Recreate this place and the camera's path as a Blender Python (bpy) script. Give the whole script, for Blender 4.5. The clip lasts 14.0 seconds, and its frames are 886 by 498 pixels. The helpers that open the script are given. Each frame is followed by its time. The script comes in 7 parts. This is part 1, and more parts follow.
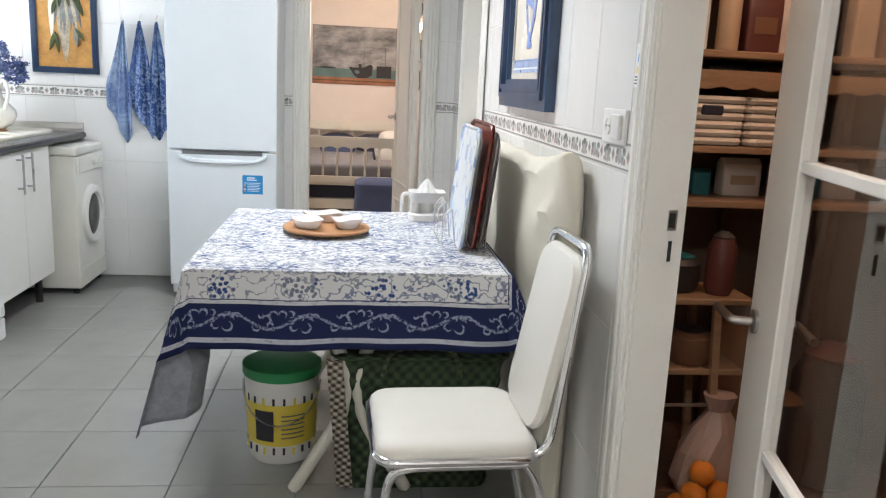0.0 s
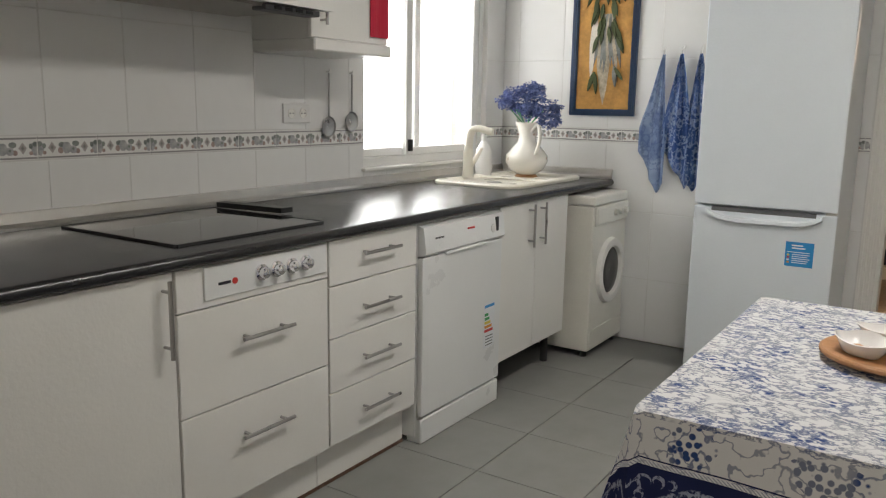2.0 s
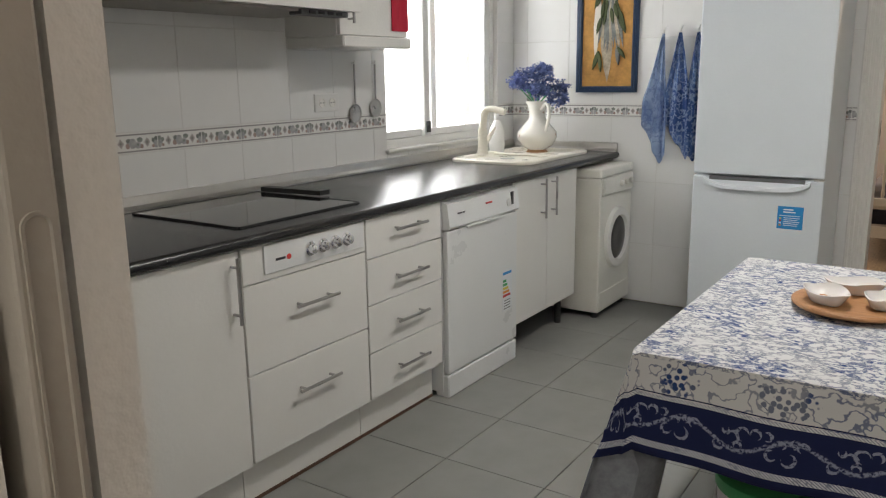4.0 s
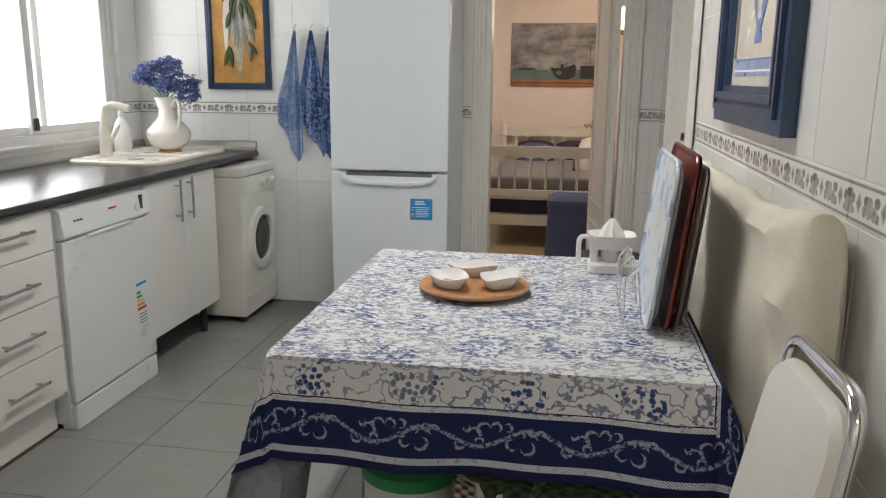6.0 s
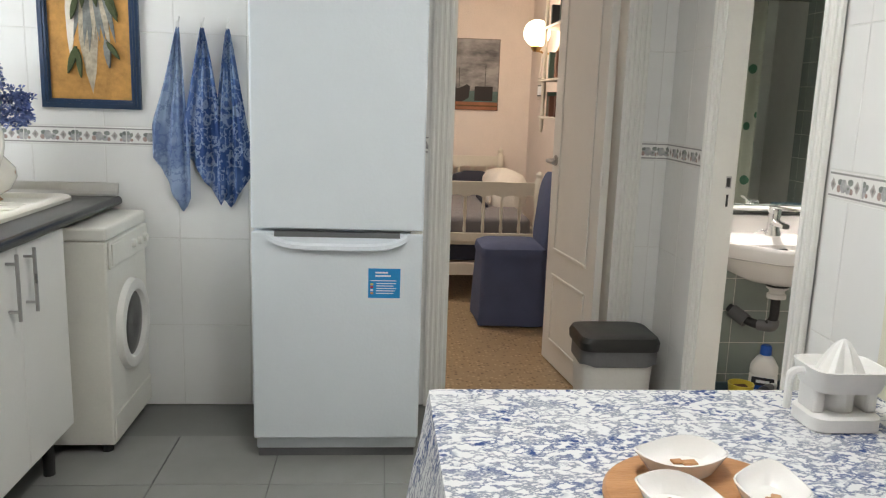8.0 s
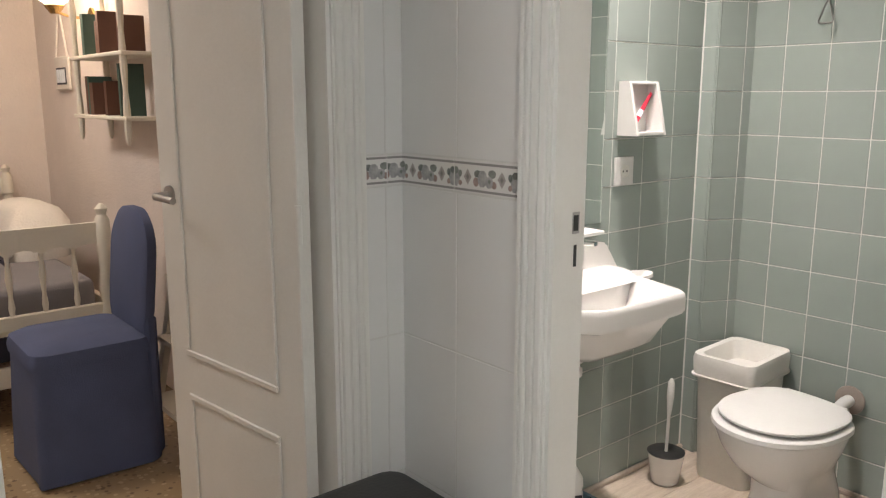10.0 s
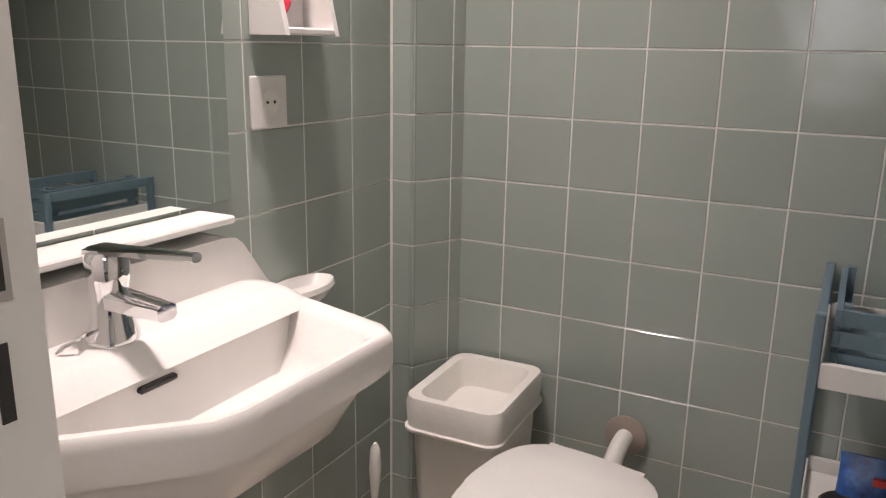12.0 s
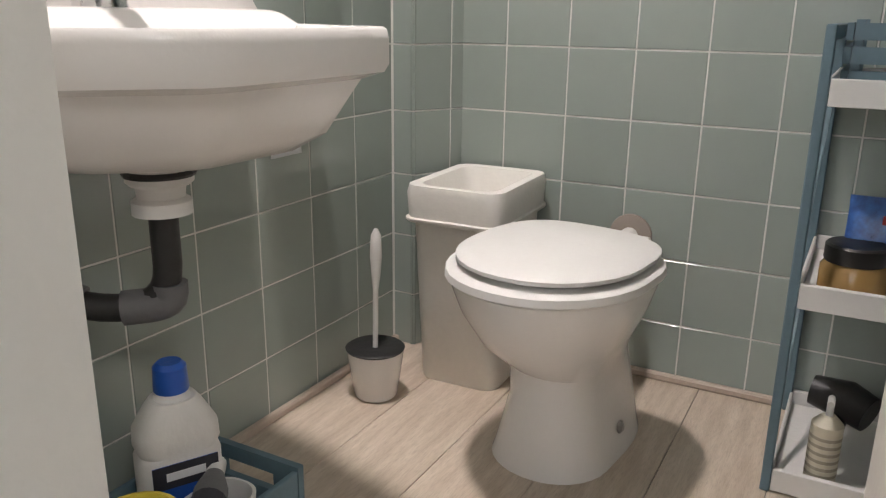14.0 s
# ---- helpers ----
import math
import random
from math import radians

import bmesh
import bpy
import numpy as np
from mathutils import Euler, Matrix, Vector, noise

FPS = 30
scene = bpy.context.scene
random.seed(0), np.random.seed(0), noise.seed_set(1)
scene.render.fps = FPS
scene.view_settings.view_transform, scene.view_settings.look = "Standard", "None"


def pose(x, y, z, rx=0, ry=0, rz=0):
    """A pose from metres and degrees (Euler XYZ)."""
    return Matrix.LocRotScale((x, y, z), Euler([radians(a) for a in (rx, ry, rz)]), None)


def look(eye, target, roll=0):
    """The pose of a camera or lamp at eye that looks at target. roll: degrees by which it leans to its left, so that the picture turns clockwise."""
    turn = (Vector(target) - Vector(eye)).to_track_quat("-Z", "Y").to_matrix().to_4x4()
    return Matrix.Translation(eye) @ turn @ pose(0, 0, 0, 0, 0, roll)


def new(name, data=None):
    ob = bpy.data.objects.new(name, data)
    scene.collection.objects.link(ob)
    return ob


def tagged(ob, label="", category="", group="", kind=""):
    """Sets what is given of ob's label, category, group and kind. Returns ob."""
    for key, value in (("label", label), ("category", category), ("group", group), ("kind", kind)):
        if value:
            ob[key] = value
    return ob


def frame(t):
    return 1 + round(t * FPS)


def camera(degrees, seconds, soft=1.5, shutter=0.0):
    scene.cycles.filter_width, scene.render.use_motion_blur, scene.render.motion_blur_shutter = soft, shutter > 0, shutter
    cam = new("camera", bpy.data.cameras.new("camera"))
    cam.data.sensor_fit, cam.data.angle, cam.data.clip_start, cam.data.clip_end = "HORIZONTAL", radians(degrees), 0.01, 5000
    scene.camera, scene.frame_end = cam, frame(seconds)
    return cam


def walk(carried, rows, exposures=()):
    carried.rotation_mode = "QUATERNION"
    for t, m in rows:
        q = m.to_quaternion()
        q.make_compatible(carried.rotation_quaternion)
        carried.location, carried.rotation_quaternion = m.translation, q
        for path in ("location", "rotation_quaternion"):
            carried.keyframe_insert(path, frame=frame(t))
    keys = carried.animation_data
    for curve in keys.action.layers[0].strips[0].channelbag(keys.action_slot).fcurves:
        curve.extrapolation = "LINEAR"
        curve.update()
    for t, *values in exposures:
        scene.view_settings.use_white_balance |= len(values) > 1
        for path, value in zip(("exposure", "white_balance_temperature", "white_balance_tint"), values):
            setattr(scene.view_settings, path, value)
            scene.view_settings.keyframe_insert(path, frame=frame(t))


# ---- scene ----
cam = camera(58.8, 14.0, 1.2)
PATH = [
    (0, (0.232, 0.626, 1.291), (0.46, 2.57, 0.882), 2.7),
    (0.5, (0.262, 0.886, 1.286), (0.197, 2.846, 0.891), 2.5),
    (1, (0.263, 1.137, 1.282), (-0.191, 3.047, 0.902), 1.8),
    (1.5, (0.259, 1.389, 1.306), (-0.576, 3.169, 0.939), 1.3),
    (2, (0.213, 1.512, 1.294), (-0.869, 3.156, 0.935), 1.0),
    (2.2, (0.211, 1.513, 1.292), (-0.919, 3.122, 0.93), 0.9),
    (4.3, (0.386, 1.163, 1.381), (-0.693, 2.79, 0.948), -1.5),
    (4.5, (0.399, 1.137, 1.387), (-0.649, 2.785, 0.959), -1.8),
    (5, (0.399, 1.12, 1.383), (-0.524, 2.843, 0.957), -2.0),
    (5.5, (0.388, 1.153, 1.375), (-0.268, 2.991, 0.938), -1.4),
    (6, (0.389, 1.329, 1.341), (0.079, 3.257, 0.911), 0.6),
    (6.5, (0.422, 1.519, 1.331), (0.419, 3.476, 0.921), 2.6),
    (7, (0.335, 1.71, 1.32), (0.418, 3.672, 0.938), 3.1),
    (7.2, (0.243, 1.822, 1.325), (0.337, 3.785, 0.956), 3.1),
    (7.8, (-0.22, 2.25, 1.335), (-0.12, 4.25, 0.95), 2.3),
    (8.4, (-0.5, 2.82, 1.342), (-0.08, 4.77, 0.965), 1.2),
    (8.9, (-0.505, 3.28, 1.343), (0.13, 5.14, 0.96), 0.4),
    (9.3, (-0.431, 3.628, 1.34), (0.362, 5.427, 0.971), 0.0),
    (9.5, (-0.417, 3.808, 1.334), (0.507, 5.541, 0.956), 0.0),
    (10, (-0.297, 4.19, 1.321), (0.961, 5.697, 0.938), -0.0),
    (10.5, (-0.003, 4.478, 1.307), (1.517, 5.708, 0.886), 0.4),
    (11, (0.264, 4.698, 1.302), (1.947, 5.682, 0.856), 0.8),
    (11.5, (0.485, 4.819, 1.266), (2.212, 5.71, 0.792), 1.1),
    (12, (0.672, 4.828, 1.182), (2.386, 5.731, 0.684), 1.0),
    (12.5, (0.717, 4.806, 1.086), (2.431, 5.692, 0.56), 1.0),
    (13, (0.674, 4.789, 0.99), (2.39, 5.658, 0.443), 0.9),
    (13.5, (0.644, 4.777, 0.897), (2.351, 5.645, 0.32), 0.8),
    (14, (0.617, 4.773, 0.803), (2.302, 5.686, 0.229), 0.7),
]
walk(cam, [(t, look(eye, target, roll)) for t, eye, target, roll in PATH],
     [(0.0, 0.78, 6100, 10), (0.5, 0.62, 6200, 10), (1.0, 0.25, 6400, 10), (1.5, 0.0, 6700, 11), (2.2, -0.06, 6850, 11), (4.3, -0.03, 6700, 11), (6.0, 0.04, 6600, 10), (6.5, 0.14, 6500, 9), (7.2, 0.2, 6500, 8),
      (9.3, 0.28, 6550, 10), (10.0, 0.22, 6550, 11), (11.0, 0.05, 6600, 14), (12.0, -0.25, 6750, 19), (12.5, -0.27, 6800, 20), (13.2, -0.12, 6700, 18), (14.0, 0.06, 6400, 12)])

# ---- light ----
world = bpy.data.worlds.new("world")
scene.world = world
world.use_nodes = True
wt = world.node_tree
sky = wt.nodes.new("ShaderNodeTexSky")
sky.sky_type, sky.sun_disc, sky.sun_elevation, sky.sun_rotation = "NISHITA", False, radians(40), radians(250)
wt.links.new(sky.outputs[0], wt.nodes["Background"].inputs[0])
wt.nodes["Background"].inputs[1].default_value = 0.12


def lamp(name, kind, m, energy, color=(1, 1, 1), size=0.3, size_y=None):
    data = bpy.data.lights.new(name, kind)
    data.energy, data.color = energy, color
    if kind == "AREA":
        data.size = size
        if size_y:
            data.shape, data.size_y = "RECTANGLE", size_y
    elif kind == "SUN":
        data.angle = size
    else:
        data.shadow_soft_size = size
    ob = new(name, data)
    ob.matrix_world = m
    return ob


lamp("sun", "SUN", look((-8, 9, 7), (0, 3, 0)), 0.5, (1, 0.96, 0.9), radians(10))
lamp("window_daylight", "AREA", look((-2.34, 4.98, 1.6), (-1, 4.9, 1.2)), 12, (0.95, 0.98, 1.0), 1.0, 1.1)
lamp("kitchen_tube_light", "AREA", look((-0.15, 3.6, 2.36), (-0.15, 3.6, 0)), 21, (0.99, 0.985, 0.965), 0.3, 0.9)
# unseen fill lamp, added to brighten the near right wall and pantry door
lamp("hall_fill_light", "AREA", look((0.1, 0.2, 2.38), (0.1, 0.2, 0)), 16, (1, 0.93, 0.85), 0.3)
downlight = lamp("bath_light", "AREA", look((1.58, 5.54, 2.38), (1.58, 5.54, 0)), 12.5, (1, 0.905, 0.86), 0.14)
downlight.data.spread = radians(105)
lamp("bedroom_globe_light", "POINT", pose(0.72, 8.2, 1.80), 14, (1, 0.80, 0.62), 0.06)
# added fill with no fitting of its own; brightens the bedroom beyond its globe lamp
lamp("bedroom_fill_light", "AREA", look((-0.4, 7.6, 2.36), (-0.4, 7.6, 0)), 18, (1, 0.92, 0.86), 0.4)
lamp("pantry_light", "POINT", pose(1.5, 2.45, 2.2), 10, (1, 0.62, 0.40), 0.05)


# ---- materials ----
class Tree:
    def __init__(self, name):
        self.m = bpy.data.materials.new(name)
        self.m.use_nodes = True
        self.t = self.m.node_tree
        self.b = self.t.nodes["Principled BSDF"]

    def n(self, kind, **props):
        node = self.t.nodes.new(kind)
        for k, v in props.items():
            setattr(node, k, v)
        return node

    def put(self, sock, v):
        if hasattr(v, "is_output"):
            self.t.links.new(v, sock)
        else:
            sock.default_value = v

    def math(self, op, a, b=0.0, clamp=False):
        node = self.n("ShaderNodeMath", operation=op, use_clamp=clamp)
        self.put(node.inputs[0], a)
        self.put(node.inputs[1], b)
        return node.outputs[0]

    def mix(self, f, a, b):
        node = self.n("ShaderNodeMix", data_type="RGBA")
        for i, v in ((0, f), (6, a), (7, b)):
            self.put(node.inputs[i], (*v, 1) if isinstance(v, tuple) and len(v) == 3 else v)
        return node.outputs[2]

    def coord(self, which="Object"):
        return self.n("ShaderNodeTexCoord").outputs[which]

    def noise(self, scale, detail=3.0, rough=0.55, vec=None, stretch=None):
        node = self.n("ShaderNodeTexNoise")
        vec = vec or self.coord()
        if stretch:
            mp = self.n("ShaderNodeMapping")
            mp.inputs[3].default_value = stretch
            self.t.links.new(vec, mp.inputs[0])
            vec = mp.outputs[0]
        self.t.links.new(vec, node.inputs[0])
        node.inputs[2].default_value, node.inputs[3].default_value, node.inputs[4].default_value = scale, detail, rough
        return node.outputs[0]

    def voronoi(self, scale, vec=None, feature="F1"):
        node = self.n("ShaderNodeTexVoronoi", feature=feature)
        self.t.links.new(vec or self.coord(), node.inputs[0])
        node.inputs["Scale"].default_value = scale
        return node

    def ramp(self, f, lo, hi):
        node = self.n("ShaderNodeMapRange", clamp=True)
        self.put(node.inputs[0], f)
        node.inputs[1].default_value, node.inputs[2].default_value = lo, hi
        return node.outputs[0]

    def random(self):
        return self.n("ShaderNodeObjectInfo").outputs["Random"]

    def xyz(self, vec):
        node = self.n("ShaderNodeSeparateXYZ")
        self.t.links.new(vec, node.inputs[0])
        return node.outputs

    def finish(self, color, rough=0.5, metal=0.0, bump=None, depth=0.002, spec=0.5):
        self.put(self.b.inputs["Base Color"], (*color, 1) if isinstance(color, tuple) else color)
        self.put(self.b.inputs["Roughness"], rough)
        self.b.inputs["Metallic"].default_value = metal
        self.b.inputs["Specular IOR Level"].default_value = spec
        if bump is not None:
            node = self.n("ShaderNodeBump")
            node.inputs["Distance"].default_value = depth
            self.put(node.inputs["Height"], bump)
            self.t.links.new(node.outputs[0], self.b.inputs["Normal"])
        return self.m


def plain(name, color, rough=0.5, metal=0.0, vary=0.06, scale=6.0, grain=90.0, depth=0.0006, spec=0.5):
    t = Tree(name)
    big, fine = t.noise(scale, 4.0), t.noise(grain, 2.0)
    f = t.math("ADD", t.math("MULTIPLY", big, 0.7), t.math("MULTIPLY", fine, 0.3))
    lo, hi = tuple(c * (1 - vary) for c in color), tuple(min(1, c * (1 + vary)) for c in color)
    r = t.math("ADD", t.math("MULTIPLY", t.math("SUBTRACT", big, 0.5), 0.18), rough)
    return t.finish(t.mix(t.ramp(f, 0.3, 0.7), lo, hi), r, metal, t.math("ADD", fine, t.math("MULTIPLY", big, 2.0)), depth, spec)


def tile_mat(name, color, rough, vary=0.05, stain=None):
    t = Tree(name)
    c = t.mix(t.random(), tuple(x * (1 - vary) for x in color), tuple(min(1, x * (1 + vary)) for x in color))
    cloud = t.noise(7.0, 4.0)
    c = t.mix(t.math("MULTIPLY", t.ramp(cloud, 0.35, 0.75), 0.5), c, stain or tuple(x * 0.9 for x in color))
    r = t.math("ADD", t.math("MULTIPLY", t.noise(14.0, 4.0), 0.12), rough)
    return t.finish(c, r, 0, t.noise(5.0, 2.0), 0.004)


def wood_mat(name, a, b, rough=0.45, axis=(1, 8, 8)):
    t = Tree(name)
    ring = t.noise(5.0, 5.0, 0.6, stretch=axis)
    fine = t.noise(50.0, 3.0, 0.6, stretch=axis)
    c = t.mix(t.ramp(ring, 0.35, 0.68), a, b)
    c = t.mix(t.math("MULTIPLY", t.ramp(fine, 0.45, 0.7), 0.35), c, tuple(x * 0.6 for x in a))
    return t.finish(c, rough, 0, fine, 0.0008)


WHITE_PAINT = plain("white_paint", (0.80, 0.795, 0.77), 0.45, depth=0.0012)
CEILING = plain("ceiling_paint", (0.82, 0.81, 0.78), 0.9)
BEDROOM_WALL = plain("pinkish_plaster", (0.74, 0.645, 0.575), 0.85, vary=0.04, depth=0.003)
DOOR_PAINT = plain("door_lacquer", (0.78, 0.76, 0.71), 0.35, vary=0.03)
TRIM_PAINT = plain("trim_lacquer", (0.79, 0.775, 0.73), 0.35, vary=0.03)
GREY_FRAME = plain("grey_lacquer", (0.36, 0.335, 0.295), 0.4, vary=0.06)
CABINET = plain("white_cabinet_laminate", (0.82, 0.81, 0.77), 0.32, vary=0.02)
APPLIANCE = plain("appliance_enamel", (0.80, 0.81, 0.80), 0.3, vary=0.015)
FRIDGE_PAINT = plain("fridge_enamel", (0.74, 0.79, 0.83), 0.34, vary=0.015)
OLD_ENAMEL = plain("aged_enamel", (0.76, 0.74, 0.67), 0.4, vary=0.05)
WORKTOP = plain("black_worktop", (0.016, 0.016, 0.018), 0.22, vary=0.3, grain=240)
HOB_GLASS = plain("black_glass", (0.008, 0.008, 0.009), 0.06, vary=0.1, depth=0.0)
ALU = plain("brushed_aluminium", (0.62, 0.60, 0.57), 0.32, 1.0, 0.06, 12, 300)
STEEL = plain("dull_steel", (0.45, 0.44, 0.43), 0.3, 1.0, 0.08, 12, 300)
CHROME = plain("chrome", (0.82, 0.82, 0.83), 0.07, 1.0, 0.02, depth=0.0)
CERAMIC = plain("white_ceramic", (0.79, 0.77, 0.745), 0.12, vary=0.015, depth=0.0003)
CREAM_CERAMIC = plain("cream_composite", (0.80, 0.76, 0.66), 0.3, vary=0.03)
PLASTIC_W = plain("white_plastic", (0.74, 0.73, 0.705), 0.4, vary=0.03)
PLASTIC_CREAM = plain("cream_plastic", (0.80, 0.78, 0.735), 0.45, vary=0.05)
PLASTIC_K = plain("black_plastic", (0.02, 0.02, 0.02), 0.42, vary=0.2)
PLASTIC_G = plain("grey_plastic", (0.14, 0.14, 0.145), 0.5, vary=0.12)
VINYL = plain("white_vinyl", (0.80, 0.78, 0.72), 0.36, vary=0.03, grain=300, depth=0.001)
NAVY = plain("navy_lacquer", (0.026, 0.055, 0.118), 0.35, vary=0.2)
RED = plain("red_cloth", (0.55, 0.02, 0.05), 0.8)
BLUE_STICKER = plain("blue_sticker", (0.02, 0.27, 0.62), 0.35)
BLUE_PLASTIC = plain("blue_plastic", (0.02, 0.10, 0.45), 0.35)
YELLOW = plain("yellow_plastic", (0.75, 0.60, 0.08), 0.4)
LABEL_W = plain("label_white", (0.8, 0.82, 0.84), 0.5)
LABEL_K = plain("label_black", (0.03, 0.03, 0.04), 0.5)
LABEL_R = plain("label_red", (0.6, 0.05, 0.04), 0.5)
LABEL_O = plain("label_orange", (0.75, 0.3, 0.04), 0.5)
LABEL_G = plain("label_green", (0.05, 0.35, 0.12), 0.5)
GROUT_K = plain("pale_grout", (0.70, 0.69, 0.66), 0.9, grain=200)
GROUT_F = plain("floor_grout", (0.19, 0.19, 0.18), 0.9, grain=200)
GROUT_B = plain("white_grout", (0.74, 0.74, 0.70), 0.9, grain=200)
TILE_K = tile_mat("white_wall_tile", (0.80, 0.795, 0.775), 0.14, 0.012, (0.77, 0.765, 0.74))
TILE_F = tile_mat("grey_floor_tile", (0.30, 0.30, 0.285), 0.14, 0.03, (0.25, 0.25, 0.235))
TILE_B = tile_mat("sage_wall_tile", (0.345, 0.395, 0.360), 0.06, 0.05, (0.315, 0.365, 0.333))
BLUE_SLIP = plain("slate_blue_cloth", (0.075, 0.09, 0.165), 0.9, vary=0.15, grain=260, depth=0.002)
CREAM_CLOTH = plain("cream_cotton", (0.70, 0.66, 0.55), 0.9, vary=0.05, grain=350, depth=0.002)
BED_WOOD = plain("cream_painted_wood", (0.72, 0.66, 0.55), 0.5, vary=0.05)
MATTRESS = plain("grey_blanket", (0.20, 0.18, 0.18), 0.9, vary=0.12, grain=200, depth=0.003)
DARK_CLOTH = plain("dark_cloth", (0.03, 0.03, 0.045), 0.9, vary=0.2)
SHEET_W = plain("white_linen", (0.72, 0.66, 0.58), 0.9, vary=0.06, depth=0.004)
DUSTY_BLUE = plain("dusty_blue_paint", (0.12, 0.19, 0.23), 0.5, vary=0.1)
DARK_WOOD = wood_mat("dark_shelf_wood", (0.10, 0.05, 0.03), (0.16, 0.085, 0.05))
SHELF_WOOD = wood_mat("pine_shelf", (0.26, 0.16, 0.09), (0.36, 0.23, 0.13))
PLATE_WOOD = wood_mat("warm_board_wood", (0.40, 0.19, 0.075), (0.52, 0.27, 0.12), 0.5)
BATH_PLANK = wood_mat("pale_oak_plank", (0.50, 0.41, 0.32), (0.66, 0.57, 0.47), 0.45, (1, 9, 9))
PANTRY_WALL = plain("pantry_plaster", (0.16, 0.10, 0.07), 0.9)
ORANGE = plain("orange_peel", (0.75, 0.23, 0.02), 0.45, grain=400, depth=0.003)
WICKER = plain("white_wicker", (0.62, 0.55, 0.46), 0.7)
MIRROR = plain("mirror_silver", (0.86, 0.90, 0.88), 0.015, 1.0, 0.0, depth=0.0)
BAMBOO = plain("cream_paint_leg", (0.68, 0.66, 0.58), 0.4)


def glass_mat(name, tint=(1, 1, 1), rough=0.0):
    t = Tree(name)
    t.b.inputs["Transmission Weight"].default_value = 1.0
    t.b.inputs["IOR"].default_value = 1.45
    return t.finish(tint, rough)


def glow(name, color, strength):
    t = Tree(name)
    t.b.inputs["Emission Color"].default_value = (*color, 1)
    t.b.inputs["Emission Strength"].default_value = strength
    return t.finish(color, 0.4)


GLASS = glass_mat("clear_glass")
LAMP_GLASS = glow("globe_glow", (1, 0.78, 0.55), 6.0)
TUBE_GLOW = glow("tube_glow", (1, 1, 1), 4.0)
OUTSIDE = glow("bright_sky_backdrop", (0.97, 0.99, 1.0), 3.0)


def terrazzo():
    t = Tree("terrazzo")
    v = t.voronoi(45)
    chip = t.ramp(v.outputs["Distance"], 0.40, 0.30)
    tone = t.xyz(v.outputs["Color"])[0]
    c = t.mix(chip, (0.36, 0.25, 0.14), t.mix(t.ramp(tone, 0.2, 0.8), (0.16, 0.09, 0.045), (0.52, 0.39, 0.24)))
    return t.finish(c, 0.28)


TERRAZZO = terrazzo()


def frieze():
    """Glazed border tile: grey fruit with leaves and berries, diamonds between, a twisted rope above and below."""
    t = Tree("fruit_border_tile")
    x, y, z = t.xyz(t.coord())[:3]
    ax, az = t.math("ABSOLUTE", x), t.math("ABSOLUTE", z)
    wob = t.math("MULTIPLY", t.math("SUBTRACT", t.noise(90.0, 2.0), 0.5), 0.9)

    def oval(u, cu, cz, ru, rz):
        a = t.math("DIVIDE", t.math("SUBTRACT", u, cu), ru)
        b = t.math("DIVIDE", t.math("SUBTRACT", z, cz), rz)
        return t.math("LESS_THAN", t.math("ADD", t.math("ADD", t.math("MULTIPLY", a, a), t.math("MULTIPLY", b, b)), wob), 1.0)

    c = (0.79, 0.78, 0.75)
    tone = t.ramp(t.noise(60.0, 2.0), 0.35, 0.65)
    grey = t.mix(tone, (0.26, 0.26, 0.27), (0.44, 0.42, 0.42))
    green = t.mix(tone, (0.07, 0.09, 0.08), (0.20, 0.23, 0.20))
    pink = t.mix(tone, (0.24, 0.15, 0.13), (0.42, 0.28, 0.25))
    for u, cu, cz, ru, rz, ink in ((x, -0.027, -0.010, 0.009, 0.010, pink), (x, 0.030, -0.013, 0.008, 0.008, pink), (x, -0.022, 0.008, 0.011, 0.008, green),
                                   (x, 0.024, 0.010, 0.012, 0.009, green), (x, -0.006, -0.002, 0.015, 0.018, grey), (x, 0.015, -0.008, 0.012, 0.013, grey), (x, 0.016, -0.006, 0.004, 0.004, green),
                                   (ax, 0.092, -0.002, 0.012, 0.021, grey), (ax, 0.094, 0.012, 0.009, 0.008, green), (ax, 0.079, -0.015, 0.006, 0.006, pink), (ax, 0.079, 0.006, 0.006, 0.008, green)):
        c = t.mix(oval(u, cu, cz, ru, rz), c, ink)
    dia = t.math("ADD", t.math("MULTIPLY", t.math("ABSOLUTE", t.math("SUBTRACT", ax, 0.054)), 1.4), az)
    c = t.mix(t.math("LESS_THAN", t.math("ADD", dia, t.math("MULTIPLY", wob, 0.006)), 0.018), c, t.mix(t.ramp(dia, 0.004, 0.012), (0.16, 0.14, 0.13), (0.38, 0.34, 0.32)))
    twist = t.ramp(t.math("SINE", t.math("MULTIPLY", t.math("ADD", x, z), 700.0)), -0.6, 0.6)
    line = t.math("LESS_THAN", t.math("ABSOLUTE", t.math("SUBTRACT", az, 0.0295)), 0.0027)
    c = t.mix(line, c, t.mix(twist, (0.17, 0.165, 0.16), (0.36, 0.35, 0.34)))
    c = t.mix(0.15, c, (0.79, 0.78, 0.75))
    return t.finish(c, 0.25, 0, line, 0.0008)


FRIEZE = frieze()


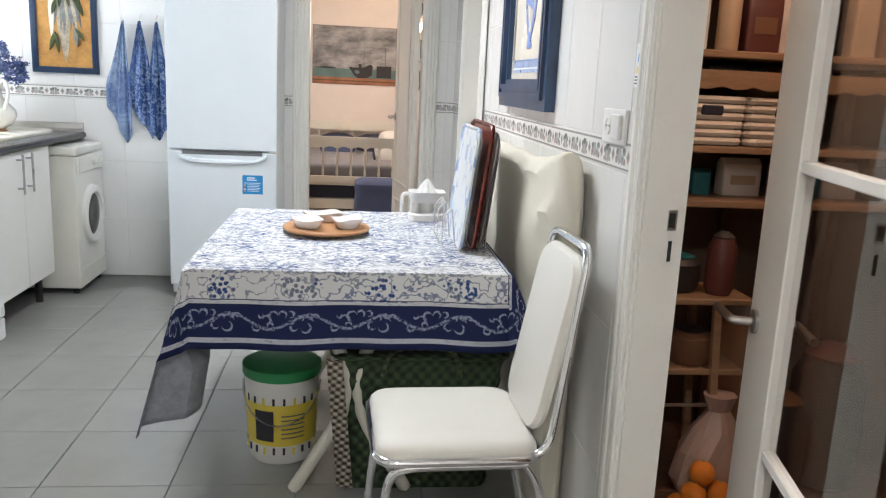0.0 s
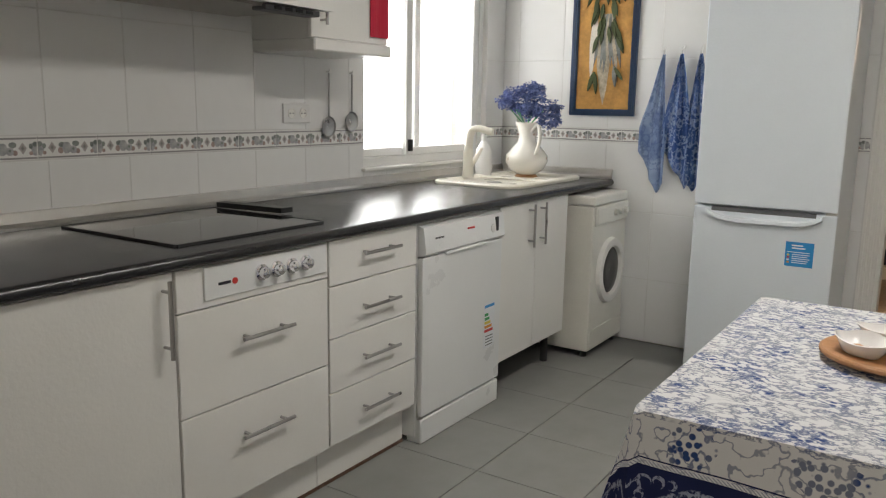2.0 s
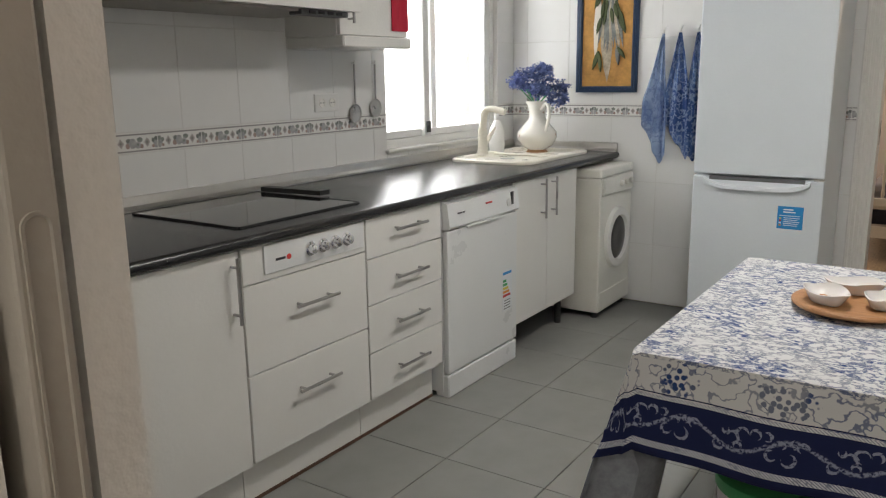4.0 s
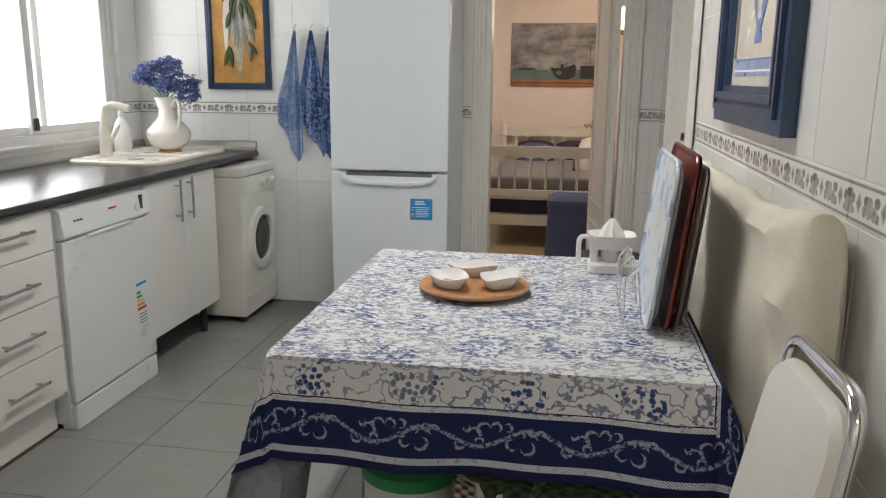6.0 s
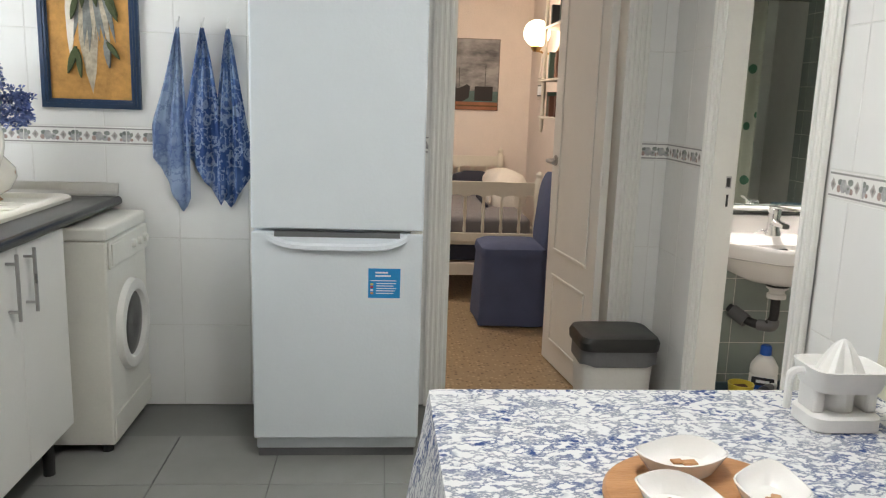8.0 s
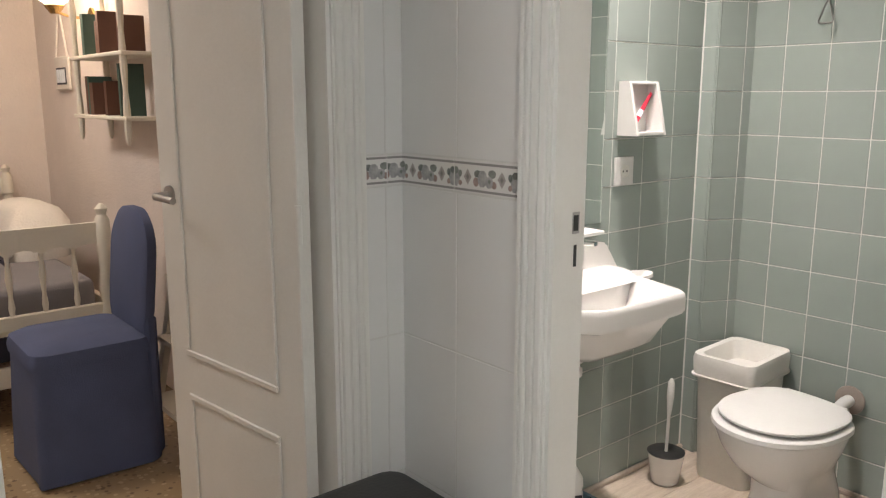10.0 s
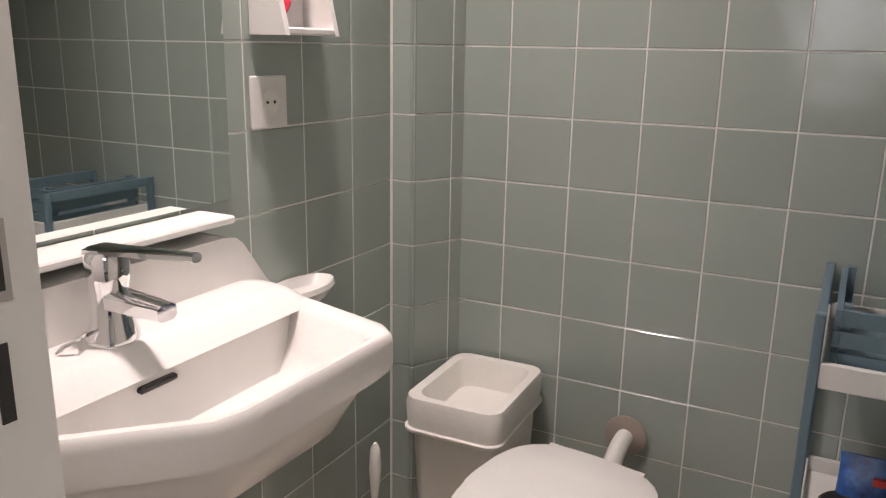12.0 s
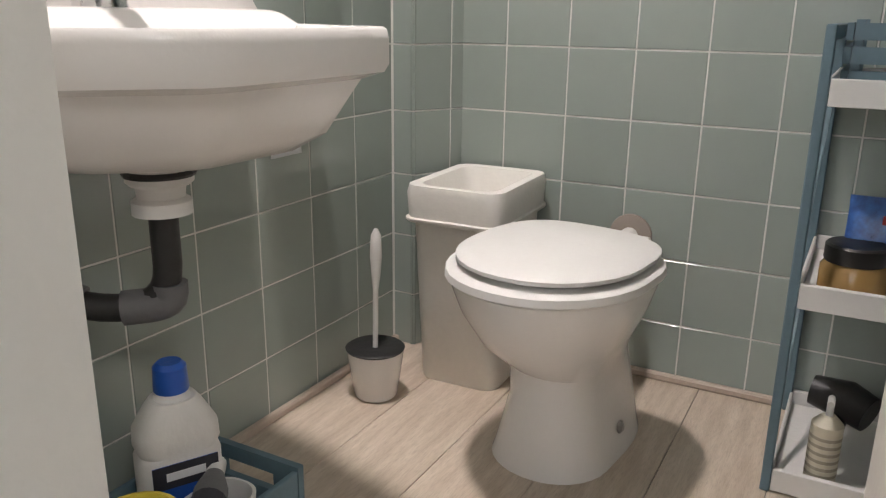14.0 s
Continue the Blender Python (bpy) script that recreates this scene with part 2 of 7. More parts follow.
def cloth_mat():
    """Printed cotton: blue toile on white, a floral strip, then a navy band with pale scrolls and a striped hem."""
    t = Tree("toile_tablecloth")
    uv = t.n("ShaderNodeUVMap", uv_map="cloth").outputs[0]
    d, s, _ = t.xyz(uv)[:3]
    flat = t.n("ShaderNodeUVMap", uv_map="flat").outputs[0]
    white, blue, navy = (0.66, 0.66, 0.66), (0.03, 0.065, 0.20), (0.015, 0.021, 0.075)
    n1 = t.noise(26.0, 5.0, 0.62, flat, (1.0, 1.5, 1))
    n2 = t.noise(9.0, 2.0, 0.5, flat)
    big = t.math("ABSOLUTE", t.math("SUBTRACT", n1, 0.5))
    strokes = t.math("MULTIPLY", t.ramp(big, 0.055, 0.016), t.ramp(n2, 0.24, 0.40))
    clumps = t.math("MULTIPLY", t.math("MULTIPLY", t.ramp(n1, 0.47, 0.56), t.ramp(t.voronoi(70, flat).outputs["Distance"], 0.62, 0.40)), t.ramp(n2, 0.48, 0.57))
    toile = t.math("MAXIMUM", t.math("MULTIPLY", strokes, 0.85), clumps)
    # floral strip near the table edge
    per = 0.235
    a = t.math("MULTIPLY", t.math("SUBTRACT", t.math("FRACT", t.math("DIVIDE", s, per)), 0.5), per)
    r = t.math("SQRT", t.math("ADD", t.math("POWER", t.math("MULTIPLY", a, 0.8), 2.0), t.math("POWER", t.math("SUBTRACT", d, 0.185), 2.0)))
    bunch = t.math("MULTIPLY", t.math("LESS_THAN", t.math("ADD", r, t.math("MULTIPLY", t.noise(13.0, 2.0, 0.5, flat), 0.07)), 0.075), t.ramp(t.voronoi(75, flat).outputs["Distance"], 0.52, 0.40))
    curl = t.ramp(t.math("ABSOLUTE", t.math("SUBTRACT", t.noise(24.0, 2.5, 0.5, flat), 0.5)), 0.03, 0.012)
    floral = t.math("MAXIMUM", bunch, t.math("MULTIPLY", curl, 0.75))
    strip = t.math("MULTIPLY", t.math("GREATER_THAN", d, 0.146), t.math("LESS_THAN", d, 0.225))
    pattern = t.mix(strip, toile, floral)
    ink = t.mix(t.ramp(n2, 0.47, 0.58), (0.17, 0.19, 0.26), blue)
    c = t.mix(pattern, white, ink)
    # navy band: acanthus scrolls along a waving stem, between two rope borders
    p2 = 0.225
    a = t.math("MULTIPLY", t.math("SUBTRACT", t.math("FRACT", t.math("DIVIDE", s, p2)), 0.5), p2)
    b = t.math("SUBTRACT", d, 0.084)
    fray = t.math("MULTIPLY", t.math("SUBTRACT", t.noise(70.0, 2.0, 0.6, flat), 0.5), 0.012)
    stem_at = t.math("MULTIPLY", t.math("SINE", t.math("MULTIPLY", a, 2 * math.pi / p2)), 0.021)
    off = t.math("ABSOLUTE", t.math("ADD", t.math("SUBTRACT", b, stem_at), fray))
    scroll = t.math("MULTIPLY", t.ramp(off, 0.0065, 0.003), t.ramp(t.noise(120.0, 2.0, 0.6, flat), 0.40, 0.56))
    for ca, cb, r0, phi in ((-0.066, 0.004, 0.014, 0.6), (-0.040, 0.014, 0.016, 2.4), (-0.018, 0.020, 0.012, 1.2), (0.020, -0.010, 0.013, 3.6), (0.047, -0.012, 0.016, 5.4), (0.078, 0.010, 0.012, 2.0), (-0.092, -0.014, 0.012, 4.4), (0.004, 0.024, 0.010, 0.2), (-0.052, -0.012, 0.009, 1.6), (0.062, 0.022, 0.009, 4.0), (0.034, 0.010, 0.008, 1.0), (-0.080, 0.020, 0.008, 5.0)):
        ua, ub = t.math("SUBTRACT", a, ca), t.math("SUBTRACT", b, cb)
        rad = t.math("SQRT", t.math("ADD", t.math("MULTIPLY", ua, ua), t.math("MULTIPLY", ub, ub)))
        ang = t.math("ARCTAN2", ub, ua)
        turn = t.math("COSINE", t.math("SUBTRACT", ang, phi))
        coil = t.math("ABSOLUTE", t.math("ADD", t.math("SUBTRACT", rad, t.math("ADD", r0 * 0.85, t.math("MULTIPLY", turn, r0 * 0.25))), t.math("MULTIPLY", fray, 0.5)))
        scroll = t.math("MAXIMUM", scroll, t.math("MULTIPLY", t.math("LESS_THAN", coil, t.math("MULTIPLY", t.math("ADD", turn, 0.45), 0.0024)), t.ramp(t.noise(150.0, 2.0, 0.6, flat), 0.36, 0.5)))
    scroll = t.math("MULTIPLY", scroll, t.math("MULTIPLY", t.math("GREATER_THAN", d, 0.044), t.math("LESS_THAN", d, 0.124)))
    band = t.mix(t.math("MULTIPLY", scroll, 0.7), navy, (0.40, 0.44, 0.56))
    strand = t.ramp(t.math("SINE", t.math("MULTIPLY", t.math("ADD", s, t.math("MULTIPLY", d, 1.3)), 760.0)), -0.8, 0.2)
    strand = t.math("MULTIPLY", strand, t.ramp(t.noise(90.0, 1.0, 0.5, flat), 0.25, 0.45))
    hem = t.math("LESS_THAN", t.math("ABSOLUTE", t.math("SUBTRACT", d, 0.027)), 0.0075)
    band = t.mix(hem, band, t.mix(strand, (0.20, 0.22, 0.30), (0.64, 0.66, 0.70)))
    inb = t.math("LESS_THAN", d, 0.137)
    c = t.mix(inb, c, band)
    edge = t.math("LESS_THAN", t.math("ABSOLUTE", t.math("SUBTRACT", d, 0.1385)), 0.0045)
    edge2 = t.math("LESS_THAN", t.math("ABSOLUTE", t.math("SUBTRACT", d, 0.147)), 0.0014)
    c = t.mix(edge, c, t.mix(strand, (0.30, 0.32, 0.38), (0.70, 0.71, 0.73)))
    c = t.mix(edge2, c, navy)
    weave = t.noise(420.0, 2.0, 0.5, flat)
    return t.finish(c, 0.85, 0, weave, 0.0006, 0.2)


CLOTH = cloth_mat()


def towel_mat(name, dark, mid, pale):
    """Printed cotton: outlined flowers and stems on blue."""
    t = Tree(name)
    n1 = t.noise(17.0, 3.0, 0.6)
    f = t.ramp(t.math("ABSOLUTE", t.math("SUBTRACT", n1, 0.5)), 0.035, 0.012)
    v = t.voronoi(13)
    petal = t.ramp(t.math("ABSOLUTE", t.math("SUBTRACT", t.math("ADD", v.outputs["Distance"], t.math("MULTIPLY", t.noise(60.0, 2.0), 0.3)), 0.42)), 0.09, 0.03)
    c = t.mix(t.ramp(t.noise(6.0, 2.0), 0.44, 0.56), dark, mid)
    c = t.mix(t.math("MULTIPLY", t.math("MAXIMUM", f, petal), 0.5), c, pale)
    return t.finish(c, 0.9, 0, t.noise(300.0), 0.001, 0.2)


TOWEL = towel_mat("blue_print_towel", (0.035, 0.075, 0.21), (0.10, 0.17, 0.36), (0.42, 0.50, 0.64))
TOWEL_PALE = towel_mat("pale_print_towel", (0.20, 0.28, 0.46), (0.33, 0.42, 0.58), (0.10, 0.15, 0.33))


# ---- mesh helpers ----
def box(bm, x0, x1, y0, y1, z0, z1, bevel=0.0, seg=1):
    vs = [bm.verts.new((x, y, z)) for x in (x0, x1) for y in (y0, y1) for z in (z0, z1)]
    fs = [bm.faces.new([vs[i] for i in f]) for f in ((0, 1, 3, 2), (4, 6, 7, 5), (0, 4, 5, 1), (2, 3, 7, 6), (0, 2, 6, 4), (1, 5, 7, 3))]
    if bevel:
        bmesh.ops.bevel(bm, geom=list({e for f in fs for e in f.edges}), offset=bevel, segments=seg, profile=0.5, affect="EDGES")
    return bm


def boxes(*rows, bevel=0.0, seg=1):
    bm = bmesh.new()
    for r in rows:
        box(bm, *r, bevel=bevel, seg=seg)
    return bm


def loft(rings, cap=True, closed=True, bm=None):
    """A skin over rings of equally many points."""
    bm = bm or bmesh.new()
    made = [[bm.verts.new(p) for p in ring] for ring in rings]
    n = len(made[0])
    for a, b in zip(made, made[1:]):
        for i in range(n if closed else n - 1):
            j = (i + 1) % n
            bm.faces.new((a[i], a[j], b[j], b[i]))
    if cap and closed:
        bm.faces.new(made[0][::-1])
        bm.faces.new(made[-1])
    return bm


def lathe(profile, seg=24, at=(0, 0, 0), squash=1.0, bm=None, cap=True):
    return loft([[(at[0] + r * math.cos(2 * math.pi * i / seg), at[1] + r * squash * math.sin(2 * math.pi * i / seg), at[2] + z) for i in range(seg)] for r, z in profile], cap, True, bm)


def tube(points, r, seg=10, bm=None, closed=False):
    """A round bar along points; r is one radius or one for each point."""
    pts = [Vector(p) for p in points]
    rs = r if isinstance(r, (list, tuple)) else [r] * len(pts)
    rings, side = [], None
    for i, p in enumerate(pts):
        d = (pts[min(i + 1, len(pts) - 1)] - pts[max(i - 1, 0)]).normalized()
        if side is None:
            side = d.orthogonal().normalized()
        side = (side - d * side.dot(d)).normalized()
        up = d.cross(side)
        rings.append([p + rs[i] * (math.cos(2 * math.pi * k / seg) * side + math.sin(2 * math.pi * k / seg) * up) for k in range(seg)])
    return loft(rings, True, True, bm)


def bend(points, r=0.03, n=5):
    """Points of a path with its corners rounded."""
    out = [Vector(points[0])]
    for a, b, c in zip(points, points[1:], points[2:]):
        a, b, c = Vector(a), Vector(b), Vector(c)
        p, q = b + (a - b).normalized() * min(r, (a - b).length / 2), b + (c - b).normalized() * min(r, (c - b).length / 2)
        out += [(1 - u) ** 2 * p + 2 * u * (1 - u) * b + u * u * q for u in [k / n for k in range(n + 1)]]
    return out + [Vector(points[-1])]


def rounded(w, d, r, n=5, cx=0.0, cy=0.0):
    """Corner-rounded rectangle outline, w by d about (cx, cy)."""
    out = []
    for k, (sx, sy) in enumerate(((1, 1), (-1, 1), (-1, -1), (1, -1))):
        for i in range(n + 1):
            a = math.pi / 2 * (k + i / n)
            out.append((cx + sx * (w / 2 - r) + r * math.cos(a), cy + sy * (d / 2 - r) + r * math.sin(a)))
    return out


def part(name, bm, material, parent=None, label="", smooth=False, at=None):
    bmesh.ops.recalc_face_normals(bm, faces=bm.faces)
    mesh = bpy.data.meshes.new(name)
    bm.to_mesh(mesh)
    bm.free()
    mesh.materials.append(material)
    if smooth:
        mesh.shade_smooth()
        mesh.set_sharp_from_angle(angle=radians(38))
    ob = new(name, mesh)
    if at is not None:
        ob.matrix_basis = at
    if parent:
        ob.parent = parent
    return tagged(ob, label)


def thing(name, label, category, at=(0, 0, 0), turn=0, group=""):
    ob = new(name)
    ob.empty_display_size = 0.1
    ob.matrix_basis = pose(*at, 0, 0, turn)
    return tagged(ob, label, category, group)


def structure(name, bm, material, label="", smooth=False):
    return tagged(part(name, bm, material, None, label, smooth), kind="structure", category=name.split("_")[0])


def piece(name, mesh, parent, m):
    ob = new(name, mesh)
    ob.parent = parent
    ob.matrix_basis = m
    return ob


def slab_mesh(name, w, h, t, material, bevel=0.0015):
    """A tile: w along x, h along z, its face at y = -t."""
    bm = box(bmesh.new(), -w / 2, w / 2, -t, 0, -h / 2, h / 2)
    top = [e for e in bm.edges if all(v.co.y < -t / 2 for v in e.verts)]
    bmesh.ops.bevel(bm, geom=top, offset=bevel, segments=1, affect="EDGES")
    bmesh.ops.recalc_face_normals(bm, faces=bm.faces)
    mesh = bpy.data.meshes.new(name)
    bm.to_mesh(mesh)
    bm.free()
    mesh.materials.append(material)
    return mesh


def lettering(text, size, material, parent, m, name="writing"):
    curve = bpy.data.curves.new(name, "FONT")
    curve.body, curve.size, curve.extrude = text, size, 0.0004
    ob = bpy.data.objects.new(name, curve)
    mesh = bpy.data.meshes.new_from_object(ob)
    bpy.data.objects.remove(ob)
    mesh.materials.append(material)
    ob = new(name, mesh)
    ob.parent, ob.matrix_basis = parent, m
    return ob


# ---- structure ----
RX, BY, LX, EY = 0.8555, 5.7255, -2.1455, 1.5      # kitchen: right wall, back wall, window wall, entry wall
H = 2.42
floor = structure("floor", boxes((-2.3, 0.931, -0.7, 5.74, -0.12, -0.006)), GROUT_F, "grey kitchen tile floor with thin dark joints")
bath_floor = structure("floor_bathroom", boxes((0.931, 2.45, 3.6, 5.9, -0.12, -0.004)), GROUT_F, "pale wood-look plank floor")
structure("floor_bedroom", boxes((-2.6, 0.99, 5.74, 9.6, -0.12, 0.0)), TERRAZZO, "brown speckled terrazzo floor")
structure("floor_pantry", boxes((0.931, 2.2, 1.0, 3.6, -0.12, 0.0)), DARK_WOOD, "dark pantry floor")
structure("ceiling", boxes((-2.4, 2.5, -0.8, 9.7, H, H + 0.1)), CEILING)
# openings: pantry y 1.36..2.24, bathroom y 4.56..5.24, bedroom x -0.06..0.61, window y 4.40..5.52
wall_right = structure("wall_right", boxes((RX, 0.931, -0.7, 1.36, 0, H), (RX, 0.931, 1.36, 2.24, 2.04, H), (RX, 0.931, 2.24, 4.56, 0, H), (RX, 0.931, 4.56, 5.24, 2.04, H), (RX, 0.931, 5.24, BY, 0, H)), GROUT_K, "white tiled wall with fruit border")
wall_back = structure("wall_back", boxes((LX - 0.15, -0.085, BY, 5.85, 0, H), (-0.085, 0.665, BY, 5.85, 2.04, H), (0.665, 0.931, BY, 5.85, 0, H)), GROUT_K, "white tiled wall with fruit border")
wall_window = structure("wall_window", boxes((LX - 0.2, LX, 1.5, 4.40, 0, H), (LX - 0.2, LX, 4.40, 5.52, 0, 1.0), (LX - 0.2, LX, 4.40, 5.52, 2.15, H), (LX - 0.2, LX, 5.52, BY, 0, H)), GROUT_K, "white tiled wall with fruit border")
structure("wall_entry", boxes((LX - 0.2, -0.225, 1.40, 1.478, 0, H), (LX - 0.2, -0.225, 1.552, 1.60, 0, H), (-0.225, RX, 1.40, 1.60, 2.08, H)), WHITE_PAINT)
structure("wall_hall", boxes((-1.1, -1.0, -0.7, 1.40, 0, H), (-1.1, 0.99, -0.8, -0.7, 0, H)), WHITE_PAINT)
for wall_name, row in (("wall_bedroom_far", (-2.6, 1.05, 9.46, 9.58, 0, H)), ("wall_bedroom_lamp", (0.94, 1.05, 5.85, 9.46, 0, H)), ("wall_bedroom_side", (-2.6, -2.5, 5.85, 9.46, 0, H))):
    structure(wall_name, boxes(row), BEDROOM_WALL, "pale pink plaster bedroom wall")
wall_basin = structure("wall_basin", boxes((0.931, 2.45, 5.7715, 5.85, 0, H)), GROUT_B, "sage green tiled wall with white joints")
wall_toilet = structure("wall_toilet", boxes((2.3215, 2.45, 3.6, 5.7715, 0, H)), GROUT_B, "sage green tiled wall with white joints")
pillar = structure("pillar", loft([[(2.197, 5.7715, z), (2.197, 5.711, z), (2.3215, 5.649, z), (2.3215, 5.7715, z)] for z in (0, H)]), GROUT_B, "sage green tiled corner duct")
structure("wall_bath_near", boxes((0.931, 2.45, 3.6, 3.7, 0, H)), GROUT_B)
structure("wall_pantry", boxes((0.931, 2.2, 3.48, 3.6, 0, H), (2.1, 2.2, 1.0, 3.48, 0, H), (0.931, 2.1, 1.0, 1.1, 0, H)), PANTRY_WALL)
structure("backdrop", boxes((-4.6, -4.55, -3.0, 20.0, -1.5, 8.0)), OUTSIDE, "overexposed bright daylight outside")


def casing(name, pts, normal_axis, face, out, depth_to, mat=TRIM_PAINT, w=0.085):
    """Door lining and a ridged architrave on one face. pts: a0, a1, top along the wall; out: +1 or -1 along the normal."""
    a0, a1, top = pts
    bm = bmesh.new()

    def put(u0, u1, n0, n1, z0, z1, bev=0.0):
        n0, n1 = min(n0, n1), max(n0, n1)
        if normal_axis == "x":
            box(bm, n0, n1, u0, u1, z0, z1, bev)
        else:
            box(bm, u0, u1, n0, n1, z0, z1, bev)
    lo, hi = face + out * 0.003, depth_to
    for u0, u1 in ((a0 - 0.0, a0 + 0.022), (a1 - 0.022, a1)):
        put(u0, u1, lo, hi, 0, top)
    put(a0 + 0.022, a1 - 0.022, lo, hi, top - 0.022, top)
    for inset, width, rise in ((0.0, w, 0.010), (0.006, 0.016, 0.018), (0.03, 0.014, 0.015), (0.052, 0.012, 0.018), (0.07, 0.013, 0.014)):
        put(a0 + 0.012 - inset - width, a0 + 0.012 - inset, face, face + out * rise, 0, top + inset + width - 0.012, 0.003 if inset else 0)
        put(a1 - 0.012 + inset, a1 - 0.012 + inset + width, face, face + out * rise, 0, top + inset + width - 0.012, 0.003 if inset else 0)
        put(a0 - inset - width + 0.013, a1 + inset + width - 0.013, face, face + out * (rise - 0.0006), top - 0.012 + inset, top - 0.0125 + inset + width)
    return structure(name, bm, mat, "white lacquered ridged door casing")


casing("door_frame_pantry", (1.36, 2.24, 2.06), "x", RX - 0.008, -1, 0.936)
frame_bath = casing("door_frame_bath", (4.56, 5.24, 2.06), "x", RX - 0.008, -1, 0.936)
frame_bed = casing("door_frame_bedroom", (-0.085, 0.665, 2.06), "y", BY - 0.008, -1, 5.855)

# ---- kitchen: window wall ----
F = -1.44                                     # front plane of the cabinets


def bar_handle(parent, y, z, length, upright, x=F):
    bm = bmesh.new()
    a = length / 2
    if upright:
        tube([(x + 0.032, y, z - a), (x + 0.032, y, z + a)], 0.006, 8, bm)
        for s in (-a * 0.72, a * 0.72):
            tube([(x, y, z + s), (x + 0.032, y, z + s)], 0.0045, 8, bm)
    else:
        tube([(x + 0.032, y - a, z), (x + 0.032, y + a, z)], 0.006, 8, bm)
        for s in (-a * 0.72, a * 0.72):
            tube([(x, y + s, z), (x + 0.032, y + s, z)], 0.0045, 8, bm)
    return part("handle", bm, STEEL, parent, "brushed metal bar handle", True)


def front(name, parent, y0, y1, z0, z1):
    return part(name, boxes((F - 0.018, F, y0, y1, z0, z1), bevel=0.002), CABINET, parent)


def base_unit(label, y0, y1, plinth=True):
    c = thing("base_cabinet", label, "cabinet", group="base cabinets")
    rows = [(LX + 0.01, F - 0.02, y0, y1, 0.15, 0.866)]
    part("body", boxes(*rows), CABINET, c)
    if plinth:
        part("plinth", boxes((F - 0.075, F - 0.06, y0, y1, 0.0, 0.149)), CABINET, c)
        part("plinth_strip", boxes((F - 0.0595, F - 0.056, y0, y1, 0.0, 0.012)), DARK_WOOD, c, "brown sealing strip")
    return c


c = base_unit("white base cabinet with one door", 1.62, 2.283)
bar_handle(front("door", c, 1.622, 2.281, 0.16, 0.863), 2.25, 0.747, 0.205, True)
c = base_unit("white base cabinet with tall door and bar handle", 2.287, 2.772)
bar_handle(front("door", c, 2.289, 2.770, 0.16, 0.863), 2.737, 0.747, 0.205, True)
c = base_unit("white hob unit with knobs and two deep drawers", 2.776, 3.359)
front("fascia", c, 2.778, 3.357, 0.749, 0.863)
panel = part("control_panel", boxes((F, F + 0.006, 2.865, 3.345, 0.768, 0.861), bevel=0.002), APPLIANCE, c)
for y in (3.068, 3.128, 3.189, 3.249):
    knob = part("knob", loft([[(F + 0.006 + x, y + r * math.cos(a), 0.815 + r * math.sin(a)) for a in [k * math.pi / 10 for k in range(20)]] for x, r in ((0, 0.024), (0.006, 0.024), (0.008, 0.017), (0.024, 0.015), (0.026, 0.012))]), CHROME, panel, "metal rotary knob", True)
part("red_dot", loft([[(F + 0.006 + x, 2.970 + 0.010 * math.cos(a), 0.808 + 0.009 * math.sin(a)) for a in [k * math.pi / 8 for k in range(16)]] for x in (0, 0.0015)]), LABEL_R, panel)
part("mark", boxes((F + 0.006, F + 0.007, 2.912, 2.955, 0.804, 0.812)), LABEL_K, panel)
bar_handle(front("drawer", c, 2.778, 3.357, 0.459, 0.745), 3.075, 0.641, 0.20, False)
bar_handle(front("drawer", c, 2.778, 3.357, 0.165, 0.455), 3.068, 0.351, 0.20, False)
c = base_unit("white base cabinet with four drawers", 3.363, 3.846)
for z0, z1 in ((0.715, 0.863), (0.539, 0.711), (0.353, 0.535), (0.168, 0.349)):
    bar_handle(front("drawer", c, 3.365, 3.844, z0, z1), 3.61, z1 - 0.089 + 0.033 * (z1 > 0.8), 0.20, False)
c = base_unit("white sink cabinet with two doors, open underneath", 4.468, 5.168, False)
bar_handle(front("door", c, 4.47, 4.816, 0.155, 0.863), 4.745, 0.754, 0.20, True)
bar_handle(front("door", c, 4.820, 5.166, 0.155, 0.863), 4.862, 0.754, 0.20, True)
for y in (4.55, 5.08):
    part("leg", tube([(F - 0.06, y, 0), (F - 0.06, y, 0.15)], 0.02, 10), PLASTIC_K, c, "", True)

d = thing("dishwasher", "white freestanding dishwasher with energy sticker", "dishwasher")
part("body", boxes((LX + 0.03, F - 0.005, 3.858, 4.458, 0.02, 0.862), bevel=0.004), APPLIANCE, d)
door = part("door", boxes((F - 0.004, F + 0.022, 3.86, 4.456, 0.11, 0.735), bevel=0.005, seg=2), APPLIANCE, d)
pan = part("control_panel", loft([[(F - 0.004, y, 0.740), (F + 0.026, y, 0.742), (F + 0.034, y, 0.752), (F + 0.022, y, 0.848), (F - 0.004, y, 0.856)] for y in (3.86, 4.456)]), APPLIANCE, d)
part("grip", boxes((F + 0.022, F + 0.034, 4.0, 4.32, 0.728, 0.741), bevel=0.004), APPLIANCE, d)
part("dial", loft([[(F + 0.026 + x, 4.36 + r * math.cos(a), 0.79 + r * math.sin(a)) for a in [k * math.pi / 8 for k in range(16)]] for x, r in ((0, 0.02), (0.008, 0.018))]), PLASTIC_W, pan, "", True)
part("door_latch", boxes((F + 0.024, F + 0.031, 4.385, 4.405, 0.775, 0.835)), PLASTIC_K, pan, "black latch slot")
for y in (3.93, 3.95, 3.97):
    part("button", boxes((F + 0.024, F + 0.032, y, y + 0.012, 0.80, 0.806)), PLASTIC_G, pan)
part("mark", boxes((F + 0.025, F + 0.0305, 4.16, 4.21, 0.81, 0.817)), LABEL_R, pan)
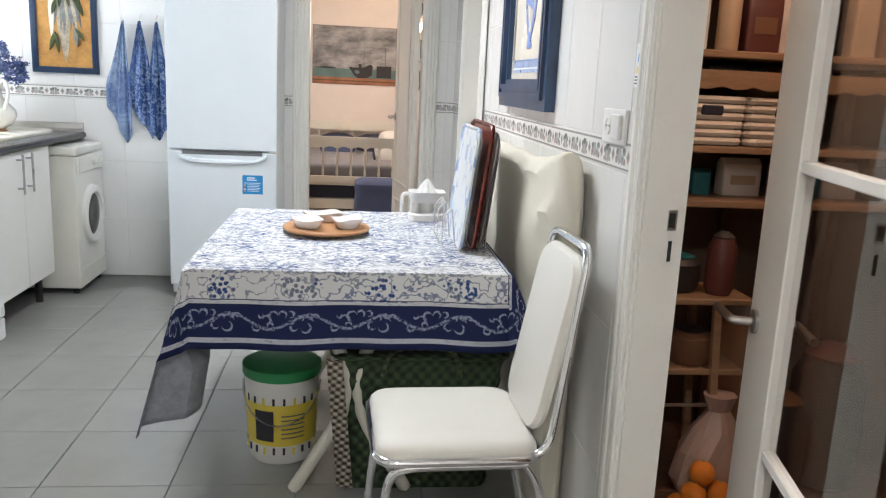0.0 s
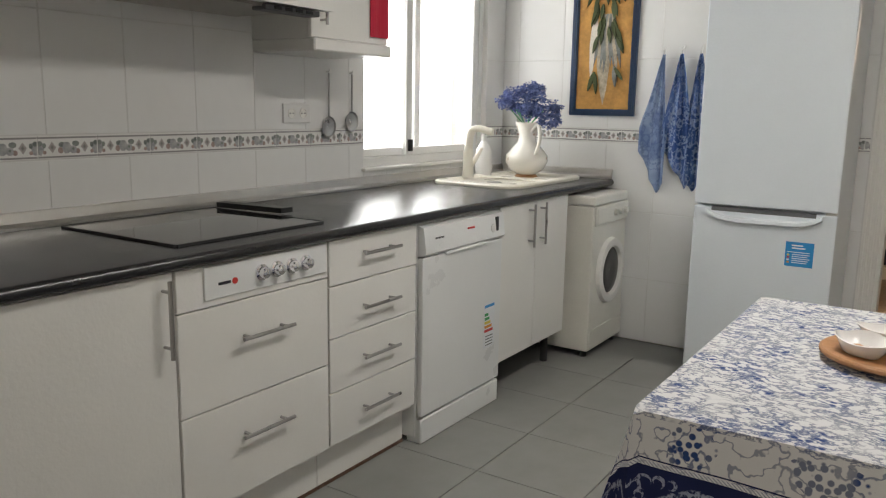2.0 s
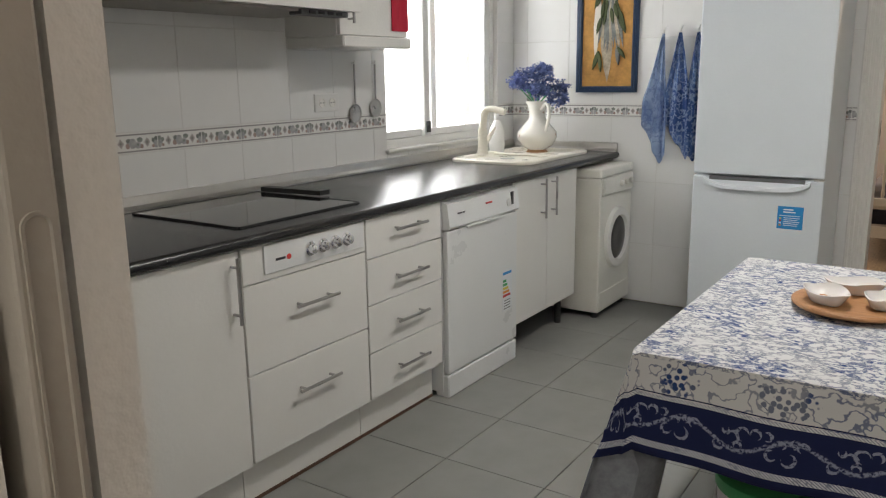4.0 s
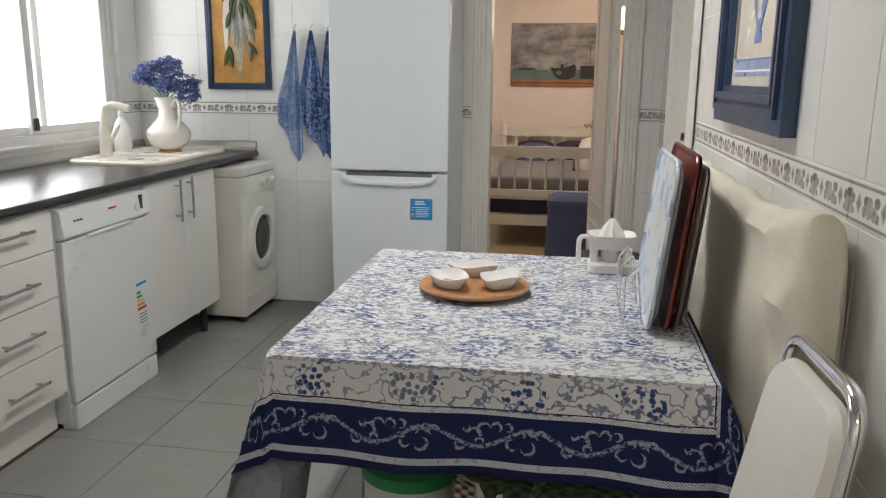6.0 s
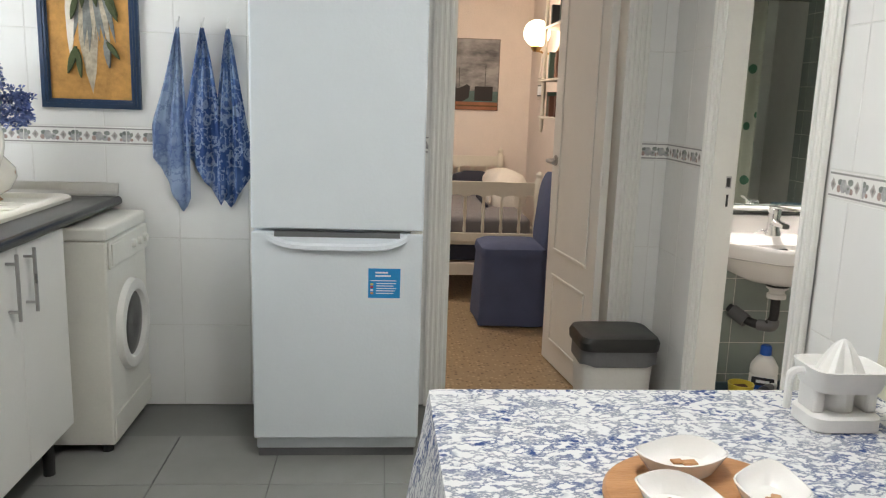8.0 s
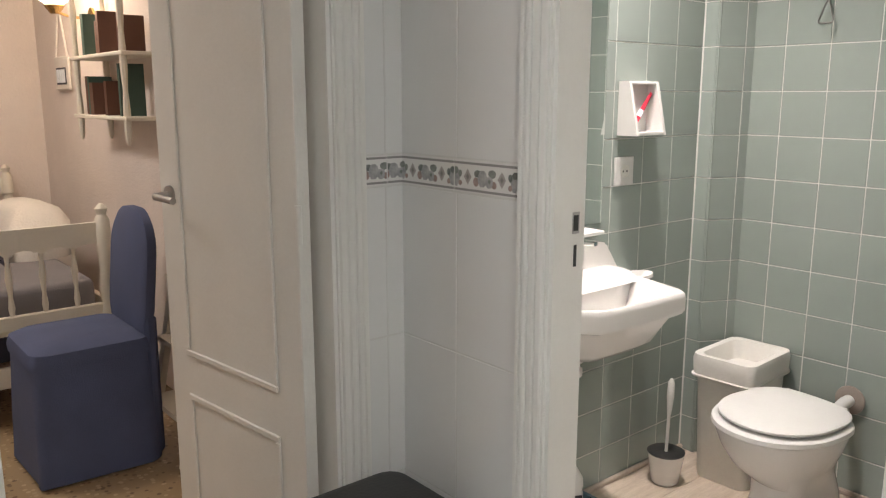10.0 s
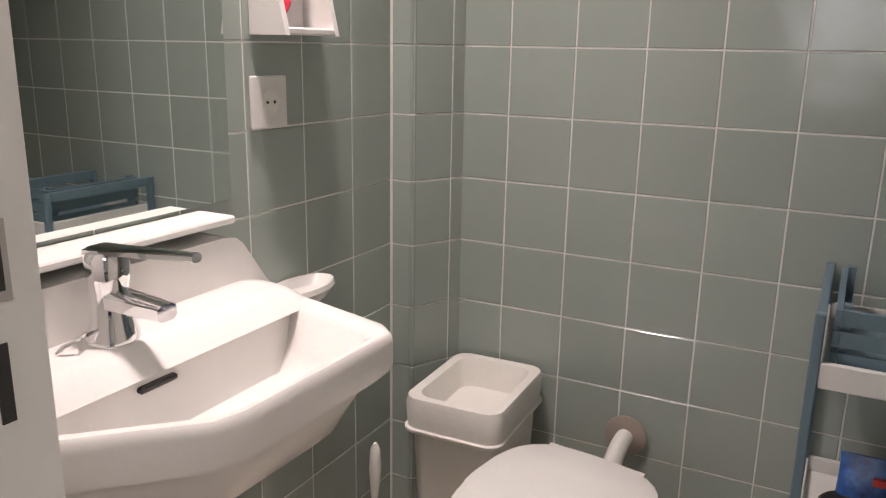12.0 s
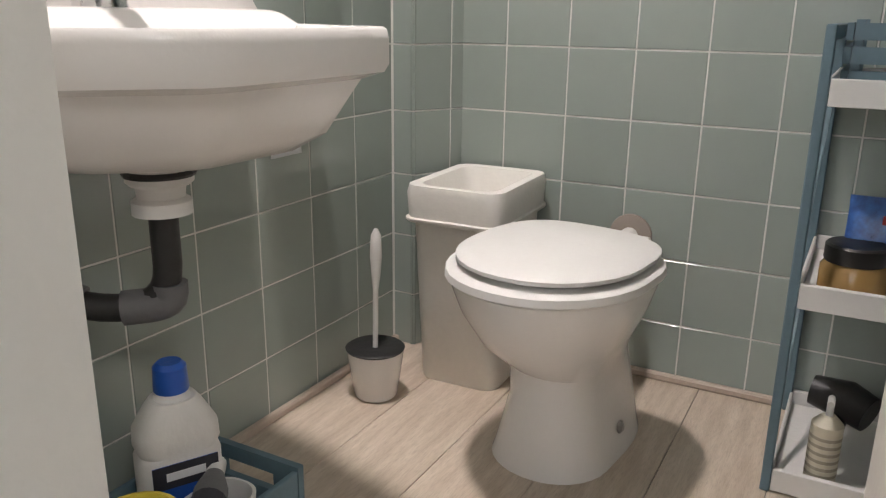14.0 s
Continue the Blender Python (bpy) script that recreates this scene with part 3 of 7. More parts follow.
part("plinth", boxes((F - 0.05, F + 0.02, 3.86, 4.456, 0.0, 0.10), bevel=0.005), APPLIANCE, d)
st = part("energy_label", boxes((F + 0.0222, F + 0.0232, 4.315, 4.405, 0.27, 0.47)), LABEL_W, door, "energy rating sticker")
for k, (mm, w) in enumerate(((BLUE_STICKER, 0.08), (LABEL_W, 0.02), (LABEL_G, 0.03), (LABEL_G, 0.04), (YELLOW, 0.05), (LABEL_O, 0.06), (LABEL_R, 0.07))):
    part("bar", boxes((F + 0.0232, F + 0.0238, 4.32, 4.32 + w, 0.448 - 0.018 * k, 0.46 - 0.018 * k)), mm, st)
for k in range(4):
    part("text_line", boxes((F + 0.0232, F + 0.0237, 4.33, 4.39, 0.28 + 0.013 * k, 0.284 + 0.013 * k)), PLASTIC_G, st)

w = thing("washing_machine", "old cream-white front-loading washing machine at the counter end", "washing machine")
WX0, WY0, WY1 = -1.325, 5.235, 5.70
part("body", boxes((-1.88, WX0, WY0, WY1, 0.035, 0.80), bevel=0.008, seg=2), OLD_ENAMEL, w)
part("lid", boxes((-1.88, WX0 + 0.004, WY0 - 0.003, WY1 + 0.003, 0.802, 0.852), bevel=0.01, seg=2), OLD_ENAMEL, w)
pan = part("control_panel", boxes((WX0, WX0 + 0.012, WY0 + 0.01, WY1 - 0.01, 0.70, 0.80), bevel=0.004), OLD_ENAMEL, w)
part("detergent_drawer", boxes((WX0 + 0.012, WX0 + 0.017, WY0 + 0.02, WY0 + 0.17, 0.71, 0.79), bevel=0.003), OLD_ENAMEL, pan)
for y in (5.50, 5.57, 5.64):
    part("knob", loft([[(WX0 + 0.012 + x, y + r * math.cos(a), 0.75 + r * math.sin(a)) for a in [k * math.pi / 8 for k in range(16)]] for x, r in ((0, 0.018), (0.016, 0.015))]), OLD_ENAMEL, pan, "", True)


def ring(cx, cy, cz, rows, seg=40):
    return loft([[(cx + x, cy + r * math.cos(2 * math.pi * k / seg), cz + r * math.sin(2 * math.pi * k / seg)) for k in range(seg)] for x, r in rows], False)


dr = part("door", ring(WX0, 5.475, 0.44, ((0, 0.178), (0.022, 0.172), (0.028, 0.155), (0.024, 0.132), (0.006, 0.125))), PLASTIC_CREAM, w, "cream porthole ring", True)
part("porthole_glass", ring(WX0, 5.475, 0.44, ((0.006, 0.126), (0.012, 0.10), (0.010, 0.05), (0.008, 0.001))), HOB_GLASS, dr, "dark round glass", True)
part("kickboard", boxes((WX0, WX0 + 0.006, WY0 + 0.01, WY1 - 0.01, 0.045, 0.15), bevel=0.002), OLD_ENAMEL, w)
for y in (WY0 + 0.04, WY1 - 0.04):
    part("foot", tube([(WX0 - 0.04, y, 0), (WX0 - 0.04, y, 0.036)], 0.02, 10), PLASTIC_K, w)

top = thing("worktop", "long black worktop with rounded front edge", "worktop")
prof = [(LX + 0.012, 0.868)] + [(-1.432 + 0.0185 * math.cos(a), 0.8865 + 0.0185 * math.sin(a)) for a in [-math.pi / 2 + math.pi * k / 8 for k in range(9)]] + [(LX + 0.012, 0.905)]
part("slab", loft([[(x, y, z) for x, z in prof] for y in (1.56, 5.712)]), WORKTOP, top, "", True)
part("upstand", loft([[(LX + 0.003 + x, y, z) for x, z in ((0, 0.906), (0.030, 0.906), (0.030, 0.915), (0.016, 0.925), (0.012, 0.955), (0, 0.958))] for y in (1.56, 5.712)]), ALU, top, "aluminium wall profile")
part("upstand", loft([[(x, 5.7135 - y, z) for y, z in ((0, 0.906), (0.030, 0.906), (0.030, 0.915), (0.016, 0.925), (0.012, 0.955), (0, 0.958))] for x in (LX + 0.034, -1.425)]), ALU, top, "aluminium wall profile")

hob = thing("hob", "black ceramic glass hob set into the worktop", "hob")
part("glass_plate", boxes((-2.07, -1.535, 2.86, 3.44, 0.9055, 0.911), bevel=0.002), HOB_GLASS, hob)
part("edge_trim", boxes((-1.5345, -1.528, 2.86, 3.44, 0.9055, 0.912), (-2.07, -1.535, 2.853, 2.8595, 0.9055, 0.912), (-2.07, -1.535, 3.4405, 3.447, 0.9055, 0.912)), PLASTIC_K, hob)
tagged(part("pan_handle", loft([[(-2.06 + 0.30 * u, 3.47 + 0.035 * u + s * (0.022 + 0.006 * u), 0.913 + dz * 0.02) for s, dz in ((-1, 0), (1, 0), (1, 0.9), (-1, 0.9))] for u in (0, 0.4, 1)]), PLASTIC_K), "flat black utensil lying beside the hob", "utensil")

sink = thing("sink", "cream composite kitchen sink with rounded corners", "sink")
oy, ox = (4.80 + 5.62) / 2, -1.80
rim = lambda w, l, r, z: [(x, y, z) for x, y in rounded(w, l, r, 6, ox, oy)]
bowl = lambda w, l, cy, z: [(x, y, z) for x, y in rounded(w, l, 0.06, 6, ox, cy)]
part("rim", loft([rim(0.50, 0.82, 0.09, 0.9055), rim(0.50, 0.82, 0.09, 0.917), rim(0.48, 0.80, 0.08, 0.924), rim(0.40, 0.72, 0.07, 0.922), rim(0.37, 0.69, 0.06, 0.909)]), CREAM_CERAMIC, sink, "", True)
part("bowl_divider", boxes((ox - 0.19, ox + 0.19, oy + 0.0, oy + 0.05, 0.9095, 0.920), bevel=0.004), CREAM_CERAMIC, sink)
part("drain", lathe(((0.04, 0.9092), (0.04, 0.9115), (0.03, 0.9115)), 16, (ox, oy - 0.17, 0)), STEEL, sink)
tap = thing("kitchen_tap", "cream composite kitchen mixer tap", "tap", (-1.985, 5.08, 0.922))
part("base", lathe(((0.032, 0), (0.030, 0.02), (0.026, 0.08), (0.028, 0.13), (0.020, 0.16)), 18), CREAM_CERAMIC, tap, "", True)
part("spout", tube(bend([(0, 0, 0.14), (0.01, 0.0, 0.27), (0.14, 0.01, 0.24)], 0.08), [0.022] * 4 + [0.018] * 4, 12), CREAM_CERAMIC, tap, "", True)
part("lever", tube([(0, 0.03, 0.06), (0.02, 0.07, 0.12), (0.03, 0.085, 0.15)], [0.016, 0.012, 0.009], 10), CREAM_CERAMIC, tap, "", True)
soap = thing("soap_bottle", "white rounded dish soap bottle behind the sink", "bottle", (-2.02, 5.30, 0.905))
part("body", lathe(((0.045, 0), (0.05, 0.06), (0.048, 0.14), (0.03, 0.18), (0.014, 0.20)), 16, (0, 0, 0), 0.7), PLASTIC_W, soap, "", True)
part("cap", lathe(((0.014, 0.2), (0.016, 0.205), (0.014, 0.235)), 12), PLASTIC_W, soap, "", True)


def jug_mat():
    t = Tree("floral_china")
    v = t.voronoi(22)
    f = t.math("MULTIPLY", t.ramp(v.outputs["Distance"], 0.25, 0.15), t.ramp(t.xyz(v.outputs["Color"])[0], 0.55, 0.6))
    return t.finish(t.mix(t.math("MULTIPLY", f, 0.7), (0.80, 0.77, 0.70), (0.42, 0.25, 0.16)), 0.18)


jug = thing("jug", "cream floral china jug on the worktop corner", "jug", (-1.84, 5.47, 0.905), -35)
china = jug_mat()
part("body", lathe(((0.045, 0.015), (0.05, 0.018), (0.095, 0.045), (0.118, 0.09), (0.115, 0.125), (0.08, 0.165), (0.05, 0.20), (0.048, 0.24), (0.06, 0.285), (0.07, 0.305), (0.064, 0.303), (0.045, 0.25)), 28, cap=False), china, jug, "", True)
part("spout", loft([[(-0.03 - 0.06 * u, s * (0.055 - 0.03 * u) , 0.25 + 0.09 * u + dz * (0.03 * (1 - u) + 0.004)) for s, dz in ((-1, 0.4), (0, -1), (1, 0.4), (0, 0.2))] for u in (0, 0.5, 1)]), china, jug, "", True)
part("handle", tube(bend([(0.05, 0, 0.26), (0.12, 0, 0.31), (0.155, 0, 0.22), (0.10, 0, 0.13)], 0.05), 0.010, 10), china, jug, "", True)
part("foot_ring", lathe(((0.06, 0.0), (0.066, 0.006), (0.05, 0.02)), 24), PLATE_WOOD, jug, "small wooden base", True)


def petals(count, center, spread, size, seed):
    rnd = random.Random(seed)
    bm = bmesh.new()
    for _ in range(count):
        a, u, h = rnd.uniform(0, 2 * math.pi), math.sqrt(rnd.random()), rnd.uniform(-1, 1)
        head = Vector((center[0] + spread[0] * u * math.cos(a), center[1] + spread[1] * u * math.sin(a), center[2] + spread[2] * h * math.sqrt(max(0.05, 1 - u * u))))
        m = Matrix.Translation(head) @ Euler([rnd.uniform(-0.9, 0.9) for _ in range(2)] + [rnd.uniform(0, 6)]).to_matrix().to_4x4()
        for k in range(4):
            b = k * math.pi / 2
            pts = [(0, 0, 0), (size * math.cos(b - 0.5), size * math.sin(b - 0.5), size * 0.35), (1.35 * size * math.cos(b), 1.35 * size * math.sin(b), size * 0.2), (size * math.cos(b + 0.5), size * math.sin(b + 0.5), size * 0.35)]
            bm.faces.new([bm.verts.new(m @ Vector(p)) for p in pts])
    return bm


def petal_mat():
    t = Tree("blue_petals")
    r = t.n("ShaderNodeNewGeometry").outputs["Random Per Island"]
    return t.finish(t.mix(r, (0.05, 0.08, 0.24), (0.20, 0.26, 0.52)), 0.8)


fl = thing("flower_bunch", "bunch of faded blue hydrangea flowers in the jug", "flowers", (-1.84, 5.46, 1.20))
BLOOM = petal_mat()
for k, (bx, by, bz) in enumerate(((-0.13, 0.0, 0.12), (-0.05, -0.06, 0.16), (0.05, -0.03, 0.15), (0.13, 0.03, 0.09), (0.0, 0.06, 0.19), (0.07, -0.09, 0.07), (-0.07, 0.05, 0.09), (0.02, -0.02, 0.08), (0.15, -0.03, 0.02))):
    part("bloom", petals(70, (bx, by, bz), (0.062, 0.055, 0.045), 0.015, 4 + k), BLOOM, fl)
for k in range(7):
    a = k * 0.9
    part("stem", tube([(0, 0, -0.06), (0.02 * math.cos(a), 0.02 * math.sin(a), 0.0), (0.1 * math.cos(a), 0.07 * math.sin(a), 0.08)], 0.003, 6), LABEL_G, fl)

# window
win = structure("window_1", boxes((LX - 0.10, LX - 0.03, 4.40, 4.44, 1.0, 2.15), (LX - 0.10, LX - 0.03, 5.48, 5.52, 1.0, 2.15), (LX - 0.10, LX - 0.03, 4.44, 5.48, 1.0, 1.04), (LX - 0.10, LX - 0.03, 4.44, 5.48, 2.11, 2.15)), WHITE_PAINT, "white aluminium sliding window, overexposed")
part("window_sash", boxes((LX - 0.06, LX - 0.035, 4.79, 4.84, 1.041, 2.109), (LX - 0.06, LX - 0.035, 5.43, 5.479, 1.041, 2.109), (LX - 0.06, LX - 0.035, 4.84, 5.43, 1.041, 1.08), (LX - 0.06, LX - 0.035, 4.84, 5.43, 2.07, 2.109), bevel=0.003), WHITE_PAINT, win)
part("window_sash", boxes((LX - 0.09, LX - 0.065, 4.90, 4.95, 1.041, 2.109), (LX - 0.09, LX - 0.065, 4.441, 4.475, 1.041, 2.109), (LX - 0.09, LX - 0.065, 4.475, 4.90, 1.041, 1.08), (LX - 0.09, LX - 0.065, 4.475, 4.90, 2.07, 2.109), bevel=0.003), WHITE_PAINT, win)
part("latch", boxes((LX - 0.034, LX - 0.02, 4.80, 4.83, 1.06, 1.12), bevel=0.003), PLASTIC_K, win)
for y0, y1, x in ((4.84, 5.43, LX - 0.048), (4.475, 4.90, LX - 0.078)):
    g = part("pane", boxes((x - 0.002, x + 0.002, y0, y1, 1.08, 2.07)), GLASS, win)
    g.visible_shadow = False
part("window_sill", boxes((LX - 0.03, LX + 0.025, 4.385, 5.535, 0.982, 0.999), bevel=0.003), TRIM_PAINT, win)

# wall cupboards and hood
def cupboard(label, y0, y1, z0, hy):
    c = thing("wall_cupboard", label, "cabinet", group="wall cupboards")
    part("body", boxes((LX + 0.002, -1.855, y0, y1, z0 + 0.048, 2.25)), CABINET, c)
    part("pelmet", boxes((LX + 0.002, -1.815, y0 - 0.002, y1 + 0.002, z0, z0 + 0.047), bevel=0.006), CABINET, c)
    dr = part("door", boxes((-1.854, -1.836, y0 + 0.002, y1 - 0.002, z0 + 0.05, 2.24), bevel=0.002), CABINET, c)
    bar_handle(dr, hy, z0 + 0.16, 0.13, True, -1.836)
    return c


cupboard("white wall cupboard with one door beside the window", 3.72, 4.18, 1.485, 3.775)
cupboard("white wall cupboard with one door", 1.6, 2.66, 1.62, 2.60)
tagged(part("red_cloth", loft([[(-1.832 + 0.004 * math.sin(9 * u + dz), 4.06 + 0.115 * u, 1.56 + dz) for dz in (0, 0.25, 0.5)] for u in [k / 8 for k in range(9)]], False, False), RED), "red cloth hanging on the wall cupboard door", "cloth").modifiers.new("thick", "SOLIDIFY").thickness = 0.004
hood = thing("cooker_hood", "white cooker hood with grey underside over the hob", "cooker hood")
part("body", boxes((LX + 0.002, -1.80, 2.67, 3.70, 1.70, 2.25), bevel=0.003), CABINET, hood)
part("visor", loft([[(LX + 0.002, y, 1.64), (-1.70, y, 1.612), (-1.695, y, 1.655), (-1.80, y, 1.70), (LX + 0.002, y, 1.70)] for y in (2.67, 3.70)]), CABINET, hood)
part("filter", boxes((LX + 0.05, -1.75, 2.72, 3.60, 1.604, 1.614)), GREY_FRAME, hood, "grey grease filter")
sw = part("switch_strip", boxes((-1.80, -1.735, 3.40, 3.66, 1.592, 1.612), bevel=0.003), PLASTIC_G, hood)
for k in range(4):
    part("switch", boxes((-1.737, -1.731, 3.44 + 0.05 * k, 3.47 + 0.05 * k, 1.596, 1.607)), PLASTIC_K, sw)


def wall_socket(name, label, at, turn, gangs=1, w=0.08, switch=False):
    s = thing(name, label, "socket", at, turn)
    part("plate", boxes((-w * gangs / 2, w * gangs / 2, -0.009, 0, -w / 2, w / 2), bevel=0.003, seg=2), PLASTIC_W, s)
    for g in range(gangs):
        cx = (g - (gangs - 1) / 2) * w * 0.86
        if switch and g == gangs - 1:
            part("rocker", boxes((cx - 0.030, cx + 0.030, -0.018, -0.009, -0.030, 0.030), bevel=0.003), PLASTIC_W, s)
            continue
        part("socket_well", lathe(((0.021, 0.0), (0.021, 0.003), (0.018, 0.003), (0.017, 0.001)), 20, at=(0, 0, 0)), PLASTIC_CREAM, s, "round outlet", True, pose(cx, -0.009, 0, 90))
        for u in (-0.0095, 0.0095):
            part("pin_hole", lathe(((0.003, 0), (0.003, 0.0012)), 8), PLASTIC_K, s, "", False, pose(cx + u, -0.0102, 0, 90))
    return s


wall_socket("double_socket", "white double wall socket on the tiles", (LX + 0.0015, 3.955, 1.252), 90, 2, 0.08)
for k, (y, ln) in enumerate(((4.145, 0.225), (4.30, 0.205))):
    u = thing("ladle", "grey metal skimmer hanging on the wall", "utensil", (LX + 0.0015, y, 1.42), 90, "hanging utensils")
    part("hook", tube([(0, 0, 0.01), (0, -0.02, 0.012), (0, -0.02, 0.022)], 0.003, 6), PLASTIC_W, u)
    part("shank", tube([(0, -0.016, 0.005), (0, -0.016, -ln + 0.045)], 0.005, 6), STEEL, u, "", True)
    part("bowl", loft([[(r * math.cos(a), -0.016 + dy, -ln + r * math.sin(a)) for a in [k2 * math.pi / 10 for k2 in range(20)]] for dy, r in ((0, 0.045), (0.006, 0.04), (0.010, 0.02), (0.011, 0.002))], False), STEEL, u, "", True)

# ---- kitchen: back wall ----
fr = thing("fridge_freezer", "tall white fridge freezer with blue sticker", "fridge")
FY = 5.175
part("body", boxes((-0.806, -0.212, FY + 0.045, 5.705, 0.03, 2.0), bevel=0.006), FRIDGE_PAINT, fr)
up = part("upper_door", boxes((-0.81, -0.208, FY, FY + 0.043, 0.872, 1.998), bevel=0.007, seg=3), FRIDGE_PAINT, fr)
low = part("lower_door", boxes((-0.81, -0.208, FY, FY + 0.043, 0.09, 0.862), bevel=0.007, seg=3), FRIDGE_PAINT, fr)
part("hinge", boxes((-0.255, -0.211, FY + 0.001, FY + 0.03, 0.8615, 0.8725), bevel=0.003), ALU, fr, "small hinge cover")
# shade above the grip, put in as a dark grey strip
part("grip_shade_strip", boxes((-0.73, -0.29, FY - 0.001, FY + 0.02, 0.845, 0.8625)), PLASTIC_G, low, "dark strip standing in for the shade behind the grip")
arc = [(-0.755 + 0.49 * k / 16, 0.855 - 0.036 * (1 - abs(2 * k / 16 - 1) ** 5)) for k in range(17)]
part("handle", loft([[(x, FY - 0.001, z + 0.004), (x, FY - 0.020, z - 0.002), (x, FY - 0.022, z - 0.016), (x, FY - 0.001, z - 0.022)] for x, z in arc]), FRIDGE_PAINT, low, "curved white grip", True)
s = part("sticker", boxes((-0.40, -0.286, FY - 0.0008, FY + 0.001, 0.628, 0.736)), BLUE_STICKER, low, "blue information sticker")
for k, (x0, x1, z) in enumerate(((-0.375, -0.33, 0.718), (-0.375, -0.32, 0.706), (-0.392, -0.30, 0.690), (-0.372, -0.30, 0.680), (-0.372, -0.31, 0.671), (-0.372, -0.30, 0.662), (-0.372, -0.305, 0.653), (-0.372, -0.31, 0.644))):
    part("text_line", boxes((x0, x1, FY - 0.0014, FY - 0.0008, z, z + (0.006 if k < 2 else 0.003))), LABEL_W, s)
for k in range(4):
    part("flag", boxes((-0.392, -0.382, FY - 0.0014, FY - 0.0008, 0.642 + 0.011 * k, 0.649 + 0.011 * k)), (LABEL_O, LABEL_W, LABEL_R, YELLOW)[k], s)
part("plinth", boxes((-0.80, -0.22, FY + 0.05, FY + 0.07, 0.0, 0.088)), PLASTIC_G, fr)


def picture(name, label, at, turn, w, h, border, frame_mat, art, rows, depth=0.03):
    """A framed picture on a wall, its centre at at; rows are shapes (x0, x1, z0, z1, material) or polygons on it."""
    p = thing(name, label, "picture", at, turn)
    bm = bmesh.new()
    for a, b, rise in ((0, 0.34, depth * 0.75), (0.34, 0.5, depth), (0.5, 0.64, depth * 0.8), (0.64, 0.82, depth), (0.82, 1.0, depth * 0.6)):
        o, i = border * (1 - a), border * (1 - b)
        box(bm, -w / 2 - o, -w / 2 - i, -rise, 0, -h / 2 - o, h / 2 + o)
        box(bm, w / 2 + i, w / 2 + o, -rise, 0, -h / 2 - o, h / 2 + o)
        box(bm, -w / 2 - i, w / 2 + i, -rise, 0, -h / 2 - o, -h / 2 - i)
        box(bm, -w / 2 - i, w / 2 + i, -rise, 0, h / 2 + i, h / 2 + o)
    part("frame", bm, frame_mat, p)
    board = part("canvas", boxes((-w / 2, w / 2, -0.008, 0, -h / 2, h / 2)), art, p)
    for k, (pts, mm) in enumerate(rows):
        bm = bmesh.new()
        n = len(pts)
        y = -0.0085 - 0.0004 * k
        loft([[(x, -0.0075, z) for x, z in pts], [(x, y - 0.0004, z) for x, z in pts]], True, True, bm)
        part("shape", bm, mm, board)
    return p


def rect(x0, x1, z0, z1):
    return [(x0, z0), (x1, z0), (x1, z1), (x0, z1)]


def blob(cx, cz, rx, rz, n=14, seed=0, rough=0.15):
    rnd = random.Random(seed)
    return [(cx + rx * math.cos(2 * math.pi * k / n) * (1 + rnd.uniform(-rough, rough)), cz + rz * math.sin(2 * math.pi * k / n) * (1 + rnd.uniform(-rough, rough))) for k in range(n)]


OCHRE = plain("ochre_canvas", (0.50, 0.26, 0.07), 0.8, vary=0.35, scale=9, grain=60)
PALE_OCHRE = plain("pale_gown_paint", (0.42, 0.36, 0.27), 0.8, vary=0.4, scale=22)
GREEN_P = plain("leaf_green_paint", (0.07, 0.09, 0.035), 0.8, vary=0.4)
BROWN_P = plain("brown_paint", (0.13, 0.07, 0.03), 0.8, vary=0.3)
def drop_leaf(x0, z0, x1, z1, w):
    """A slim leaf outline from its stalk to its tip."""
    dx, dz = x1 - x0, z1 - z0
    n = math.hypot(dx, dz)
    px, pz = -dz / n * w, dx / n * w
    side = [(0.0, 0.25), (0.25, 0.9), (0.5, 1.0), (0.8, 0.55)]
    return [(x0 + dx * u + px * f, z0 + dz * u + pz * f) for u, f in side] + [(x1, z1)] + [(x0 + dx * u - px * f, z0 + dz * u - pz * f) for u, f in side[::-1]]


GREY_FISH = plain("silver_grey_paint", (0.20, 0.21, 0.20), 0.8, vary=0.45, scale=30)
rnd = random.Random(31)
hung = [(drop_leaf(-0.01, 0.10, 0.005, -0.31, 0.036), PALE_OCHRE), (drop_leaf(-0.055, 0.20, -0.075, -0.18, 0.022), SHEET_W)]
for q in range(9):
    u = q / 8 - 0.5
    hung.append((drop_leaf(0.02 + 0.05 * u, 0.18, 0.02 + 0.16 * u, -0.10 - 0.07 * rnd.random(), 0.013), (GREY_FISH, PALE_OCHRE, GREY_FISH)[q % 3]))
for q in range(24):
    u = rnd.uniform(-1, 1)
    zt = rnd.uniform(0.02, 0.30)
    hung.append((drop_leaf(0.07 * u, zt + 0.03, 0.115 * u, zt - 0.06, 0.011), GREEN_P))
hung += [(drop_leaf(-0.05, -0.13, -0.085, -0.235, 0.012), GREEN_P), (drop_leaf(-0.045, -0.14, -0.035, -0.25, 0.010), GREEN_P), (drop_leaf(0.065, -0.10, 0.075, -0.21, 0.012), GREY_FISH), (drop_leaf(0.07, -0.11, 0.115, -0.175, 0.010), GREEN_P)]
picture("framed_painting", "ochre painting of hanging leaves and fish in navy frame", (-1.513, BY - 0.0015, 1.622), 0, 0.31, 0.665, 0.036, NAVY, OCHRE, hung, 0.022)

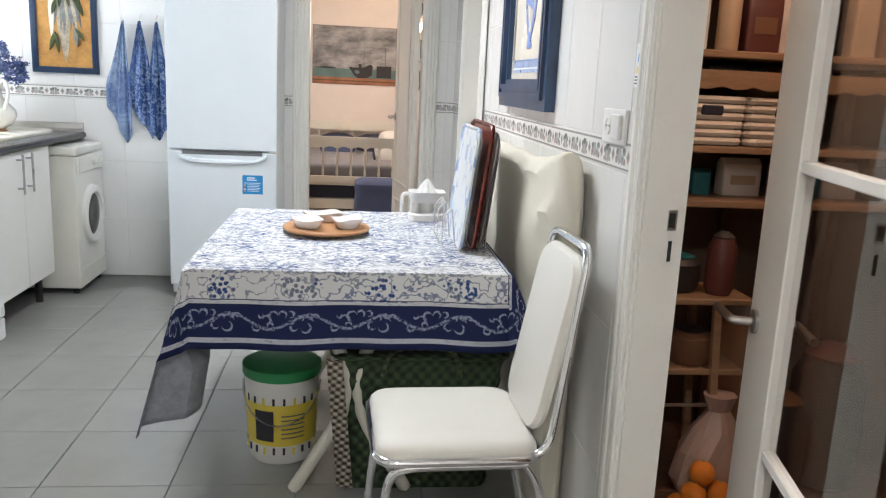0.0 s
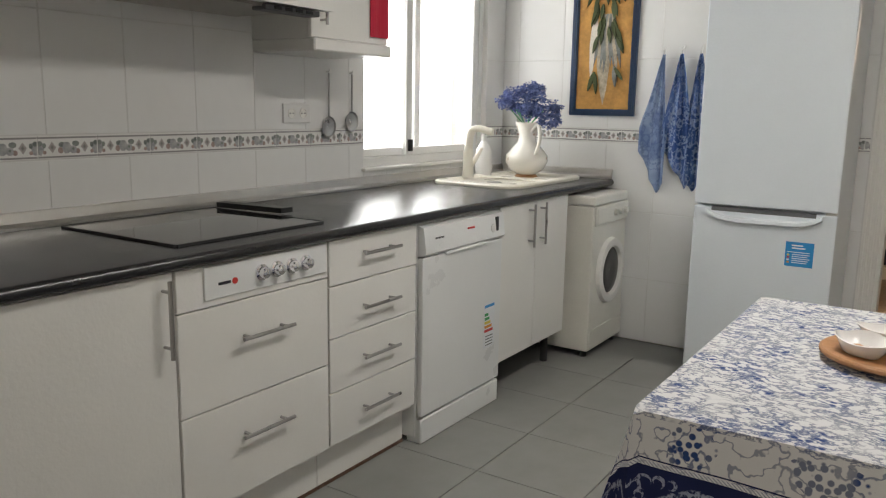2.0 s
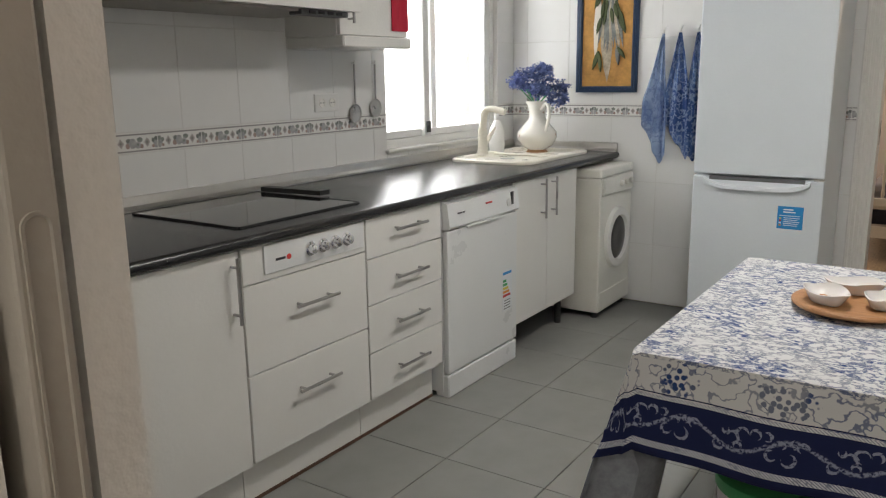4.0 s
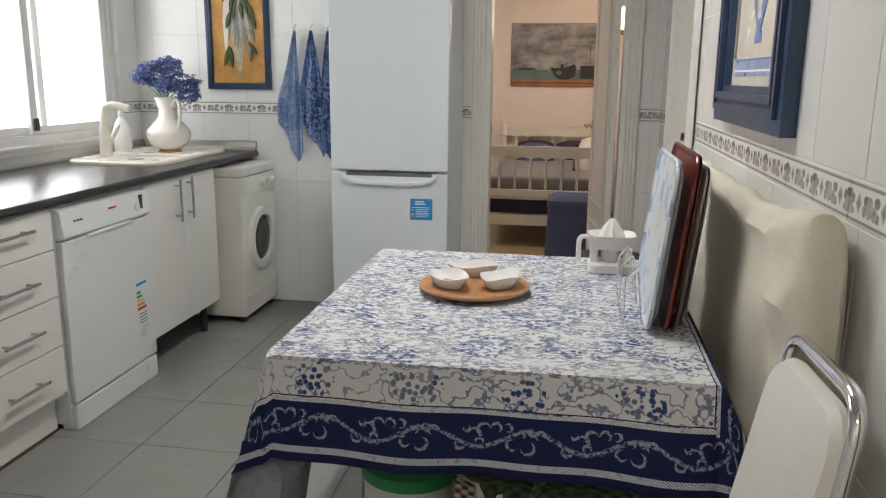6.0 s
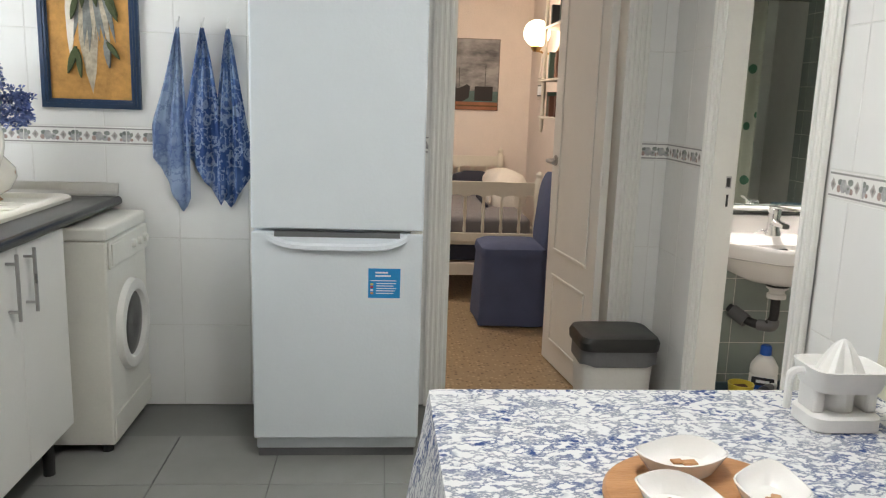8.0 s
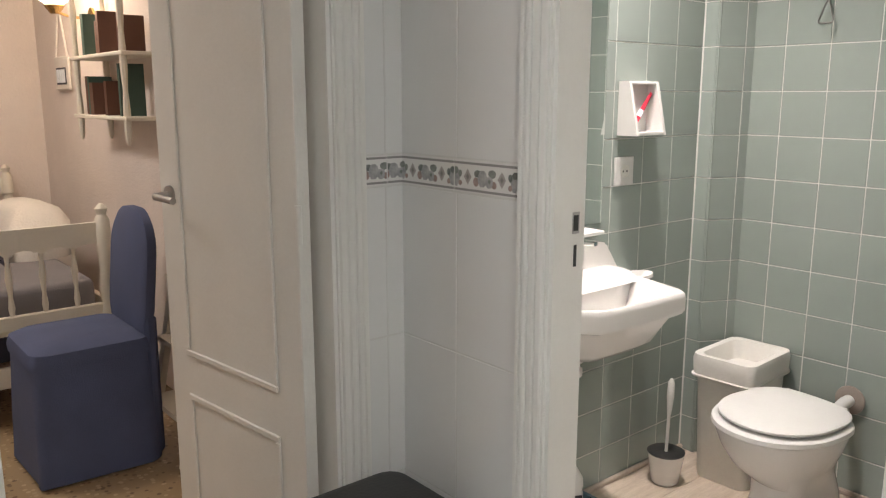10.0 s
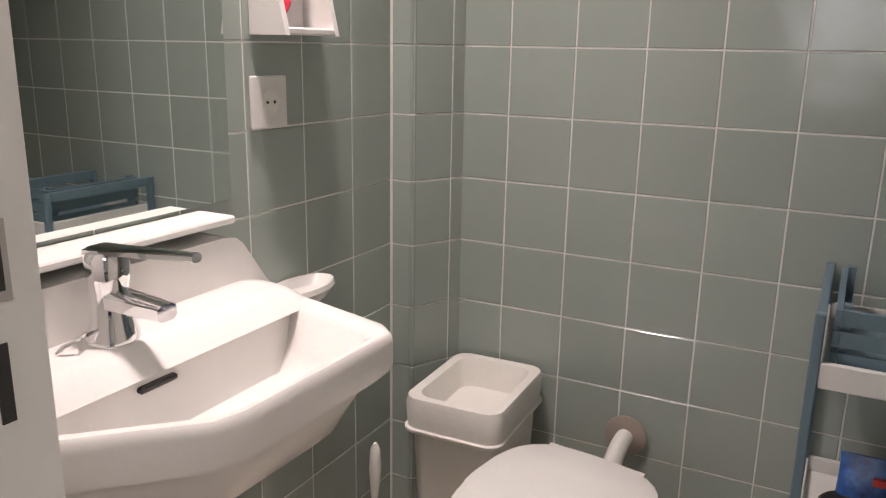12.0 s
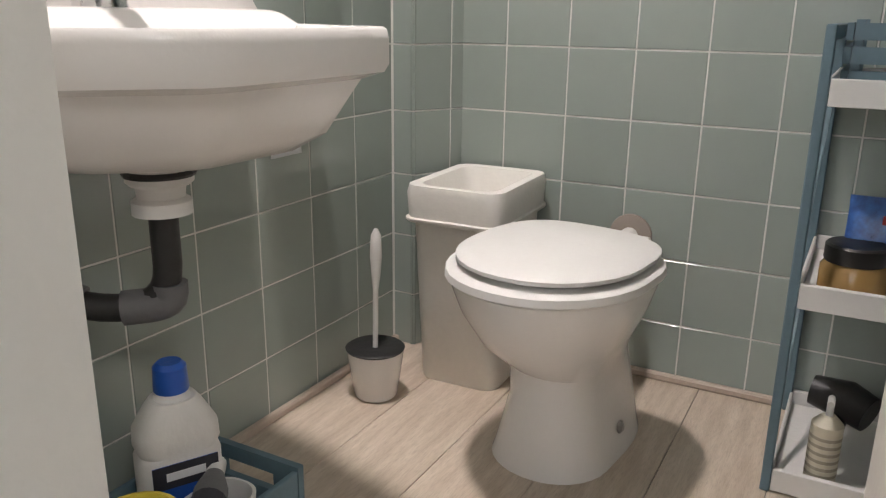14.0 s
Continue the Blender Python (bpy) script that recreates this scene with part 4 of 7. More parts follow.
# each towel hangs by a corner: x and z of its hook, its left and right edge and its tip
for k, (x, reach_l, reach_r, tip, low) in enumerate(((-1.168, -0.105, 0.034, 0.0, 0.845), (-1.072, -0.075, 0.085, 0.060, 0.880), (-0.975, -0.065, 0.075, 0.0, 0.866))):
    tw = thing("tea_towel", "blue printed cotton tea towel hanging from a hook", "towel", (x, BY - 0.0015, 0), 0, "tea towels")
    rows = []
    for j in range(25):
        u = j / 24
        row = []
        for q in range(25):
            v = q / 24
            grow = min(1.0, (u * 1.35) ** 0.85)
            px_ = (reach_l + (reach_r - reach_l) * v) * grow + 0.006 * (v - 0.5)
            foot = low + 1.6 * abs(px_ - tip) if px_ > tip else low + (2.2 if k == 0 else 1.5) * abs(px_ - tip)
            foot = min(foot, low + 0.22)
            fold = 0.016 * math.sin(v * 13 + k * 2 + u) * (0.35 + 0.65 * u) + 0.006 * math.sin(v * 29 + k)
            row.append((px_, -0.030 - fold, 1.58 - (1.58 - foot) * u))
        rows.append(row)
    ob = part("cloth", loft(rows, False, False), TOWEL if k else TOWEL_PALE, tw, "", True)
    ob.modifiers.new("thick", "SOLIDIFY").thickness = 0.003
    part("hook", tube([(0, 0, 1.62), (0, -0.02, 1.60), (0, -0.034, 1.575), (0, -0.042, 1.60)], 0.004, 6), PLASTIC_W, tw)

b = thing("pedal_bin", "cream kitchen bin with black lid and plastic liner", "bin", (0.625, 5.545, 0), 0)
rr = lambda w_, d_, z: [(x, y, z) for x, y in rounded(w_, d_, 0.05, 5)]
part("body", loft([rr(0.26, 0.21, 0), rr(0.27, 0.22, 0.02), rr(0.30, 0.245, 0.33)]), PLASTIC_CREAM, b, "", True)
part("liner", loft([[(x * (1 + 0.02 * math.sin(9 * math.atan2(y, x))), y * (1 + 0.02 * math.sin(11 * math.atan2(y, x))), z + 0.008 * math.sin(7 * math.atan2(y, x))) for x, y, z in rr(0.315, 0.262, zz)] for zz in (0.285, 0.32, 0.36)], False), PLASTIC_G, b, "grey plastic bag folded over the rim", True)
part("lid", loft([rr(0.33, 0.275, 0.352), rr(0.335, 0.28, 0.385), rr(0.315, 0.26, 0.405), rr(0.27, 0.22, 0.412)]), PLASTIC_K, b, "black swing lid", True)

# ---- kitchen: right wall ----
PALE_TILE = plain("cream_glazed_panel", (0.72, 0.68, 0.58), 0.25, vary=0.04)
BLUE_PAINTED = plain("blue_glaze", (0.16, 0.24, 0.50), 0.3, vary=0.4, scale=30)
PALE_BLUE = plain("pale_blue_glaze", (0.30, 0.38, 0.56), 0.3, vary=0.4, scale=30)
vase = [(-0.035, -0.20), (0.035, -0.20), (0.04, -0.185), (0.022, -0.165), (0.07, -0.10), (0.095, -0.02), (0.085, 0.03), (0.06, 0.05), (0.075, 0.065), (-0.075, 0.065), (-0.06, 0.05), (-0.085, 0.03), (-0.095, -0.02), (-0.07, -0.10), (-0.022, -0.165), (-0.04, -0.185)]
picture("tile_picture", "cream tile panel with blue vase in ridged navy frame", (RX - 0.0015, 3.495, 1.736), -90, 0.604, 0.825, 0.103, NAVY, PALE_TILE,
        [(rect(-0.262, 0.262, -0.388, -0.343), PALE_BLUE), (rect(-0.262, 0.262, -0.347, -0.342), BLUE_PAINTED), (rect(-0.262, 0.262, -0.376, -0.371), LABEL_W), ([(x, z - 0.105) for x, z in vase], BLUE_PAINTED), ([(x * 0.6, z * 0.6 - 0.125) for x, z in vase], PALE_TILE), (blob(0, -0.13, 0.05, 0.035, 10, 3, 0.4), BLUE_PAINTED)]
        + [(blob(-0.14 + 0.04 * k, 0.03 + 0.06 * (k % 3), 0.034, 0.05, 11, k, 0.4), (BLUE_PAINTED, PALE_BLUE)[k % 2]) for k in range(8)]
        + [(rect(sx, sx + 0.006, -0.34, 0.36), GREY_FRAME) for sx in (-0.262, 0.25)], 0.045)
wall_socket("socket_and_switch", "white wall socket with rocker switch on tiles", (RX - 0.0015, 2.475, 1.212), -90, 2, 0.082, True)
note = tagged(part("paper_label", boxes((RX - 0.004, RX - 0.0015, 2.33, 2.378, 1.305, 1.40)), LABEL_W), "small paper notice with blue and yellow marks", "label")
part("blue_mark", boxes((RX - 0.0046, RX - 0.004, 2.336, 2.362, 1.36, 1.378)), BLUE_STICKER, note)
part("yellow_mark", boxes((RX - 0.0046, RX - 0.004, 2.342, 2.366, 1.335, 1.35)), YELLOW, note)
for k in range(3):
    part("text_line", boxes((RX - 0.0046, RX - 0.004, 2.334, 2.374, 1.312 + 0.007 * k, 1.315 + 0.007 * k)), LABEL_K, note)

fb = thing("folded_bed", "upright folded bed under a cream cotton cover", "folding bed")
rings = []
for k in range(73):
    v = k / 72
    y = 2.61 + 1.47 * v
    ridge = 0.012 * math.sin(v * 23) + 0.01 * math.sin(v * 9 + 1)
    near = max(0, 1 - v / 0.22)
    topz = 1.085 + 0.05 * near ** 0.5 - 0.10 * max(0, near - 0.8) * 3 + 0.004 * math.sin(v * 31)
    bulge = 0.035 * near + ridge * 0.6
    sec = []
    for j in range(44):
        u = j / 43
        if u < 0.55:
            q = u / 0.55
            x = 0.782 + 0.012 * noise.noise((v * 5, q * 2.2, 1.7)) - bulge * 0.8 * math.sin(q * 2.6) - 0.006 * math.sin(q * 12 + v * 14)
            z = 0.005 + (topz - 0.05) * q
        elif u < 0.85:
            a = math.pi * (u - 0.55) / 0.3
            x = 0.808 - 0.036 * math.cos(a) + 0.012 * noise.noise((v * 9, u * 9, 4.0)) - bulge * 0.3 * (1 - (u - 0.55) / 0.3)
            z = topz - 0.05 + 0.05 * math.sin(a)
        else:
            x, z = 0.845, topz - 0.05 - (topz - 0.055) * (u - 0.85) / 0.15
        if u < 0.55 and v < 0.36:
            zc, fade = 0.985 - 0.40 * v, min(1.0, (0.36 - v) / 0.2) * min(1.0, v / 0.06) * min(1.0, (0.55 - u) / 0.05)
            x -= 0.026 * fade * math.exp(-((z - zc) / 0.035) ** 2)
            if z < zc:
                x += 0.024 * fade * (1 - math.exp((z - zc) / 0.08)) + 0.014 * fade * math.sin(y * 36 + z * 2.5) * min(1.0, (zc - z) / 0.25)
        e_ = min(1.0, 0.25 + (v / 0.07) ** 0.5)
        x, z = 0.812 + (x - 0.812) * e_, z * (0.90 + 0.10 * e_)
        sec.append((x, y + 0.02 * math.sin(u * 7) * near, z))
    rings.append(sec)
part("cover", loft(rings), CREAM_CLOTH, fb, "", True)
part("hem", tube([(0.79, 2.64 + 0.06 * q, 0.012 + 0.003 * math.sin(q)) for q in range(24)], 0.008, 6), CREAM_CLOTH, fb, "", True)

# ---- table and things on it ----
TX0, TX1, TY0, TY1, TZ = -0.245, 0.705, 2.885, 3.975, 0.742
tb = thing("kitchen_table", "rectangular kitchen table with curved cream legs", "table")
part("tabletop", boxes((TX0 + 0.01, TX1 - 0.01, TY0 + 0.01, TY1 - 0.01, TZ - 0.03, TZ - 0.006), bevel=0.006), BAMBOO, tb)
for sx, sy in ((0.06, 2.97), (0.42, 2.97), (0.06, 3.88), (0.42, 3.88)):
    s_ = 1 if sx < 0.2 else -1
    pts = [(sx, sy, 0.0), (sx + s_ * 0.03, sy, 0.05), (sx + s_ * 0.15, sy, 0.25), (sx + s_ * 0.17, sy, 0.36), (sx + s_ * 0.13, sy, 0.50), (sx + s_ * 0.02, sy, 0.62), (sx - s_ * 0.06, sy, TZ - 0.03)]
    part("leg", tube(bend(pts, 0.06), 0.021, 12), BAMBOO, tb, "", True)
part("stretcher", tube([(0.235, 2.97, 0.36), (0.235, 3.88, 0.36)], 0.018, 10), BAMBOO, tb, "", True)

# the cloth is a flat sheet laid over the table and bent down past each edge
OL, OF, OR, OB = 0.49, 0.245, 0.14, 0.20     # overhang: left, front, right, back
CW, CL = TX1 - TX0 + OL + OR, TY1 - TY0 + OF + OB


def cloth_point(u, v):
    x, y = TX0 - OL + u, TY0 - OF + v
    dl, drr, df, db = max(0, TX0 - x), max(0, x - TX1), max(0, TY0 - y), max(0, y - TY1)
    px, py, drop = min(max(x, TX0), TX1), min(max(y, TY0), TY1), 0.0
    dx, dy = drr - dl, db - df
    over = math.hypot(dx, dy)
    if over > 0:
        c_ = 0.012
        far = max(0.0, over - c_)
        side = c_ * min(1, over / c_) * 0.8
        wav = 0.010 * math.sin(10 * (y if abs(dx) > abs(dy) else x) + 1.3) + 0.006 * math.sin(23 * (y if abs(dx) > abs(dy) else x))
        flare = far * (0.16 + 0.10 * (1 if dl > 0 and df > 0 else 0)) + wav * min(1, far / 0.15)
        if drr > 0:
            flare = far * 0.42 + 0.3 * wav * min(1, far / 0.15)
        px += (dx / over) * (side + flare)
        py += (dy / over) * (side + flare)
        drop = far * (0.86 if drr > 0 else 0.975)
        if dl > 0 and df > 0:
            drop = max(dl, df) * 0.955 + 0.10 * min(dl, df)
    if dl > 0.12:
        k_ = min(1.0, (dl - 0.12) / 0.2)
        px += 0.105 * k_ * k_ * math.sin(math.pi * min(1.0, max(0.0, (y - TY0 + 0.08) / 0.46)))
    z = TZ - drop + 0.0018 * math.sin(13 * x + 2) * math.sin(11 * y) * (1 if over == 0 else 0)
    return px, py, z


tc = bmesh.new()
luv, lfl = tc.loops.layers.uv.new("cloth"), tc.loops.layers.uv.new("flat")
NU, NV = 66, 72
grid = [[tc.verts.new(cloth_point(CW * i / NU, CL * j / NV)) for j in range(NV + 1)] for i in range(NU + 1)]
for i in range(NU):
    for j in range(NV):
        f = tc.faces.new((grid[i][j], grid[i + 1][j], grid[i + 1][j + 1], grid[i][j + 1]))
        for lp, (a, bb) in zip(f.loops, ((i, j), (i + 1, j), (i + 1, j + 1), (i, j + 1))):
            u, v = CW * a / NU, CL * bb / NV
            cu, cv = CW * (i + 0.5) / NU, CL * (j + 0.5) / NV
            near = min((cu, 0), (CW - cu, 1), (cv, 2), (CL - cv, 3))[1]
            dd, ss = ((u, v), (CW - u, v), (v, u), (CL - v, u))[near]
            lp[luv].uv, lp[lfl].uv = (dd, ss), (u, v)
cl = part("tablecloth", tc, CLOTH, None, "", True)
cl.data.materials.append(plain("faded_cloth_reverse", (0.30, 0.32, 0.36), 0.9, vary=0.25, scale=22))
sol = cl.modifiers.new("thick", "SOLIDIFY")
sol.thickness, sol.material_offset = 0.0016, 1
tagged(cl, "white and navy blue toile printed tablecloth", "tablecloth")

pl = thing("serving_board", "round wooden lazy susan on the tablecloth", "board", (0.135, 3.475, TZ + 0.003))
part("base", lathe(((0.06, 0), (0.06, 0.01)), 24), PLATE_WOOD, pl)
part("disc", lathe(((0.150, 0.010), (0.157, 0.015), (0.157, 0.021), (0.152, 0.025)), 48), PLATE_WOOD, pl, "", True)
for k, a in enumerate((95, 215, 335)):
    di = thing("ceramic_dish", "small white leaf-shaped ceramic dish on the board", "dish", (0.135 + 0.083 * math.cos(radians(a)), 3.475 + 0.083 * math.sin(radians(a)), TZ + 0.0285), a + 90, "three dishes")
    leaf = lambda s_, z: [(s_ * 0.078 * math.cos(q) * (1 + 0.12 * math.cos(q)), s_ * 0.048 * math.sin(q) * (1 - 0.12 * math.cos(2 * q)), z + (0.004 * math.cos(3 * q) if s_ > 0.8 else 0)) for q in [2 * math.pi * m / 28 for m in range(28)]]
    part("bowl", loft([leaf(0.62, 0), leaf(0.70, 0.004), leaf(0.92, 0.026), leaf(1.0, 0.034), leaf(0.95, 0.035), leaf(0.84, 0.022), leaf(0.6, 0.009)]), CERAMIC, di, "", True)
    part("snack", boxes((-0.02, 0.005, -0.008, 0.008, 0.0095, 0.015), (0.0, 0.02, -0.015, 0.0, 0.0095, 0.014), bevel=0.002), PLATE_WOOD, di, "few brown crumbs")

jc = thing("citrus_juicer", "white plastic electric citrus juicer", "juicer", (0.527, 3.81, TZ + 0.002))
rr = lambda w_, d_, z: [(x, y, z) for x, y in rounded(w_, d_, 0.03, 5)]
part("base", loft([rr(0.14, 0.11, 0), rr(0.14, 0.11, 0.025), rr(0.125, 0.10, 0.03)]), PLASTIC_W, jc, "", True)
part("column", loft([rr(0.06, 0.06, 0.03), rr(0.06, 0.06, 0.075)]), PLASTIC_W, jc, "", True)
for sx in (-0.052, 0.052):
    part("side_arm", boxes((sx - 0.012, sx + 0.012, -0.03, 0.03, 0.028, 0.082), bevel=0.006, seg=2), PLASTIC_W, jc)
part("cup", loft([rr(0.13, 0.105, 0.075), rr(0.145, 0.115, 0.10), rr(0.150, 0.12, 0.118), rr(0.142, 0.112, 0.118), rr(0.12, 0.09, 0.10)]), PLASTIC_W, jc, "", True)
cone = [[((0.042 * (1 - u) ** 0.6) * (1 + 0.12 * math.cos(8 * q)) * math.cos(q), (0.042 * (1 - u) ** 0.6) * (1 + 0.12 * math.cos(8 * q)) * math.sin(q), 0.10 + 0.068 * u) for q in [2 * math.pi * m / 48 for m in range(48)]] for u in (0, 0.25, 0.5, 0.75, 0.9, 0.99)]
part("reamer", loft(cone), PLASTIC_W, jc, "", True)
part("handle", tube(bend([(-0.07, 0, 0.105), (-0.10, 0, 0.105), (-0.10, 0, 0.03)], 0.02), 0.008, 8), PLASTIC_W, jc, "", True)


def tray_mat():
    t = Tree("blue_white_tile_print")
    x, y, z = t.xyz(t.coord())[:3]
    ch = t.n("ShaderNodeTexChecker")
    mp = t.n("ShaderNodeMapping")
    mp.inputs[2].default_value = (0.0, 0.0, 0.0)
    t.t.links.new(t.coord(), mp.inputs[0])
    t.t.links.new(mp.outputs[0], ch.inputs[0])
    ch.inputs["Scale"].default_value = 18
    c = t.mix(t.math("MULTIPLY", ch.outputs["Fac"], t.ramp(t.noise(11.0, 1.0), 0.45, 0.5)), (0.66, 0.69, 0.70), t.mix(t.ramp(t.noise(14.0, 1.0), 0.42, 0.6), (0.25, 0.36, 0.58), (0.62, 0.66, 0.68)))
    c = t.mix(t.ramp(t.noise(8.0, 2.0), 0.55, 0.7), c, (0.52, 0.60, 0.72))
    return t.finish(c, 0.3)


rack = thing("wire_rack", "chrome wire tray rack on the table", "rack", (0.625, 3.36, TZ + 0.002))
for sy in (-0.11, 0.05, 0.17):
    part("hoop", tube(bend([(-0.09, sy, 0.004), (-0.09, sy, 0.11), (-0.06, sy, 0.14), (-0.045, sy, 0.004), (0.06, sy, 0.004), (0.065, sy, 0.12)], 0.012), 0.0028, 6), CHROME, rack, "", True)
for sx in (-0.09, 0.0, 0.06):
    part("rail", tube([(sx, -0.12, 0.004), (sx, 0.18, 0.004)], 0.0028, 6), CHROME, rack, "", True)
RED_TRAY = plain("dark_red_lacquer", (0.16, 0.025, 0.018), 0.25, vary=0.5, scale=14)
for k, (x, mm, lab, top_, y0, y1) in enumerate(((0.600, tray_mat(), "serving tray with blue and white tile print", 0.40, 3.16, 3.56), (0.640, RED_TRAY, "dark red lacquered serving tray", 0.415, 3.16, 3.60), (0.668, STEEL, "grey metal serving tray", 0.385, 3.19, 3.60))):
    tr = thing("serving_tray", lab, "tray", (x, (y0 + y1) / 2, TZ + 0.012), 0, "standing trays")
    hw = (y1 - y0) / 2
    part("rim", tube([(0.11 * z_ - 0.012, y_, z_) for y_, z_ in [(p, q + top_ / 2) for p, q in rounded(2 * hw, top_, 0.04, 4)]] + [(0.11 * (top_ - 0.04) - 0.012, hw, top_ - 0.04)], 0.005, 6), mm, tr, "", True)
    part("panel", loft([[(xx + 0.11 * z_, y_, z_) for y_, z_ in [(p, q + top_ / 2) for p, q in rounded(2 * hw * f_, top_ * f_, 0.04, 4)]] for xx, f_ in ((-0.010, 1.0), (-0.014, 0.99), (-0.010, 0.95), (0.002, 0.90), (0.006, 0.9), (-0.002, 1.0))]), mm, tr, "", True)

# ---- chair ----
ch = thing("kitchen_chair", "white vinyl kitchen chair with chrome tube frame", "chair", (0.485, 2.485, 0), 2)
rr = lambda w_, d_, z, r_=0.05: [(x, y, z) for x, y in rounded(w_, d_, r_, 6)]
part("seat", loft([rr(0.37, 0.36, 0.436), rr(0.385, 0.375, 0.443), rr(0.388, 0.378, 0.452), rr(0.383, 0.373, 0.462), rr(0.37, 0.36, 0.470), rr(0.345, 0.335, 0.476), rr(0.29, 0.28, 0.4805), rr(0.2, 0.19, 0.483)]), VINYL, ch, "", True)
part("seat_frame", tube([(x, y, 0.436) for x, y in rounded(0.39, 0.385, 0.05, 5)] + [(0.195, 0.14, 0.436)], 0.011, 10), CHROME, ch, "chrome rim", True)
lean = lambda z: 0.195 + (z - 0.45) * 0.19
brr = []
for off, f_ in ((-0.026, 0.80), (-0.022, 0.96), (-0.008, 1.0), (0.004, 0.98), (0.006, 0.8)):
    brr.append([(lean(0.69 + q) + off, p, 0.69 + q) for p, q in rounded(0.30 * f_, 0.44 - 0.30 * (1 - f_), 0.07, 6)])
part("backrest", loft(brr), VINYL, ch, "white vinyl padded back", True)
for s_ in (-1, 1):
    part("leg", tube(bend([(-0.20, s_ * 0.19, 0.0), (-0.165, s_ * 0.175, 0.40), (-0.12, s_ * 0.19, 0.425), (0.16, s_ * 0.19, 0.425)], 0.05), 0.0115, 10), CHROME, ch, "", True)
    part("leg", tube(bend([(0.28, s_ * 0.185, 0.0), (0.19, s_ * 0.18, 0.38), (0.15, s_ * 0.17, 0.425)], 0.05), 0.0115, 10), CHROME, ch, "", True)
part("back_frame", tube(bend([(0.10, -0.18, 0.43), (lean(0.45) + 0.02, -0.175, 0.44), (lean(0.93), -0.145, 0.935), (lean(0.93), 0.145, 0.935), (lean(0.45) + 0.02, 0.175, 0.44), (0.10, 0.18, 0.43)], 0.055), 0.0115, 10), CHROME, ch, "", True)
part("back_rail", tube(bend([(lean(0.62) + 0.012, -0.163, 0.62), (lean(0.90) + 0.012, -0.13, 0.90), (lean(0.90) + 0.012, 0.13, 0.90), (lean(0.62) + 0.012, 0.163, 0.62)], 0.05), 0.008, 8), CHROME, ch, "", True)

# ---- under the table ----
bu = thing("paint_bucket", "yellow and white plastic bucket with green lid", "bucket", (0.0, 3.24, 0))
part("body", lathe(((0.105, 0), (0.112, 0.01), (0.128, 0.30)), 32), PLASTIC_W, bu, "", True)
part("label_band", lathe(((0.1165, 0.07), (0.1245, 0.22)), 32, cap=False), YELLOW, bu, "yellow printed label", True)
part("lid", lathe(((0.131, 0.30), (0.134, 0.305), (0.134, 0.335), (0.125, 0.34)), 32), LABEL_G, bu, "green lid", True)
for k in range(22):
    a = 2 * math.pi * k / 22
    for z in (0.052, 0.232):
        part("mark", boxes((-0.004, 0.004, -0.0015, 0.0015, -0.012, 0.012)), LABEL_K if k % 3 else YELLOW, bu, "", False, pose((0.1165 + 0.045 * (z - 0.05)) * math.cos(a), (0.1165 + 0.045 * (z - 0.05)) * math.sin(a), z, 0, 0, math.degrees(a) + 90))
for k in range(6):
    z = 0.10 + 0.016 * k
    r = 0.1205 + 0.0533 * (z - 0.07)
    part("text_line", loft([[(rr_ * math.cos(a), rr_ * math.sin(a), zz) for a in [-1.5 + 0.05 * q for q in range(14)]] for rr_, zz in ((r, z), (r + 0.0002, z + 0.005))], False, False), PLASTIC_G, bu)
part("patch", loft([[((0.121 + 0.0533 * (zz - 0.07)) * math.cos(a), (0.121 + 0.0533 * (zz - 0.07)) * math.sin(a), zz) for a in [-2.25 + 0.06 * q for q in range(10)]] for zz in (0.09, 0.20)], False, False), LABEL_K, bu, "black picture patch")
part("wire_handle", tube([(0.132 * math.cos(a), 0.132 * math.sin(a) - 0.02 * math.sin(q * math.pi / 12), 0.27 - 0.11 * math.sin(q * math.pi / 12)) for q, a in [(q, -math.pi + math.pi * q / 12) for q in range(13)]], 0.0025, 6), STEEL, bu, "", True)


def woven(name, a, b_, sx, sz):
    t = Tree(name)
    x, y, z = t.xyz(t.coord())[:3]
    wv = t.math("MULTIPLY", t.math("SINE", t.math("MULTIPLY", t.math("ADD", x, y), sx)), t.math("SINE", t.math("MULTIPLY", z, sz)))
    f = t.ramp(t.math("ADD", wv, t.math("SUBTRACT", t.noise(20.0), 0.5)), -0.6, 0.7)
    return t.finish(t.mix(f, a, b_), 0.75, 0, wv, 0.004)


bag = thing("woven_basket", "large dark green woven basket under the table", "basket", (0.455, 3.12, 0))
ribs = [[(x * (1 + 0.012 * math.sin(z * 90)), y * (1 + 0.012 * math.sin(z * 90)), z) for x, y in rounded(0.47 + 0.14 * z, 0.30 + 0.1 * z, 0.05, 5)] for z in [0.45 * k / 24 for k in range(25)]]
part("body", loft(ribs), woven("green_weave", (0.012, 0.025, 0.012), (0.05, 0.085, 0.035), 160, 140), bag, "", True)
part("rim", tube([(x, y, 0.455) for x, y in rounded(0.55, 0.35, 0.05, 5)] + [(0.275, 0.12, 0.455)], 0.012, 8), woven("rim_weave", (0.02, 0.04, 0.018), (0.07, 0.11, 0.05), 120, 300), bag, "", True)
part("braid", loft([[(-0.255 - 0.09 * z + dx, -0.17 - 0.05 * z + dy, z) for dx, dy in ((0, 0), (0.05, -0.012), (0.05, 0.002), (0, 0.015))] for z in [0.02 + 0.43 * k / 8 for k in range(9)]]), woven("pale_braid", (0.05, 0.03, 0.02), (0.52, 0.47, 0.38), 260, 260), bag, "brown and cream braided corner")
